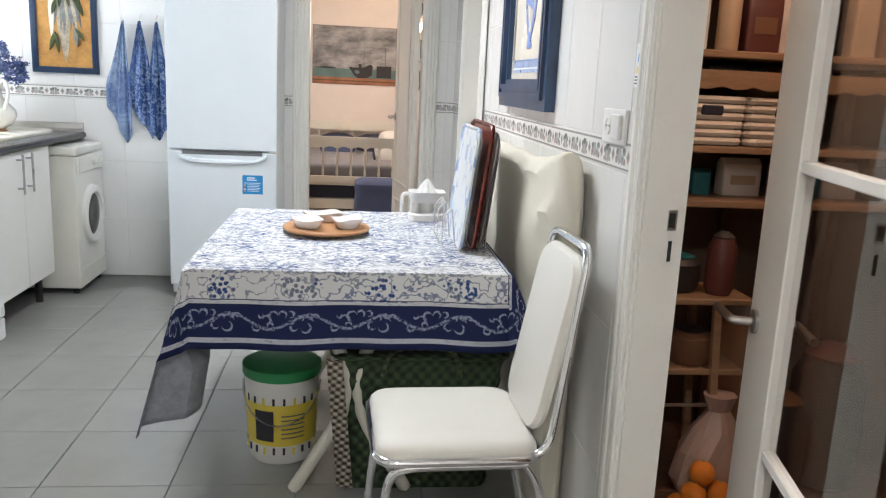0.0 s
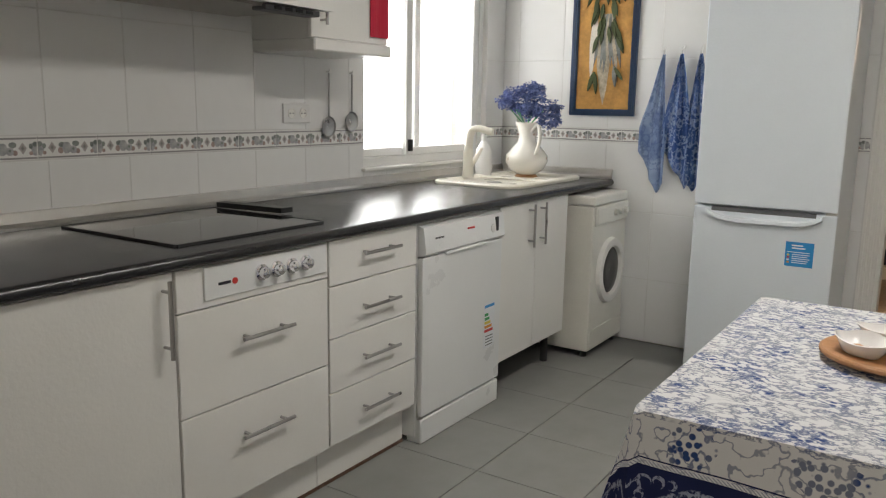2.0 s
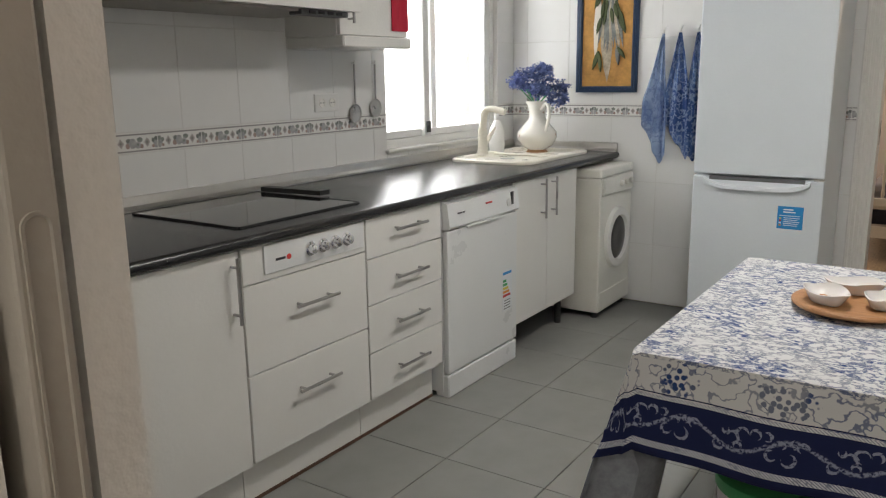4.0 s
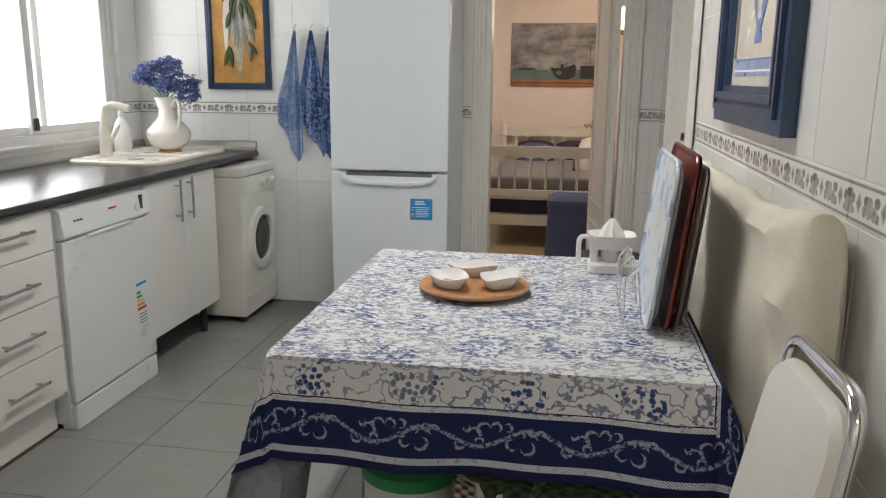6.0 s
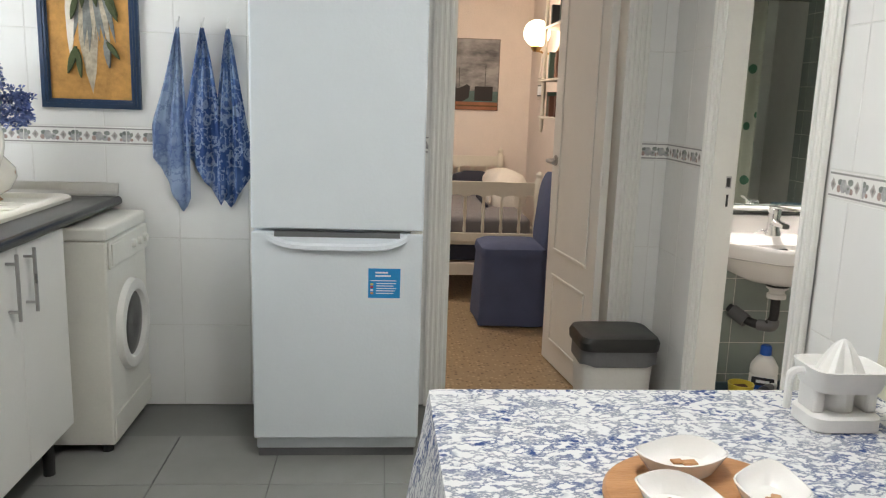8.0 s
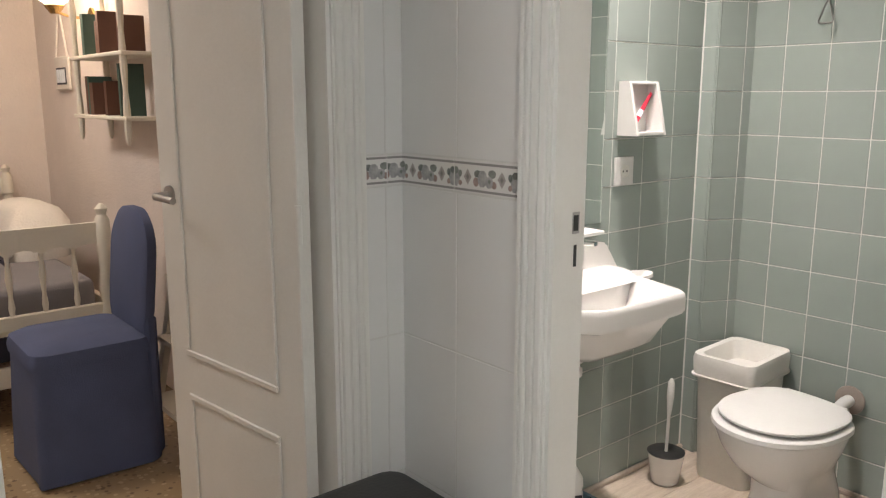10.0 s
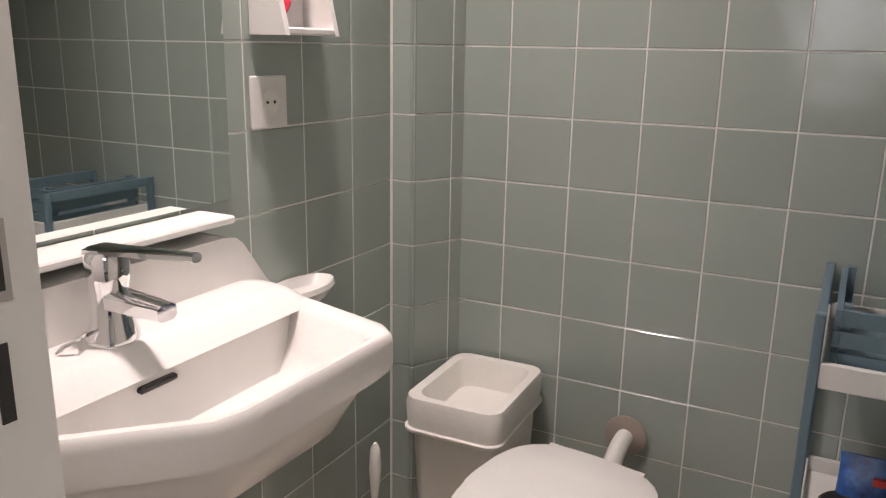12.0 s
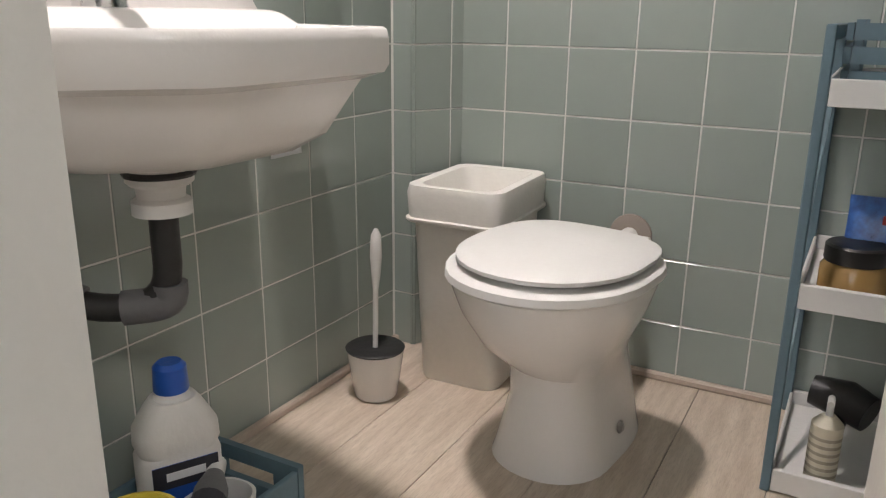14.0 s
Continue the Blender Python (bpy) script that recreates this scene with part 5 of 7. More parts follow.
part("handle", tube(bend([(-0.12, -0.19, 0.40), (-0.10, -0.21, 0.50), (0.10, -0.21, 0.50), (0.12, -0.19, 0.40)], 0.06), 0.009, 8), woven("handle_weave", (0.03, 0.05, 0.02), (0.09, 0.13, 0.06), 200, 200), bag, "", True)

# ---- doors ----
def lever(parent, y, z, x, side, length=0.11, toward=-1):
    """A lever handle on the face at x; side is the way it stands out along x, toward the way its lever points along y."""
    h = part("handle", loft([[(x + side * d, y + r * math.cos(a), z + r * math.sin(a)) for a in [k * math.pi / 10 for k in range(20)]] for d, r in ((0, 0.026), (0.007, 0.026), (0.009, 0.021))]), STEEL, parent, "dull metal lever handle", True)
    part("lever", tube(bend([(x + side * 0.006, y, z), (x + side * 0.05, y, z), (x + side * 0.052, y + toward * length, z - 0.004)], 0.015), 0.0095, 10), STEEL, h, "", True)


def door_leaf(name, label, hinge, turn, width, mold_side):
    d = thing(name, label, "door", (*hinge, 0), turn)
    d["kind"] = "structure"
    t = 0.036
    slab = part("leaf", boxes((-t / 2, t / 2, 0.0, width, 0.008, 2.03), bevel=0.002), DOOR_PAINT, d)
    x = mold_side * t / 2
    for z0, z1 in ((0.12, 0.48), (0.595, 1.92)):
        y0, y1, m = 0.10, width - 0.10, 0.018
        bm = bmesh.new()
        for r in ((y0, y1, z0, z0 + m), (y0, y1, z1 - m, z1), (y0, y0 + m, z0 + m, z1 - m), (y1 - m, y1, z0 + m, z1 - m)):
            box(bm, min(x, x + mold_side * 0.007), max(x, x + mold_side * 0.007), *r, bevel=0.003)
        part("moulding", bm, DOOR_PAINT, slab)
    for sd in (-1, 1):
        lever(slab, width - 0.055, 1.05, sd * t / 2, sd)
    for z in (0.25, 1.03, 1.80):
        part("hinge", tube([(mold_side * 0.02, -0.006, z - 0.045), (mold_side * 0.02, -0.006, z + 0.045)], 0.008, 10), DOOR_PAINT, d, "", True)
    return d


door_leaf("door_1", "white panelled bedroom door standing open inward", (0.606, 5.772), 7.0, 0.64, -1)
door_leaf("door_2", "white panelled bathroom door standing open inward", (0.985, 4.592), -81, 0.665, 1)
pd = thing("door_3", "white glazed pantry door standing ajar", "door", (0.935, 1.392, 0), -13)
pd["kind"] = "structure"
PW = 0.835
part("stile", boxes((-0.018, 0.018, PW - 0.19, PW, 0.008, 2.03), bevel=0.003), DOOR_PAINT, pd)
part("stile", boxes((-0.018, 0.018, 0, 0.105, 0.008, 2.03), bevel=0.003), DOOR_PAINT, pd)
part("rail", boxes((-0.018, 0.018, 0.105, PW - 0.19, 0.008, 0.22), bevel=0.003), DOOR_PAINT, pd)
part("rail", boxes((-0.018, 0.018, 0.105, PW - 0.19, 1.92, 2.03), bevel=0.003), DOOR_PAINT, pd)
for z in (0.585, 1.17, 1.55):
    part("muntin", boxes((-0.014, 0.014, 0.105, PW - 0.19, z - 0.012, z + 0.012), bevel=0.003), DOOR_PAINT, pd)
g = part("pane", boxes((-0.002, 0.002, 0.105, PW - 0.19, 0.22, 1.92)), GLASS, pd)
g.visible_shadow = False
lever(pd, PW - 0.05, 0.825, -0.018, -1, 0.13, 1)
lever(pd, PW - 0.05, 0.825, 0.018, 1, 0.11, -1)
sd = thing("door_4", "grey sliding pocket door partly drawn out", "door")
sd["kind"] = "structure"
part("leaf", boxes((-1.0, -0.203, 1.495, 1.534, 0.005, 2.07), bevel=0.004, seg=2), GREY_FRAME, sd)
part("finger_pull", loft([[(-0.2035 + d, 1.5145 + p, 1.13 + q) for p, q in rounded(0.026 * f_, 0.29 - 0.026 * (1 - f_), 0.0125 * f_, 5)] for d, f_ in ((0.0, 1.0), (0.003, 1.0), (0.003, 0.8), (0.0008, 0.7))]), GREY_FRAME, sd, "long recessed finger pull", True)
for name, at, face in (("strike_plate", (0.908, 5.2175, 1.04), 1), ("strike_plate", (0.908, 2.2175, 1.0), 1)):
    sp = thing(name, "metal strike plate set in the door lining", "strike plate", at)
    part("plate", boxes((-0.010, 0.010, -0.0015, 0.0, 0.008, 0.052)), STEEL, sp)
    part("latch_hole", boxes((-0.008, 0.006, -0.0024, -0.0013, 0.014, 0.046)), PLASTIC_K, sp)
    part("bolt_hole", boxes((-0.004, 0.004, -0.0012, 0.0, -0.06, -0.015)), PLASTIC_K, sp)
sp = thing("strike_plate", "metal strike plate set in the door lining", "strike plate", (-0.0625, 5.80, 1.05))
part("plate", boxes((0.0, 0.002, -0.012, 0.012, -0.06, 0.06)), STEEL, sp)
part("latch_hole", boxes((0.0018, 0.003, -0.007, 0.007, -0.02, 0.02)), PLASTIC_K, sp)

# ---- bathroom ----
ba = thing("wash_basin", "white ceramic wall basin with raised back", "basin")
BYW = 5.769


def basin_ring(f, z, back=BYW, push=0.0):
    """Basin outline shrunk by f about its middle."""
    pts = [(1.055, back), (1.06, 5.63), (1.085, 5.56), (1.125, 5.515), (1.19, 5.452), (1.24, 5.402), (1.28, 5.390), (1.53, 5.383), (1.582, 5.386), (1.607, 5.415), (1.645, 5.56), (1.672, 5.68), (1.685, back)]
    cx, cy = 1.365, 5.58
    return [(cx + (x - cx) * f, (cy + (y - cy) * f) if i not in (0, 12) else y - push, z) for i, (x, y) in enumerate(pts)]


# body with an open bowl: outside wall, rim, then inside
prof = [basin_ring(0.30, 0.612), basin_ring(0.52, 0.617), basin_ring(0.68, 0.640), basin_ring(0.80, 0.69), basin_ring(0.86, 0.714), basin_ring(0.975, 0.723), basin_ring(1.0, 0.734), basin_ring(1.0, 0.768), basin_ring(0.99, 0.781), basin_ring(0.97, 0.785)]


def inside(f, z):
    out = []
    for i, (x, y, _) in enumerate(basin_ring(1.0, z)):
        yy = 5.62 if i in (0, 12) else min(y, 5.62)
        out.append((1.365 + (x - 1.365) * f, 5.505 + (yy - 5.505) * f, z))
    return out


part("bowl", loft(prof + [inside(0.88, 0.784), inside(0.83, 0.775), inside(0.74, 0.72), inside(0.62, 0.69), inside(0.3, 0.678), inside(0.04, 0.676)]), CERAMIC, ba, "", True)
part("splashback", loft([[(x, y0 + 0.004 * s_, z) for x, z in ((1.06, 0.78), (1.688, 0.78), (1.672, 0.795), (1.618, 0.868), (1.603, 0.879), (1.575, 0.884), (1.12, 0.884), (1.075, 0.82))] for y0, s_ in ((5.695, 0), (5.715, 0), (BYW, 0))]), CERAMIC, ba, "raised ceramic back", True)
part("tap_ledge", loft([[(x, y, z) for x, y in rounded(w_, d_, 0.035, 6, 1.365, 5.70 - d_ / 2)] for w_, d_, z in ((0.60, 0.125, 0.776), (0.57, 0.108, 0.790), (0.55, 0.096, 0.800), (0.53, 0.082, 0.8052), (0.50, 0.07, 0.806))]), CERAMIC, ba, "", True)
part("overflow_slot", boxes((1.305, 1.368, 5.588, 5.602, 0.748, 0.757), bevel=0.003), PLASTIC_K, ba)
part("drain_collar", lathe(((0.04, 0.58), (0.045, 0.585), (0.045, 0.62)), 20, (1.345, 5.60, 0)), PLASTIC_W, ba, "", True)
part("trap_nut", lathe(((0.030, 0.538), (0.040, 0.540), (0.040, 0.558), (0.032, 0.563), (0.034, 0.585)), 20, (1.345, 5.60, 0)), PLASTIC_W, ba, "", True)
part("seal_ring", lathe(((0.047, 0.592), (0.049, 0.596), (0.047, 0.601)), 20, (1.345, 5.60, 0)), PLASTIC_K, ba)
part("drain_pipe", tube(bend([(1.345, 5.60, 0.54), (1.345, 5.60, 0.412), (1.28, 5.68, 0.402), (1.22, 5.77, 0.452)], 0.055), 0.020, 14), PLASTIC_K, ba, "dark drain pipe", True)
part("elbow", tube(bend([(1.345, 5.60, 0.44), (1.345, 5.60, 0.410), (1.305, 5.65, 0.405)], 0.05), 0.025, 14), PLASTIC_G, ba, "", True)
part("wall_coupling", tube([(1.27, 5.695, 0.409), (1.23, 5.755, 0.440)], 0.031, 14), PLASTIC_G, ba, "", True)
tp = thing("basin_tap", "chrome single-lever basin tap", "tap", (1.325, 5.655, 0.8055))
tp.scale = (1.1, 0.95, 0.98)
part("body", lathe(((0.033, 0), (0.032, 0.01), (0.026, 0.03), (0.023, 0.07), (0.026, 0.085), (0.027, 0.115), (0.022, 0.122)), 24), CHROME, tp, "", True)
part("spout", loft([[(0.005 * u + s_ * (0.02 - 0.006 * u), -0.015 - 0.085 * u, 0.058 - 0.006 * u + dz * (0.014 - 0.003 * u)) for s_, dz in ((-1, -0.6), (-0.6, -1), (0.6, -1), (1, -0.6), (1, 0.6), (0.6, 1), (-0.6, 1), (-1, 0.6))] for u in (0, 0.3, 0.7, 0.95, 1.0)]), CHROME, tp, "", True)
part("lever", loft([[(0.015 * u + s_ * (0.021 - 0.014 * u), 0.018 - 0.165 * u, 0.122 + 0.006 * u + dz * 0.006) for s_, dz in ((-1, -0.5), (-0.5, -1), (0.5, -1), (1, -0.5), (1, 0.5), (0.5, 1), (-0.5, 1), (-1, 0.5))] for u in (0, 0.15, 0.5, 0.9, 1.0)]), CHROME, tp, "", True)
part("plug_chain", tube([(-0.02 - 0.05 * q / 8, 0.01 * math.sin(q), 0.003 + 0.02 * math.sin(q * math.pi / 8)) for q in range(9)], 0.003, 6), CHROME, tp, "", True)
tagged(part("paper_tag", boxes((1.755, 1.845, 5.7605, 5.7625, 0.535, 0.59)), LABEL_W), "small white paper tag stuck under the basin", "tag")
mi = thing("bathroom_mirror", "frameless wall mirror above the basin", "mirror")
part("glass", boxes((1.02, 1.669, 5.762, 5.7685, 0.925, 1.95)), MIRROR, mi)
tagged(part("mirror_shelf", boxes((1.02, 1.600, 5.69, 5.769, 0.905, 0.917), bevel=0.003), PLASTIC_W), "narrow white shelf under the mirror", "shelf")
dh = thing("toothpaste_holder", "white ceramic wall niche for toothpaste", "holder", (1.815, 5.7685, 1.28))
for nm, r in (("back", (-0.07, 0.07, -0.006, 0, -0.075, 0.078)), ("floor", (-0.075, 0.075, -0.075, 0, -0.083, -0.07)), ("roof", (-0.07, 0.07, -0.04, 0, 0.075, 0.085))):
    part(nm, boxes(r, bevel=0.003), CERAMIC, dh)
for s_ in (-1, 1):
    part("side", loft([[(s_ * x, y, z) for y, z in ((0, -0.083), (-0.078, -0.083), (-0.040, 0.085), (0, 0.085))] for x in (0.064, 0.076)]), CERAMIC, dh)
tt = thing("toothpaste_tube", "red and white toothpaste tube leaning in the niche", "tube", (1.778, 5.735, 1.215), 0)
part("tube", loft([[(0.085 * u + s_ * (0.016 - 0.010 * u) * 0.7, dy * (0.012 - 0.010 * u), 0.015 + 0.098 * u - s_ * (0.016 - 0.004 * u) * 0.5) for s_, dy in ((-1, 0), (0, -1), (1, 0), (0, 1))] for u in (0, 0.5, 1)]), RED, tt, "", True)
part("white_band", loft([[(0.085 * u + s_ * (0.0165 - 0.010 * u) * 0.7, dy * (0.0125 - 0.010 * u), 0.015 + 0.098 * u - s_ * (0.0165 - 0.004 * u) * 0.5) for s_, dy in ((-1, 0), (0, -1), (1, 0), (0, 1))] for u in (0.25, 0.45)]), LABEL_W, tt)
part("cap", lathe(((0.013, 0), (0.012, 0.018)), 12), PLASTIC_W, tt, "white cap", True)
wall_socket("wall_socket", "white square wall socket on green tiles", (1.777, 5.7695, 1.082), 0, 1, 0.092)
rm = thing("dish_rest", "white ceramic soap shelf on the tiles", "soap dish", (1.80, 5.7685, 0.715))
part("tray", lathe(((0.065, 0), (0.088, 0.02), (0.084, 0.03), (0.06, 0.012)), 24, (0, -0.046, 0), 0.52), CERAMIC, rm, "", True)

hk = thing("wire_hook", "bent metal wire hook on the green tiles", "hook", (2.3125, 5.40, 1.62), -90)
part("wire", tube(bend([(0, 0, 0.02), (0, -0.012, 0.0), (-0.026, -0.016, -0.072), (0.026, -0.016, -0.072), (0.004, -0.012, 0.0)], 0.012), 0.003, 6), STEEL, hk, "", True)

wb = thing("waste_bin", "tall cream plastic bathroom bin without lid", "bin", (2.156, 5.518, 0), 2)
rr = lambda w_, d_, z: [(x, y, z) for x, y in rounded(w_, d_, 0.035, 5)]
part("body", loft([rr(0.21, 0.185, 0), rr(0.216, 0.19, 0.008), rr(0.268, 0.205, 0.385), rr(0.268, 0.205, 0.39)]), PLASTIC_CREAM, wb, "", True)
part("rim", loft([rr(0.300, 0.226, 0.378), rr(0.304, 0.230, 0.381), rr(0.304, 0.230, 0.386), rr(0.292, 0.222, 0.388), rr(0.300, 0.226, 0.44), rr(0.292, 0.219, 0.457), rr(0.250, 0.178, 0.456), rr(0.225, 0.16, 0.425), rr(0.215, 0.155, 0.35)], False), PLASTIC_CREAM, wb, "thick moulded rim", True)
part("inner_bag", loft([rr(0.215, 0.155, 0.352), [(x * 0.8, y * 0.6, z + 0.015 * math.sin(7 * x / 0.03)) for x, y, z in rr(0.215, 0.155, 0.37)], [(x * 0.1, y * 0.1, z) for x, y, z in rr(0.215, 0.155, 0.35)]]), PLASTIC_W, wb, "", True)

br = thing("toilet_brush", "white toilet brush in white pot with dark rim", "toilet brush", (1.925, 5.645, 0))
part("pot", lathe(((0.043, 0), (0.047, 0.005), (0.062, 0.108), (0.058, 0.108), (0.04, 0.02)), 24), CERAMIC, br, "", True)
part("rim", lathe(((0.063, 0.109), (0.0645, 0.112), (0.058, 0.116), (0.02, 0.112)), 24), PLASTIC_K, br, "dark plastic rim", True)
part("handle", tube([(0.0, 0, 0.10), (0.004, 0, 0.24), (0.006, 0, 0.275), (0.007, 0, 0.315), (0.008, 0, 0.36), (0.008, 0, 0.374)], [0.006, 0.006, 0.010, 0.013, 0.011, 0.004], 12), PLASTIC_W, br, "", True)

to = thing("toilet", "white floor-standing toilet with closed lid", "toilet", (1.853, 5.228, 0), -8)
to.scale = (1, 1, 1.035)


def egg(l0, l1, w_, z, cx=0.0, n=32):
    """Toilet outline: l0 in front (-x), l1 behind, w_ half width."""
    out = []
    for k in range(n):
        a = 2 * math.pi * k / n
        c_, s_ = math.cos(a), math.sin(a)
        out.append((cx + (l1 * abs(c_) ** 0.62 if c_ > 0 else -l0 * abs(c_)), w_ * (1 if s_ > 0 else -1) * abs(s_) ** (0.68 if c_ > 0 else 0.95), z))
    return out


part("pedestal", loft([egg(0.11, 0.25, 0.115, 0, 0.04), egg(0.105, 0.25, 0.108, 0.02, 0.04), egg(0.075, 0.24, 0.085, 0.12, 0.04), egg(0.07, 0.22, 0.085, 0.18, 0.03), egg(0.12, 0.20, 0.12, 0.24), egg(0.165, 0.19, 0.150, 0.30), egg(0.185, 0.19, 0.165, 0.345), egg(0.188, 0.19, 0.167, 0.358)]), CERAMIC, to, "", True)
part("seat", loft([egg(0.190, 0.185, 0.172, 0.359), egg(0.197, 0.19, 0.178, 0.364), egg(0.195, 0.19, 0.176, 0.376), egg(0.185, 0.185, 0.168, 0.380)]), PLASTIC_W, to, "", True)
part("lid", loft([egg(0.172, 0.185, 0.158, 0.388, 0.004), egg(0.178, 0.19, 0.163, 0.391, 0.004), egg(0.178, 0.19, 0.163, 0.397, 0.004), egg(0.168, 0.18, 0.153, 0.403, 0.004), egg(0.08, 0.09, 0.08, 0.406, 0.004)]), PLASTIC_W, to, "closed white lid", True)
for y in (-0.08, 0.08):
    part("lid_hinge", tube([(0.185, y - 0.02, 0.388), (0.185, y + 0.02, 0.388)], 0.011, 10), PLASTIC_W, to, "", True)
for s_ in (-1, 1):
    part("buffer", boxes((-0.10, -0.07, s_ * 0.10 - 0.012, s_ * 0.10 + 0.012, 0.3795, 0.3885)), PLASTIC_W, to)
    part("floor_bolt", lathe(((0.012, 0), (0.012, 0.006), (0.006, 0.010)), 10), STEEL, to, "", False, pose(0.12, s_ * 0.098, 0.05, -90 * s_))
ff = thing("flush_pipe", "white flush pipe with beige wall flange", "pipe", (2.312, 5.213, 0.333))
part("flange", loft([[(-d, r * math.cos(a), r * math.sin(a)) for a in [k * math.pi / 14 for k in range(28)]] for d, r in ((0, 0.048), (0.006, 0.047), (0.012, 0.028))]), plain("beige_rubber", (0.34, 0.29, 0.25), 0.6), ff, "beige round wall flange", True)
part("pipe", tube(bend([(0, 0, 0), (-0.06, 0.0, 0.0), (-0.21, 0.0, -0.06)], 0.03), 0.020, 12), PLASTIC_W, ff, "", True)

tl = thing("bath_trolley", "narrow dusty blue and white three-tier trolley", "trolley", (1.965, 4.855, 0))
D_, L_ = 0.34, 0.245                     # along x and -y
for x in (0.0, D_):
    for y in (0.0, -L_):
        part("post", boxes((x - 0.009, x + 0.009, y - 0.016, y + 0.0, 0.0, 0.795), bevel=0.002), DUSTY_BLUE, tl)
for y in (-0.001, -L_ - 0.001):
    part("top_rail", boxes((0.009, D_ - 0.009, y - 0.014, y, 0.77, 0.795), bevel=0.002), DUSTY_BLUE, tl)
for y in (-0.001, -L_ - 0.001):
    for z0, z1 in ((0.06, 0.345), (0.39, 0.675)):
        part("brace", loft([[(x, y - dd, z + e) for dd, e in ((0.002, -0.008), (0.010, -0.008), (0.010, 0.008), (0.002, 0.008))] for x, z in ((0.011, z0), (D_ - 0.011, z1))]), DUSTY_BLUE, tl)
for z in (0.0, 0.342, 0.67):
    sh = part("shelf", boxes((0.010, D_ - 0.010, -L_ + 0.002, -0.018, z + 0.012, z + 0.02)), PLASTIC_W, tl)
    for r in ((-0.0085, 0.004, -L_ + 0.0, -0.017, z + 0.004, z + 0.046), (D_ - 0.004, D_ + 0.0085, -L_, -0.017, z + 0.004, z + 0.046), (0.010, D_ - 0.010, -0.0175, -0.012, z + 0.004, z + 0.046), (0.010, D_ - 0.010, -L_, -L_ + 0.006, z + 0.004, z + 0.046)):
        part("side_board", boxes(r, bevel=0.0015), PLASTIC_W, sh)
ct = thing("slatted_caddy", "dusty blue slatted caddy standing on the trolley", "box", (1.985, 4.83, 0.692))
for z in (0.01, 0.045, 0.08):
    part("slat", boxes((0.0, 0.29, -0.012, -0.002, z, z + 0.025)), DUSTY_BLUE, ct)
    part("slat", boxes((0.0, 0.01, -0.19, -0.013, z, z + 0.025)), DUSTY_BLUE, ct)
    part("slat", boxes((0.0, 0.29, -0.205, -0.195, z, z + 0.025)), DUSTY_BLUE, ct)
part("bottom", boxes((0.0, 0.29, -0.19, -0.013, 0.0, 0.008)), DUSTY_BLUE, ct)
for x in (0.012, 0.27):
    part("corner_post", boxes((x, x + 0.02, -0.026, -0.013, 0.0, 0.11)), DUSTY_BLUE, ct)
pk = thing("wipes_pack", "blue and white packet standing on the trolley shelf", "packet", (2.08, 4.735, 0.3625))
pk.scale = (0.85, 0.8, 0.9)
part("packet", loft([[(x * g_ + 0.003 * math.sin(40 * z), y * f_, z) for x, y in rounded(0.06, 0.13, 0.014, 3)] for z, f_, g_ in ((0, 0.96, 0.8), (0.05, 1.03, 1.0), (0.12, 1.0, 0.8), (0.155, 1.0, 0.3), (0.175, 1.02, 0.08))]), plain("printed_foil", (0.03, 0.10, 0.32), 0.3, vary=0.8, scale=25), pk, "", True)
part("front_print", boxes((-0.033, -0.0285, -0.045, 0.03, 0.035, 0.06)), LABEL_W, pk)
part("front_print", boxes((-0.027, -0.0185, -0.05, 0.0, 0.13, 0.145)), LABEL_R, pk)
jr = thing("cream_jar", "amber jar with black lid on the trolley", "jar", (2.03, 4.765, 0.3625))
jr.scale = (1.25, 1.25, 1.2)
part("jar", lathe(((0.036, 0), (0.042, 0.006), (0.042, 0.04), (0.036, 0.048)), 24), plain("amber_jar", (0.36, 0.22, 0.08), 0.2), jr, "", True)
part("lid", lathe(((0.038, 0.048), (0.039, 0.05), (0.039, 0.07), (0.036, 0.073)), 24), PLASTIC_K, jr, "black lid", True)
bo = thing("lotion_bottle", "cream lotion bottle standing in the lowest tray", "bottle", (2.00, 4.765, 0.0205))
part("body", lathe(((0.024, 0), (0.026, 0.005), (0.026, 0.115), (0.012, 0.13)), 20), plain("lotion_label", (0.62, 0.58, 0.46), 0.5), bo, "", True)
part("pump", tube(bend([(0, 0, 0.13), (0, 0, 0.165), (-0.03, 0, 0.163)], 0.008), 0.006, 8), PLASTIC_W, bo, "", True)
for k in range(6):
    part("text_line", lathe(((0.0263, 0.02 + 0.014 * k), (0.0263, 0.026 + 0.014 * k)), 20, cap=False), plain("grey_print", (0.35, 0.32, 0.25), 0.6), bo)
hd = thing("hair_dryer", "black hair dryer lying in the lowest tray", "hair dryer", (2.12, 4.77, 0.0205))
part("barrel", tube([(-0.02, -0.07, 0.10), (0.0, -0.03, 0.11), (0.01, 0.03, 0.115)], [0.034, 0.038, 0.028], 14), PLASTIC_K, hd, "", True)
part("grip", tube([(-0.005, -0.02, 0.10), (-0.05, -0.01, 0.03), (-0.075, -0.01, 0.012)], [0.02, 0.017, 0.012], 12), PLASTIC_K, hd, "", True)

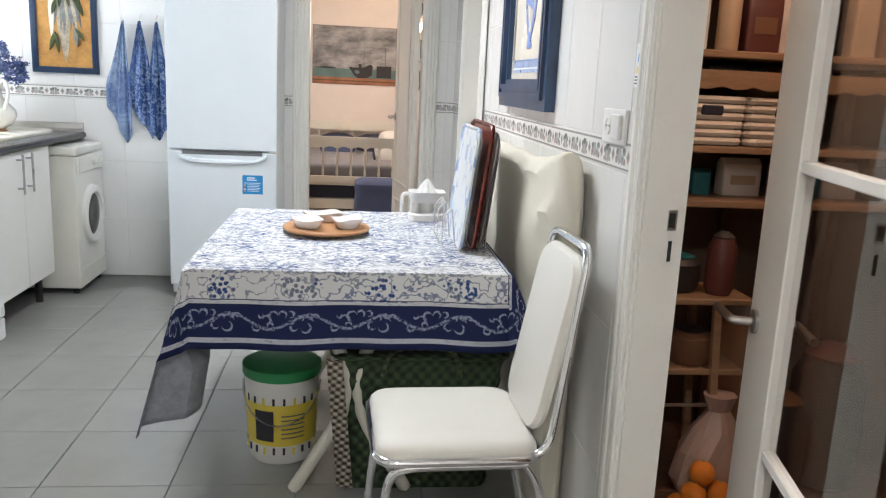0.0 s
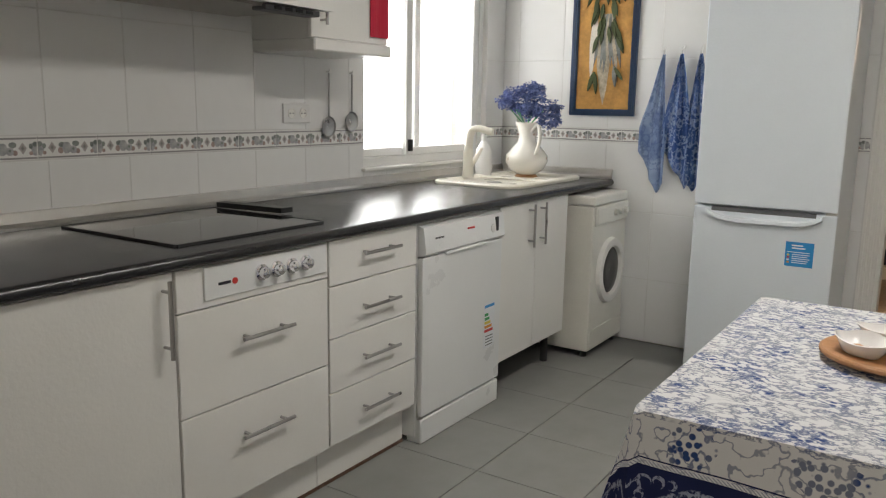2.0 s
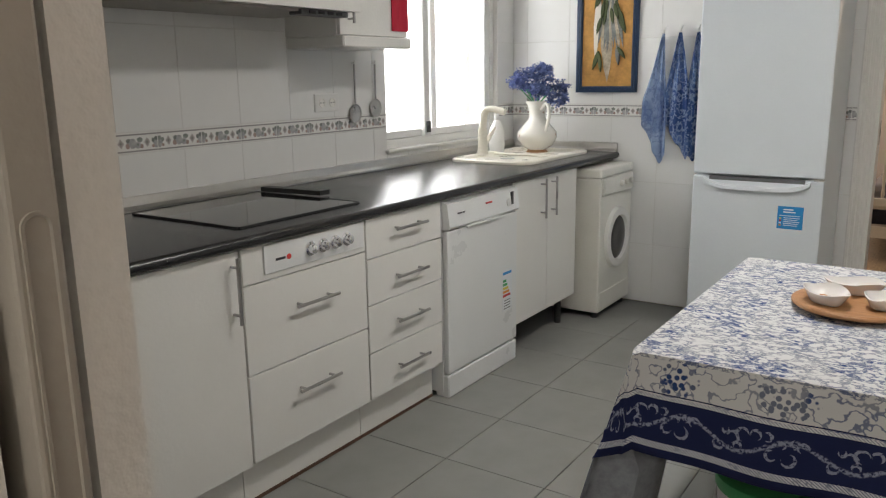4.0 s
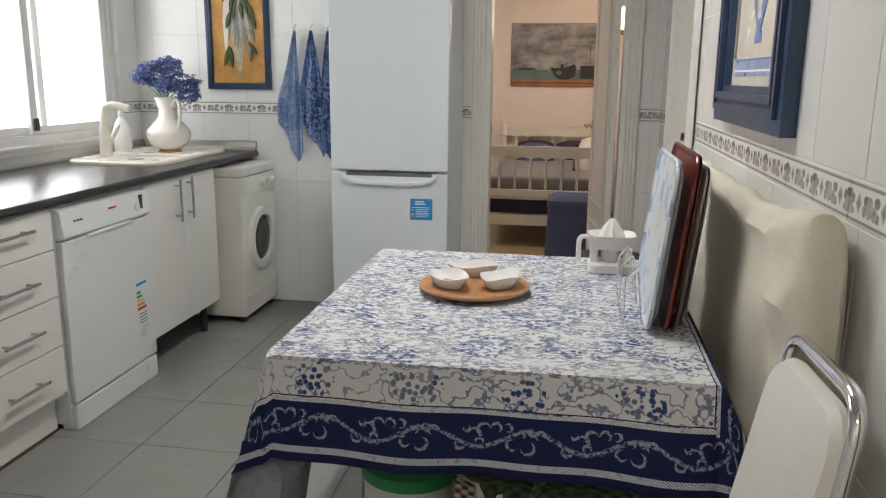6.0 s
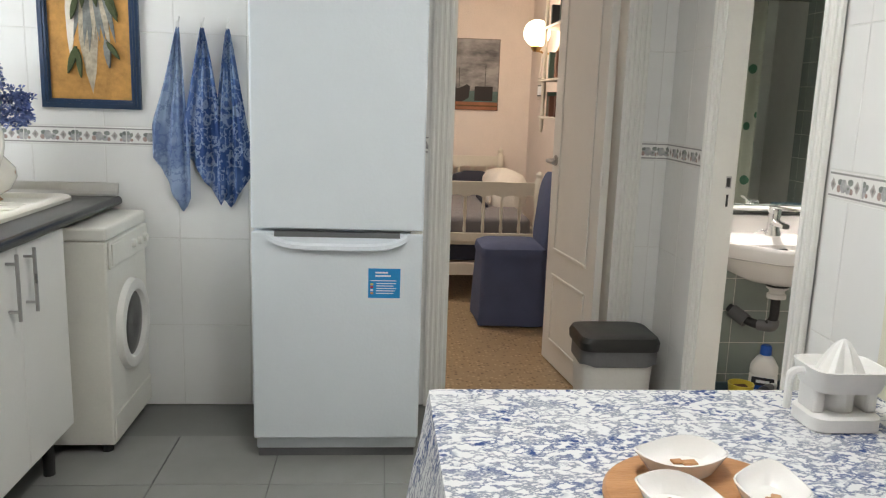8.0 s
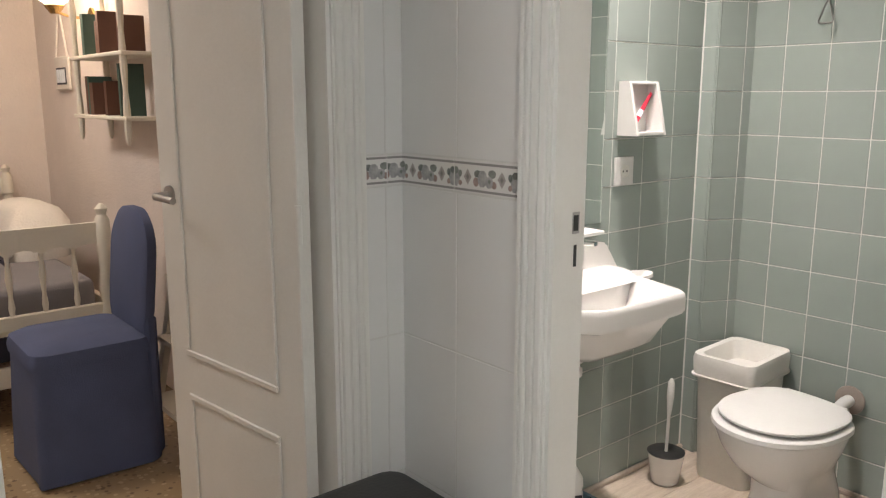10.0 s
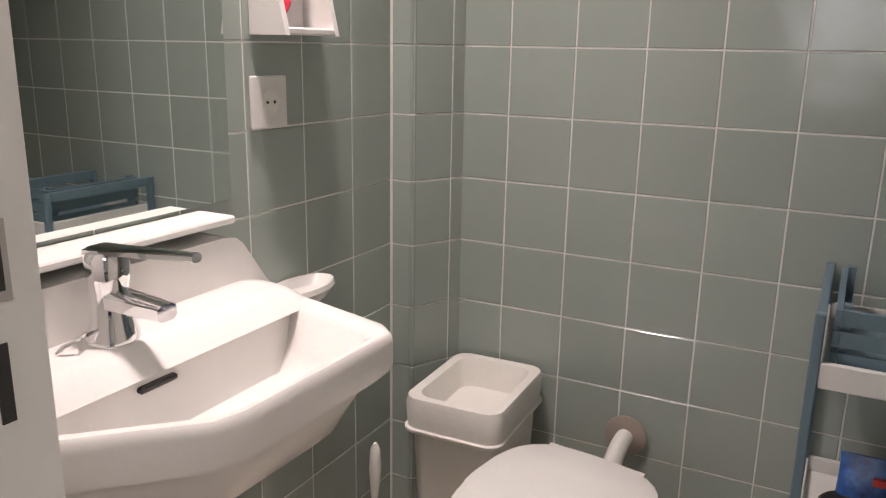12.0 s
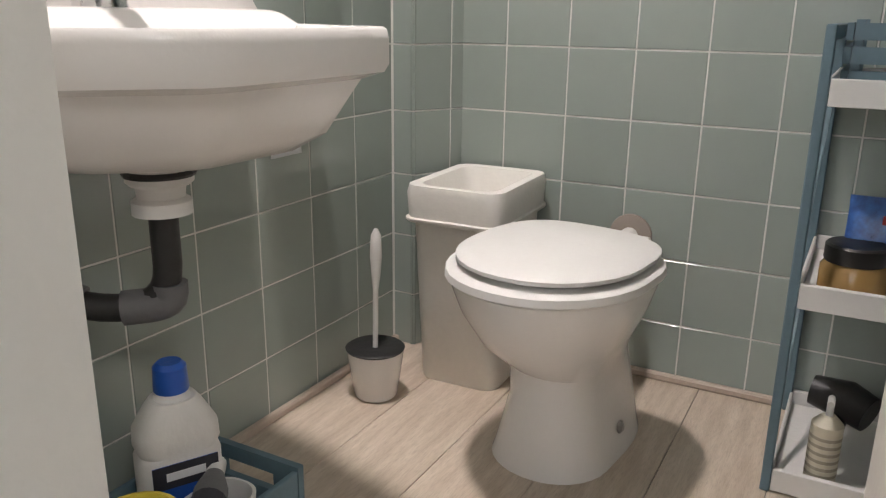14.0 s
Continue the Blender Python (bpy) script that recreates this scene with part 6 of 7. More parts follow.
cr = thing("crate", "dusty blue wooden crate of cleaning things under the basin", "crate", (1.25, 5.555, 0))
part("bottom", boxes((-0.19, 0.185, -0.10, 0.10, 0.006, 0.016)), DUSTY_BLUE, cr)
for y in (-0.10, 0.092):
    for z in (0.016, 0.082):
        part("slat", boxes((-0.19, 0.176, y, y + 0.010, z, z + 0.058), bevel=0.002), DUSTY_BLUE, cr)
for x in (-0.20, 0.177):
    bm = boxes((x, x + 0.012, -0.10, 0.102, 0.0, 0.09), (x, x + 0.012, -0.10, -0.05, 0.09, 0.12), (x, x + 0.012, 0.052, 0.102, 0.09, 0.12), (x, x + 0.012, -0.10, 0.102, 0.12, 0.145))
    part("end_board", bm, DUSTY_BLUE, cr, "end board with a grip hole")
part("foot", boxes((-0.19, 0.17, -0.09, -0.08, 0.0, 0.005), (-0.19, 0.17, 0.08, 0.09, 0.0, 0.005)), DUSTY_BLUE, cr)
bt = thing("bleach_bottle", "large white plastic bottle with blue cap and label", "bottle", (1.322, 5.59, 0.0165), -28)
bt.scale = (0.92, 0.92, 0.98)
rr = lambda w_, d_, z: [(x, y, z) for x, y in rounded(w_, d_, 0.032, 5)]
part("body", loft([rr(0.12, 0.085, 0), rr(0.128, 0.09, 0.008), rr(0.128, 0.09, 0.18), rr(0.120, 0.084, 0.19), rr(0.128, 0.09, 0.20), rr(0.125, 0.088, 0.225), rr(0.09, 0.075, 0.255), rr(0.07, 0.066, 0.268)]), PLASTIC_W, bt, "", True)
part("neck", lathe(((0.03, 0.266), (0.02, 0.28), (0.02, 0.29)), 18), PLASTIC_W, bt, "", True)
part("cap", lathe(((0.026, 0.278), (0.027, 0.28), (0.025, 0.315), (0.018, 0.322)), 20), BLUE_PLASTIC, bt, "blue screw cap", True)
lb = part("label", boxes((-0.05, 0.05, -0.0462, -0.0448, 0.045, 0.182)), BLUE_PLASTIC, bt, "blue label")
part("label_band", boxes((-0.05, 0.05, -0.0468, -0.0462, 0.145, 0.182)), LABEL_K, lb)
part("brand_mark", boxes((-0.03, 0.03, -0.0472, -0.0468, 0.157, 0.170)), LABEL_W, lb)
for k in range(5):
    part("text_line", boxes((-0.04, 0.03, -0.0467, -0.0462, 0.045 + 0.014 * k, 0.051 + 0.014 * k)), LABEL_W, lb)
yb = thing("yellow_bowl", "small yellow plastic bowl with sponges", "bowl", (1.195, 5.53, 0.10))
part("bowl", lathe(((0.03, -0.083), (0.034, -0.083), (0.05, 0.05), (0.055, 0.08), (0.050, 0.08), (0.045, 0.04)), 20), YELLOW, yb, "", True)
part("sponge", boxes((-0.03, 0.03, -0.02, 0.02, 0.041, 0.07), bevel=0.006), BROWN_P, yb)
wbk = thing("white_basket", "small white perforated plastic basket", "basket", (1.30, 5.503, 0.0165))
rr = lambda w_, d_, z: [(x, y, z) for x, y in rounded(w_, d_, 0.035, 5)]
part("wall", loft([rr(0.10, 0.075, 0), rr(0.125, 0.085, 0.13), rr(0.118, 0.078, 0.13), rr(0.095, 0.07, 0.01)]), PLASTIC_W, wbk, "", True)
for k in range(9):
    for z in (0.085, 0.107):
        part("hole", boxes((-0.004, 0.004, -0.0005, 0.0005, -0.006, 0.006)), PLASTIC_G, wbk, "", False, pose(-0.045 + 0.011 * k, -0.0405 - 0.04 * (z - 0.085), z))
rz = thing("small_bottle", "grey travel bottle lying on the basket", "bottle", (1.29, 5.50, 0.146), 35)
part("body", tube([(-0.06, 0, 0), (-0.055, 0, 0), (0.02, 0, 0.012), (0.05, 0, 0.018)], [0.01, 0.024, 0.024, 0.014], 14), PLASTIC_G, rz, "", True)
part("cap", tube([(0.05, 0, 0.018), (0.075, 0, 0.023)], 0.014, 12), PLASTIC_W, rz, "", True)
part("label", tube([(-0.035, 0, 0.0035), (0.0, 0, 0.009)], 0.0245, 14), LABEL_K, rz)
bb_ = structure("baseboard", boxes((0.962, 2.20, 5.752, 5.769, 0, 0.018), (2.302, 2.319, 3.7, 5.70, 0, 0.018), bevel=0.004), plain("beige_strip", (0.48, 0.40, 0.33), 0.5), "thin beige floor strip")
cu = thing("shower_curtain", "pale shower curtain with green leaf print", "curtain")


def curtain_mat():
    t = Tree("leaf_print_curtain")
    v = t.voronoi(9)
    f = t.math("LESS_THAN", v.outputs["Distance"], 0.28)
    return t.finish(t.mix(f, (0.70, 0.70, 0.60), (0.12, 0.28, 0.18)), 0.7)


o = part("fabric", loft([[(1.15 + 0.9 * u, 4.12 + 0.028 * math.sin(u * 60), z) for z in (0.15, 1.0, 2.0)] for u in [k / 90 for k in range(91)]], False, False), curtain_mat(), cu, "", True)
o.modifiers.new("thick", "SOLIDIFY").thickness = 0.002
part("rod", tube([(0.957, 4.12, 2.02), (2.32, 4.12, 2.02)], 0.012, 10), CHROME, cu, "", True)

# ---- bedroom ----
bed = thing("child_bed", "cream wooden single bed with turned spindles", "bed")
X0, X1 = -0.29, 0.69


def bed_end(y, base, top_):
    for x in (X0, X1):
        p = ((0.028, 0), (0.032, 0.02), (0.03, base - 0.05), (0.036, base), (0.026, base + 0.06), (0.034, base + 0.12), (0.024, base + 0.2), (0.034, top_ - 0.10), (0.03, top_), (0.018, top_ + 0.02), (0.026, top_ + 0.045), (0.008, top_ + 0.065))
        part("post", lathe(p, 14, (x, y, 0)), BED_WOOD, bed, "", True)
    n = 12
    wave = [[(X0 + (X1 - X0) * k / (8 * n), y + d, z) for d, z in ((-0.013, top_ - 0.115 + 0.018 * abs(math.sin(k * math.pi / n / 2 * 2))), (0.013, top_ - 0.115 + 0.018 * abs(math.sin(k * math.pi / n))), (0.013, top_ - 0.01), (-0.013, top_ - 0.01))] for k in range(1, 8 * n)]
    part("top_rail", loft(wave), BED_WOOD, bed)
    part("rail", boxes((X0 + 0.02, X1 - 0.02, y - 0.012, y + 0.012, base, base + 0.06), bevel=0.004), BED_WOOD, bed)
    for k in range(1, 8):
        x = X0 + (X1 - X0) * k / 8
        z0, z1 = base + 0.06, top_ - 0.10
        h = z1 - z0
        part("spindle", lathe(((0.009, z0), (0.013, z0 + 0.12 * h), (0.008, z0 + 0.3 * h), (0.014, z0 + 0.6 * h), (0.008, z0 + 0.85 * h), (0.012, z1)), 10, (x, y, 0)), BED_WOOD, bed, "", True)


bed_end(7.60, 0.40, 0.815)
bed_end(9.38, 0.55, 0.86)
for x in (X0, X1):
    part("side_board", boxes((x - 0.012, x + 0.012, 7.63, 9.36, 0.37, 0.47), bevel=0.003), BED_WOOD, bed)
part("low_board", boxes((X0 + 0.03, X1 - 0.03, 7.59, 7.612, 0.17, 0.255), bevel=0.003), BED_WOOD, bed)
part("slat_base", boxes((X0 + 0.013, X1 - 0.013, 7.62, 9.36, 0.375, 0.40)), BED_WOOD, bed)
# plain dark slab filling the gap below the slat base
part("dark_slab", boxes((X0 + 0.03, X1 - 0.03, 7.66, 9.2, 0.26, 0.365)), DARK_CLOTH, bed, "plain dark slab under the bed base")
mt = thing("mattress", "single mattress under a grey-brown blanket", "mattress")
part("blanket", boxes((X0 + 0.03, X1 - 0.03, 7.65, 9.33, 0.401, 0.56), bevel=0.035, seg=3), MATTRESS, mt, "", True)
for k, (x, y, z, mm, lab) in enumerate(((0.05, 9.1, 0.62, DARK_CLOTH, "dark slate pillow on the bed"), (0.42, 9.08, 0.62, DARK_CLOTH, "dark slate pillow on the bed"), (0.05, 8.92, 0.60, BLUE_SLIP, "blue-grey pillow on the bed"))):
    pw = thing("pillow", lab, "pillow", (x, y, z), 0, "pillows")
    part("pillow_body", loft([[(0.19 * f_ * math.copysign(abs(math.cos(a)) ** 0.6, math.cos(a)), 0.05 * f_ * math.sin(a) + 0.25 * zz, zz + 0.0) for a in [q * math.pi / 10 for q in range(20)]] for zz, f_ in ((-0.075, 0.5), (-0.05, 0.9), (0.02, 1.0), (0.09, 0.9), (0.12, 0.4))]), mm, pw, "", True)
hp = thing("white_bedding", "heap of white linen against the wall", "bedding", (0.60, 8.55, 0.56))
part("linen", loft([[(x * f_ + 0.02 * math.sin(5 * y + k), y * f_, z) for x, y in rounded(0.30, 0.75, 0.12, 5)] for k, (z, f_) in enumerate(((0, 1.0), (0.08, 1.0), (0.16, 0.9), (0.22, 0.66), (0.25, 0.3)))]), SHEET_W, hp, "", True)
part("folded_edge", boxes((-0.17, -0.14, -0.36, 0.30, 0.02, 0.10), bevel=0.012), SHEET_W, hp)
part("dark_trim", boxes((-0.19, -0.172, -0.42, 0.2, 0.0, 0.02)), DARK_CLOTH, hp, "dark edging")

CLOUD = Tree("cloudy_sky_paint")
_n = CLOUD.noise(4.0, 4.0, 0.6, None, (1, 1, 2.2))
CLOUD = CLOUD.finish(CLOUD.mix(CLOUD.ramp(_n, 0.35, 0.65), (0.10, 0.095, 0.10), (0.36, 0.34, 0.33)), 0.7)
SEA = plain("sea_green_paint", (0.09, 0.15, 0.14), 0.6, vary=0.3)
SAND = plain("red_sand_paint", (0.30, 0.12, 0.06), 0.7, vary=0.4)
HULL = plain("hull_paint", (0.025, 0.02, 0.02), 0.7)
picture("boat_painting", "unframed seascape painting with dark beached boats", (0.205, 9.458, 1.552), 0, 0.895, 0.605, 0.004, DARK_WOOD, CLOUD,
        [(rect(-0.447, 0.447, -0.302, -0.14), SEA), (rect(-0.447, 0.447, -0.302, -0.235), SAND), (blob(-0.30, -0.135, 0.12, 0.008, 10, 1, 0.3), HULL),
         ([(-0.06, -0.12), (0.0, -0.21), (0.04, -0.235), (0.13, -0.235), (0.19, -0.20), (0.20, -0.10), (0.17, -0.085), (0.10, -0.12), (0.02, -0.125)], HULL), (rect(0.045, 0.075, -0.13, -0.085), HULL), (rect(0.10, 0.104, -0.12, 0.06), HULL),
         (rect(0.24, 0.40, -0.225, -0.10), HULL), (rect(0.33, 0.334, -0.10, 0.08), HULL), (blob(0.03, -0.17, 0.03, 0.02, 9, 4), SEA), (rect(-0.447, 0.447, -0.275, -0.262), BROWN_P)], 0.012)

gl = thing("globe_wall_lamp", "lit opal glass globe wall lamp on brass arm", "wall lamp", (0.938, 8.32, 1.80))
BRASS = plain("brass", (0.55, 0.36, 0.14), 0.25, 1.0)
part("arm", tube(bend([(0, 0, -0.10), (-0.10, -0.05, -0.12), (-0.20, -0.11, -0.10), (-0.20, -0.11, -0.06)], 0.04), 0.007, 8), BRASS, gl, "", True)
part("back_plate", lathe(((0.04, 0), (0.04, 0.012), (0.02, 0.02)), 18), BRASS, gl, "", True, pose(0, 0, -0.10, 0, -90, 0))
part("cup", lathe(((0.02, -0.11), (0.045, -0.075), (0.04, -0.07)), 18, (-0.20, -0.11, 0)), BRASS, gl, "", True)
gb = part("globe", lathe([(max(0.002, 0.095 * math.sin(q * math.pi / 14)), 0.02 - 0.095 * math.cos(q * math.pi / 14)) for q in range(15)], 24, (-0.20, -0.11, 0)), LAMP_GLASS, gl, "lit white glass globe", True)
gb.visible_shadow = False
sg = thing("hanging_sign", "small white hanging sign with dark numerals", "sign", (0.936, 8.88, 1.44), -90)
part("board", boxes((-0.13, 0.13, -0.02, -0.004, -0.09, 0.09), bevel=0.006), SHEET_W, sg)
part("panel", boxes((-0.09, 0.09, -0.023, -0.02, -0.06, 0.03)), LABEL_K, sg)
for k in range(4):
    part("numeral", boxes((-0.08 + 0.042 * k, -0.05 + 0.042 * k, -0.026, -0.023, -0.05, 0.02)), LABEL_W, sg)
for s_ in (-1, 1):
    part("cord", tube([(s_ * 0.11, -0.012, 0.09), (0, -0.008, 0.36)], 0.006, 6), SHEET_W, sg)
sf = thing("hanging_shelf", "white wall shelf with turned posts and books", "shelf", (0.938, 7.80, 1.12))
for y in (-0.32, 0.32):
    for x in (-0.02, -0.15):
        prof_ = [(0.006, 0)] + [(0.010 + 0.006 * abs(math.sin(z * 14)), z) for z in [0.02 + 0.04 * q for q in range(30)]]
        part("post", lathe(prof_, 8, (x, y, 0)), BED_WOOD, sf, "", True)
for z in (0.10, 0.36, 0.72, 1.05):
    part("board", boxes((-0.17, -0.002, -0.36, 0.36, z, z + 0.016), bevel=0.003), BED_WOOD, sf)
rnd = random.Random(7)
BOOKS = [plain("book_green", (0.05, 0.09, 0.07), 0.6), plain("book_brown", (0.12, 0.05, 0.03), 0.6), plain("book_black", (0.02, 0.02, 0.025), 0.6), plain("book_cream", (0.5, 0.45, 0.36), 0.6)]
for z in (0.116, 0.376, 0.736):
    y = 0.28
    while y > -0.30:
        t_ = rnd.uniform(0.02, 0.05)
        bk = thing("book", "small upright book on the hanging shelf", "book", (0.86, 7.80 + y, 1.12 + z), 0, "shelf books")
        m_ = rnd.choice(BOOKS)
        hh = rnd.uniform(0.14, 0.22)
        part("cover", boxes((-0.05, 0.05, -t_, -t_ + 0.003, 0, hh), (-0.05, 0.05, -0.003, 0, 0, hh), (-0.053, -0.05, -t_, 0, 0, hh)), m_, bk)
        part("pages", boxes((-0.0495, 0.045, -t_ + 0.0032, -0.0032, 0.003, hh - 0.004)), BOOKS[3], bk)
        y -= t_ + rnd.choice((0.002, 0.16, 0.24))
bc = thing("slipcover_chair", "chair in a slate blue fitted slipcover", "chair", (0.44, 7.13, 0), 0)


def skirt(z, f, amp):
    return [(x * f + amp * math.sin(14 * math.atan2(y, x)) * 0.5, y * f + amp * math.cos(17 * math.atan2(y, x)) * 0.5, z) for x, y in rounded(0.40, 0.40, 0.06, 8)]


part("skirt", loft([skirt(0.012, 1.06, 0.018), skirt(0.2, 1.03, 0.012), skirt(0.36, 1.0, 0.004), skirt(0.42, 0.99, 0.0)]), BLUE_SLIP, bc, "", True)
part("seat", loft([skirt(0.42, 1.02, 0), skirt(0.445, 1.03, 0), skirt(0.475, 0.99, 0), skirt(0.495, 0.8, 0), skirt(0.50, 0.3, 0)]), BLUE_SLIP, bc, "", True)
part("backrest", loft([[(0.155 + 0.05 * q_ + d + 0.0, p, 0.67 + q) for p, q, q_ in [(p, q, (q + 0.25) / 0.5) for p, q in rounded(0.38 * f_, 0.50 * f_, 0.15 * f_, 7)]] for d, f_ in ((0, 0.9), (0.012, 1.0), (0.04, 1.0), (0.052, 0.9))]), BLUE_SLIP, bc, "", True)
part("back_skirt", boxes((0.175, 0.222, -0.19, 0.19, 0.02, 0.55), bevel=0.015), BLUE_SLIP, bc)
ld = thing("ladder_stand", "white wooden step ladder behind the door", "ladder", (0.76, 6.95, 0))
for y in (-0.15, 0.15):
    part("rail", loft([[(x + dx, y + dy, z) for dx, dy in ((-0.012, -0.02), (0.012, -0.02), (0.012, 0.02), (-0.012, 0.02))] for x, z in ((-0.09, 0), (0.10, 1.0))]), BED_WOOD, ld)
for k in range(4):
    part("step", boxes((-0.10 + 0.045 * k, 0.0 + 0.045 * k, -0.13, 0.13, 0.18 + 0.23 * k, 0.20 + 0.23 * k)), BED_WOOD, ld)

# ---- pantry ----
SY = 3.02
ps = thing("pantry_shelving", "wooden pantry shelves crowded with goods", "shelves")
for k, (z, y0) in enumerate(((1.435, SY), (1.14, SY), (0.965, SY), (1.80, SY))):
    part("board", boxes((0.962, 2.08, y0, 3.47, z - 0.022, z), bevel=0.003), SHELF_WOOD, ps)
part("edge_trim", loft([[(x, SY - 0.004, 1.34 - 0.012 - 0.012 * abs(math.sin(x * 30))), (x, SY - 0.004, 1.375), (x, SY + 0.002, 1.375), (x, SY + 0.002, 1.33)] for x in [0.965 + 0.02 * q for q in range(55)]]), SHELF_WOOD, ps, "scalloped shelf edging")
part("board", boxes((0.962, 2.08, SY + 0.003, 3.47, 1.345, 1.365)), SHELF_WOOD, ps)
for x in (1.0, 1.62, 2.05):
    part("upright", boxes((x - 0.018, x + 0.018, 3.40, 3.44, 0, 2.2)), DARK_WOOD, ps)
for k in range(3):
    wk = thing("wicker_basket", "white woven storage basket on the pantry shelf", "basket", (1.10 + 0.245 * k, 3.14, 1.142), 0, "wicker baskets")
    for j in range(6):
        z = 0.026 * j
        part("weave_band", tube([(x * (1 + 0.01 * (q % 2)), y * (1 + 0.02 * (q % 2)), z + 0.013) for q, (x, y) in enumerate(rounded(0.215 + 0.015 * j / 5, 0.20, 0.03, 6))] + [(0.11, 0.07, z + 0.013)], 0.0125, 6), WICKER, wk)
    part("lining", boxes((-0.095, 0.095, -0.085, 0.085, 0.0, 0.13)), WICKER, wk)
    part("grip_hole", boxes((-0.035, 0.035, -0.118, -0.104, 0.095, 0.125), bevel=0.004), DARK_CLOTH, wk)
goods = [plain("pack_cream", (0.40, 0.30, 0.2), 0.5), plain("pack_teal", (0.02, 0.16, 0.18), 0.4), plain("pack_red", (0.09, 0.025, 0.02), 0.5), plain("pack_brown", (0.16, 0.08, 0.04), 0.5), plain("pack_dark", (0.03, 0.025, 0.025), 0.5), plain("pack_white", (0.6, 0.55, 0.5), 0.5)]
rnd = random.Random(11)
for z, hmin, hmax in ((1.4355, 0.14, 0.30), (1.3655, 0.03, 0.04), (0.9655, 0.06, 0.15)):
    x = 1.0
    while x < 2.0:
        w_ = rnd.uniform(0.06, 0.14)
        m_, h_ = rnd.choice(goods), rnd.uniform(hmin, hmax)
        if rnd.random() < 0.45:
            jj = thing("jar", "storage jar on the pantry shelf", "jar", (x + w_ / 2, 3.13 + rnd.uniform(0, 0.08), z), 0, "pantry jars")
            r = w_ / 2
            part("body", lathe(((r * 0.9, 0), (r, 0.01), (r, h_ * 0.7), (r * 0.6, h_ * 0.82)), 16), m_, jj, "", True)
            part("lid", lathe(((r * 0.62, h_ * 0.82), (r * 0.65, h_ * 0.84), (r * 0.62, h_)), 16), rnd.choice(goods), jj, "", True)
        else:
            jj = thing("packet", "food packet on the pantry shelf", "packet", (x + w_ / 2, 3.13 + rnd.uniform(0, 0.08), z), rnd.uniform(-8, 8), "pantry packets")
            part("pack", loft([[(px, py * g_, zz) for px, py in rounded(w_, 0.07, 0.012, 3)] for zz, g_ in ((0, 1), (h_ * 0.5, 1.05), (h_ * 0.85, 0.9), (h_, 0.25))]), m_, jj, "", True)
            part("print", boxes((-w_ * 0.32, w_ * 0.32, -0.0385, -0.036, h_ * 0.3, h_ * 0.55)), rnd.choice(goods), jj)
        x += w_ + rnd.uniform(0.01, 0.04)
st = thing("folding_stand", "dark wooden folding stand in the pantry", "stand", (1.42, 2.95, 0))
part("top", boxes((-0.42, 0.05, -0.10, 0.12, 0.665, 0.685), bevel=0.003), SHELF_WOOD, st)
part("shelf", boxes((-0.42, 0.05, -0.08, 0.12, 0.43, 0.45), bevel=0.003), SHELF_WOOD, st)
for y in (-0.08, 0.10):
    part("leg", loft([[(x + d, y + e, z) for d, e in ((-0.012, -0.01), (0.012, -0.01), (0.012, 0.01), (-0.012, 0.01))] for x, z in ((-0.02, 0), (-0.06, 0.664))]), SHELF_WOOD, st)
    part("leg", loft([[(x + d, y + e, z) for d, e in ((-0.012, -0.01), (0.012, -0.01), (0.012, 0.01), (-0.012, 0.01))] for x, z in ((-0.36, 0), (-0.36, 0.664))]), SHELF_WOOD, st)
part("cross_bar", tube([(-0.38, -0.09, 0.335), (0.02, -0.09, 0.335)], 0.006, 8), STEEL, st)
for k, (x, y, z, r, h_) in enumerate(((1.12, 2.93, 0.6855, 0.06, 0.16), (1.26, 2.97, 0.6855, 0.07, 0.12), (1.38, 2.92, 0.6855, 0.045, 0.2), (1.15, 2.95, 0.4505, 0.06, 0.1), (1.32, 2.95, 0.4505, 0.07, 0.12), (1.66, 2.95, 0.0, 0.10, 0.35), (1.62, 3.15, 0.0, 0.13, 0.6), (1.86, 3.0, 0.0, 0.12, 0.5))):
    pt = thing("storage_pot", "dark household pot stored in the pantry", "pot", (x, y, z), 0, "pantry pots")
    part("body", lathe(((r * 0.8, 0), (r, 0.02), (r, h_ * 0.75), (r * 0.7, h_ * 0.9)), 16), goods[(3, 4, 2, 4, 3, 4, 3, 4)[k]], pt, "", True)
    part("lid", lathe(((r * 0.72, h_ * 0.9), (r * 0.75, h_ * 0.92), (r * 0.3, h_)), 16), goods[(4, 1, 4, 0, 4, 3, 4, 2)[k]], pt, "", True)
ob_ = thing("fruit_crate", "low dark crate holding oranges on the pantry floor", "crate", (1.30, 2.72, 0))
part("bottom", boxes((-0.17, 0.17, -0.13, 0.13, 0.0, 0.012)), DARK_WOOD, ob_)
for r in ((-0.17, 0.17, -0.13, -0.12, 0.012, 0.05), (-0.17, 0.17, 0.12, 0.13, 0.012, 0.05), (-0.17, -0.16, -0.12, 0.12, 0.012, 0.05), (0.16, 0.17, -0.12, 0.12, 0.012, 0.05)):
    part("side", boxes(r), DARK_WOOD, ob_)
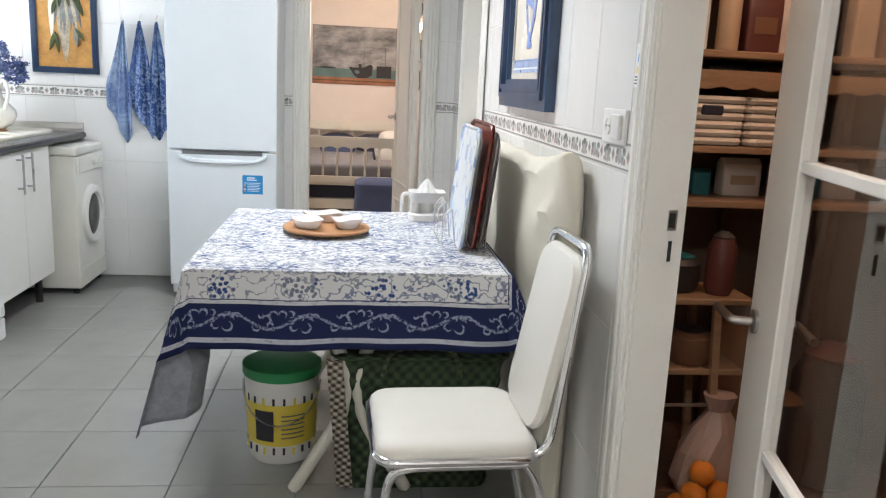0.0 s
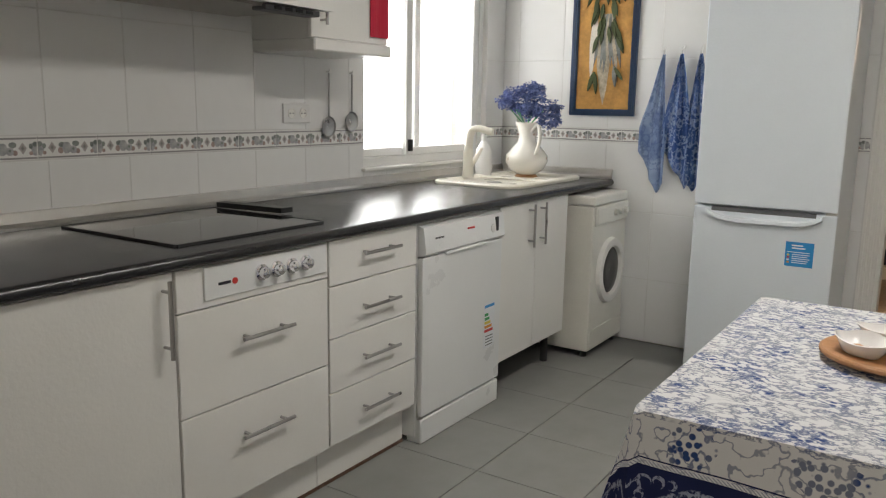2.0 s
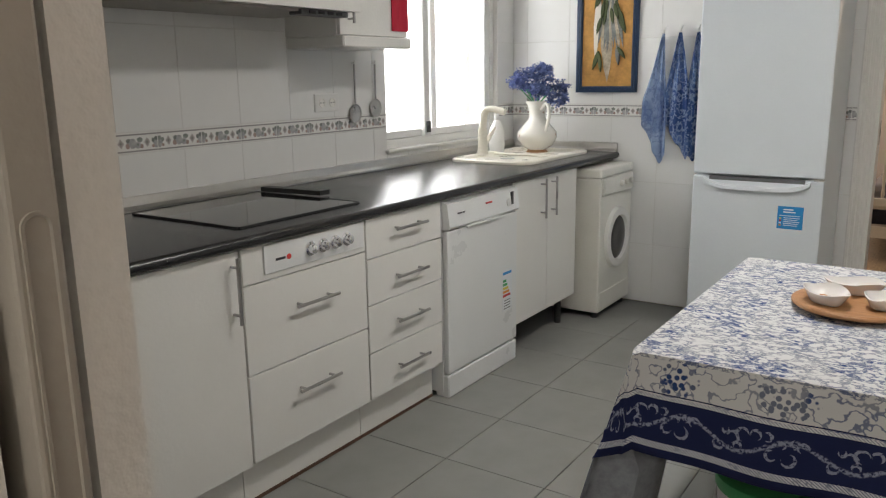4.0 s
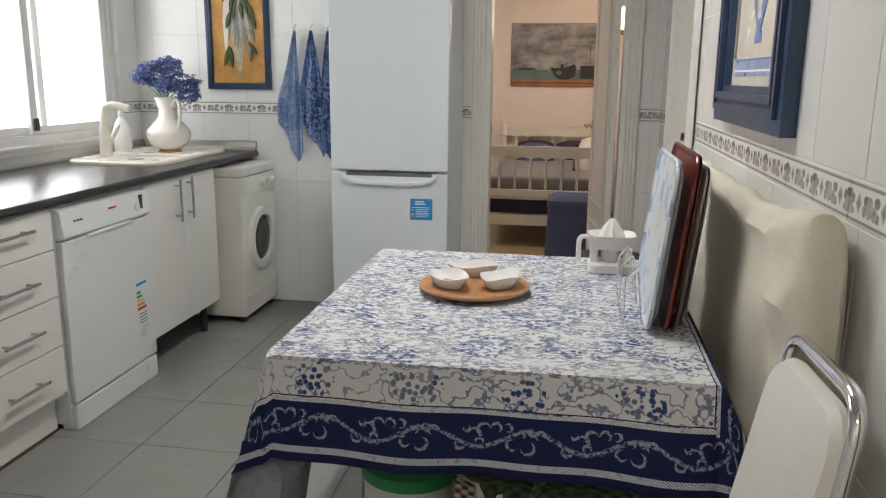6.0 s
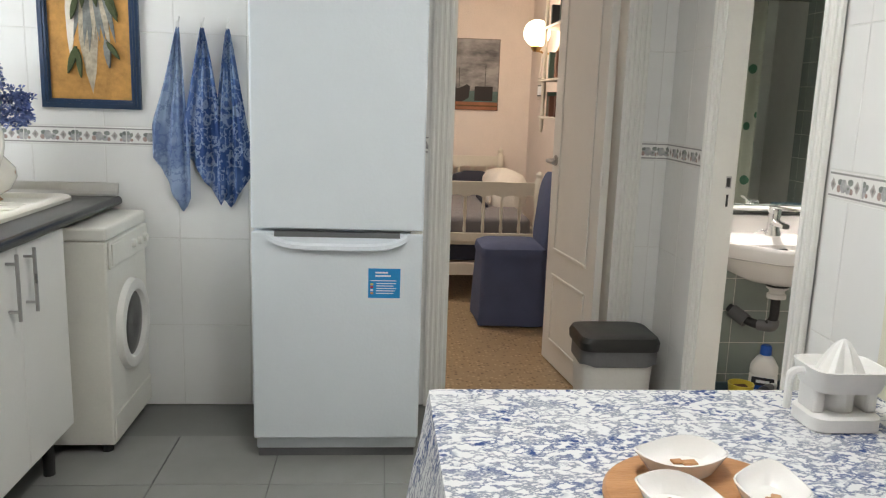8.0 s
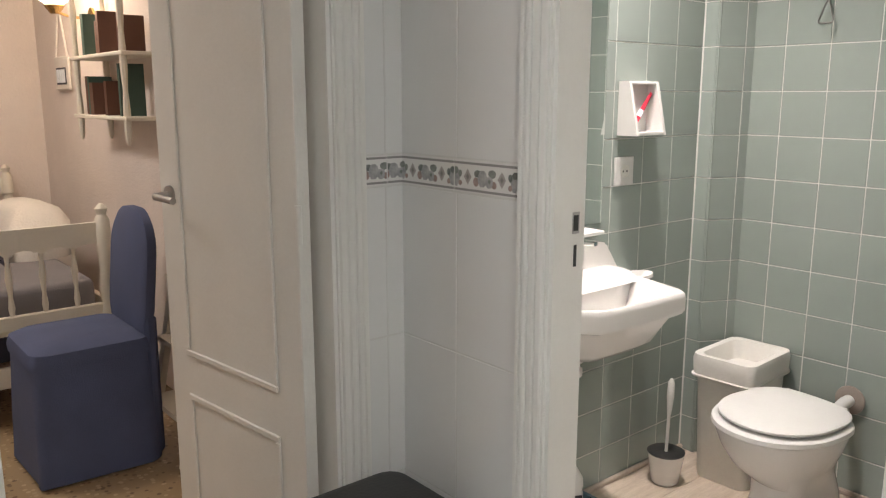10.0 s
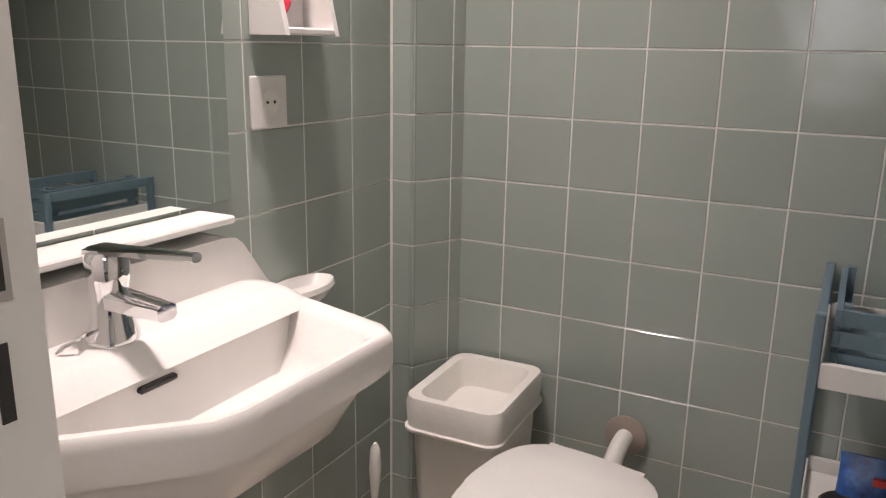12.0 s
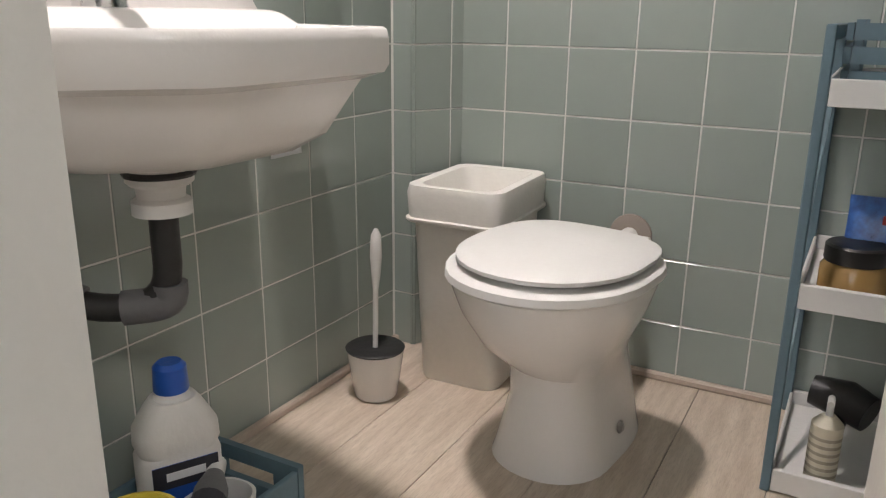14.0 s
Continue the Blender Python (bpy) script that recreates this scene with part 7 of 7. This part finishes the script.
for k, (x, y, z) in enumerate(((-0.09, -0.06, 0.05), (0.0, -0.07, 0.05), (0.08, -0.05, 0.05), (-0.05, 0.03, 0.05), (0.04, 0.03, 0.05), (-0.03, -0.02, 0.115), (0.055, -0.015, 0.115), (0.0, 0.0, 0.175))):
    og = thing("orange", "ripe orange in the pantry crate", "fruit", (1.30 + x, 2.72 + y, z), 0, "oranges")
    part("fruit", lathe([(max(0.002, 0.039 * math.sin(q * math.pi / 10)), -0.038 * math.cos(q * math.pi / 10)) for q in range(11)], 18), ORANGE, og, "", True)
    part("stem_button", lathe(((0.004, 0.036), (0.004, 0.039)), 8), LABEL_G, og)
pb = thing("plastic_bag", "crumpled translucent plastic bag in the pantry", "bag", (1.40, 2.86, 0.0))
rnd = random.Random(5)
part("bag", loft([[(0.11 * f_ * math.cos(a) * (1 + 0.2 * rnd.random()), 0.09 * f_ * math.sin(a) * (1 + 0.2 * rnd.random()), z) for a in [q * math.pi / 9 for q in range(18)]] for z, f_ in ((0.0, 0.8), (0.08, 1.05), (0.18, 0.95), (0.26, 0.6), (0.32, 0.3), (0.37, 0.45))]), plain("pale_plastic", (0.42, 0.30, 0.25), 0.35), pb)

# ---- wall and floor pieces ----
CUTS = {}


def cut_mesh(base, w, h, thick, mat, bevel):
    key = (base, round(w, 3), round(h, 3))
    if key not in CUTS:
        CUTS[key] = slab_mesh(base, w - 0.0035, h - 0.0035, thick, mat, bevel)
    return CUTS[key]


def tiled(owner, origin, turn, u0, u1, v0, v1, du, dv, u_at, v_at, base, thick, mat, holes=(), bevel=0.001):
    """Tiles on an upright face: u runs along it from origin, turned by turn; joints pass through u_at, v_at; holes are left free."""
    face = pose(*origin, 0, 0, turn)

    def lines(a, b, step, at):
        first = at + math.floor((a - at) / step) * step
        out = [a]
        while first < b - 0.012:
            if first > a + 0.012:
                out.append(first)
            first += step
        return out + [b]
    us, vs = lines(u0, u1, du, u_at), lines(v0, v1, dv, v_at)
    for a, b in zip(us, us[1:]):
        for c, d in zip(vs, vs[1:]):
            rects = [(a, b, c, d)]
            for h in holes:
                nxt = []
                for p, q, r, s in rects:
                    if q <= h[0] or p >= h[1] or s <= h[2] or r >= h[3]:
                        nxt.append((p, q, r, s))
                        continue
                    nxt += [(p, h[0], r, s)] if h[0] > p else []
                    nxt += [(h[1], q, r, s)] if h[1] < q else []
                    p, q = max(p, h[0]), min(q, h[1])
                    nxt += [(p, q, r, h[2])] if h[2] > r else []
                    nxt += [(p, q, h[3], s)] if h[3] < s else []
                rects = nxt
            for p, q, r, s in rects:
                if q - p > 0.012 and s - r > 0.012:
                    piece(base, cut_mesh(base, q - p, s - r, thick, mat, bevel), owner, face @ pose((p + q) / 2, thick - 0.0015, (r + s) / 2))


V0, VB, VT = -0.016, 1.108, 1.184
# back wall faces -y: u = x
for lo, hi, at in ((0.0, VB, V0 + 0.374), (VT, H, VT)):
    tiled(wall_back, (0, BY, 0), 0, LX, 0.86, lo, hi, 0.285, 0.374, -1.19, at, "tile", 0.008, TILE_K, [(-0.165, 0.742, 0, 2.14)])
    tiled(wall_right, (RX, 0, 0), -90, -BY, -1.5, lo, hi, 0.285, 0.374, -2.67, at, "tile", 0.008, TILE_K, [(-2.32, -1.2, 0, 2.14), (-5.32, -4.48, 0, 2.14)])
    tiled(wall_window, (LX, 0, 0), 90, 1.55, BY, lo, hi, 0.285, 0.374, 2.87, at, "tile", 0.008, TILE_K, [(4.40, 5.52, 1.0, 2.15)])
tiled(wall_back, (0, BY, 0), 0, LX, 0.86, VB, VT, 0.2, 0.2, -1.19, VB, "border_tile", 0.010, FRIEZE, [(-0.165, 0.742, 0, 2.14)])
tiled(wall_right, (RX, 0, 0), -90, -BY, -1.5, VB, VT, 0.2, 0.2, -5.53, VB, "border_tile", 0.010, FRIEZE, [(-2.32, -1.2, 0, 2.14), (-5.32, -4.48, 0, 2.14)])
tiled(wall_window, (LX, 0, 0), 90, 1.55, BY, VB, VT, 0.2, 0.2, 3.44, VB, "border_tile", 0.010, FRIEZE, [(4.40, 5.52, 1.0, 2.15)])
tiled(wall_basin, (0, 5.7715, 0), 0, 0.931, 2.197, 0.0, 2.1, 0.161, 0.15, 1.722, 0.135, "tile", 0.008, TILE_B, bevel=0.0012)
tiled(wall_toilet, (2.3215, 0, 0), -90, -5.653, -4.1, 0.0, 2.1, 0.15, 0.15, -5.236, 0.135, "tile", 0.008, TILE_B, bevel=0.0012)
tiled(pillar, (2.197, 5.711, 0), -26.5, -0.007, 0.142, 0.0, 2.1, 0.105, 0.15, 0.0, 0.135, "tile", 0.008, TILE_B, bevel=0.0012)
tiled(pillar, (2.197, 0, 0), -90, -5.7665, -5.705, 0.0, 2.1, 0.15, 0.15, -5.77, 0.135, "tile", 0.008, TILE_B, bevel=0.0012)
for i in range(6):
    for j in range(16):
        cx, cy = -1.13 + 0.4 * (i - 0.5), 3.8 + 0.4 * (j - 11.5)
        if cx < RX + 0.1 and -0.6 < cy < 5.74:
            w = min(cx + 0.2, RX) - (cx - 0.2)
            h = min(cy + 0.2, BY) - (cy - 0.2)
            piece("tile", cut_mesh("floor_tile", w, h, 0.006, TILE_F, 0.001), floor, pose(cx - 0.2 + w / 2, cy - 0.2 + h / 2, -0.006, -90))

PLANK = {}
for j in range(12):
    y0 = 5.768 - 0.185 * (j + 1)
    cut = 0.962 + 0.45 * ((j * 0.37) % 1) + 0.3
    for x0, x1 in ((0.962, cut), (cut, 2.318)):
        key = round(x1 - x0, 3)
        if key not in PLANK:
            PLANK[key] = slab_mesh("plank", x1 - x0 - 0.0015, 0.1835, 0.004, BATH_PLANK, 0.0008)
        piece("plank", PLANK[key], bath_floor, pose((x0 + x1) / 2, y0 + 0.0925, -0.004, -90))
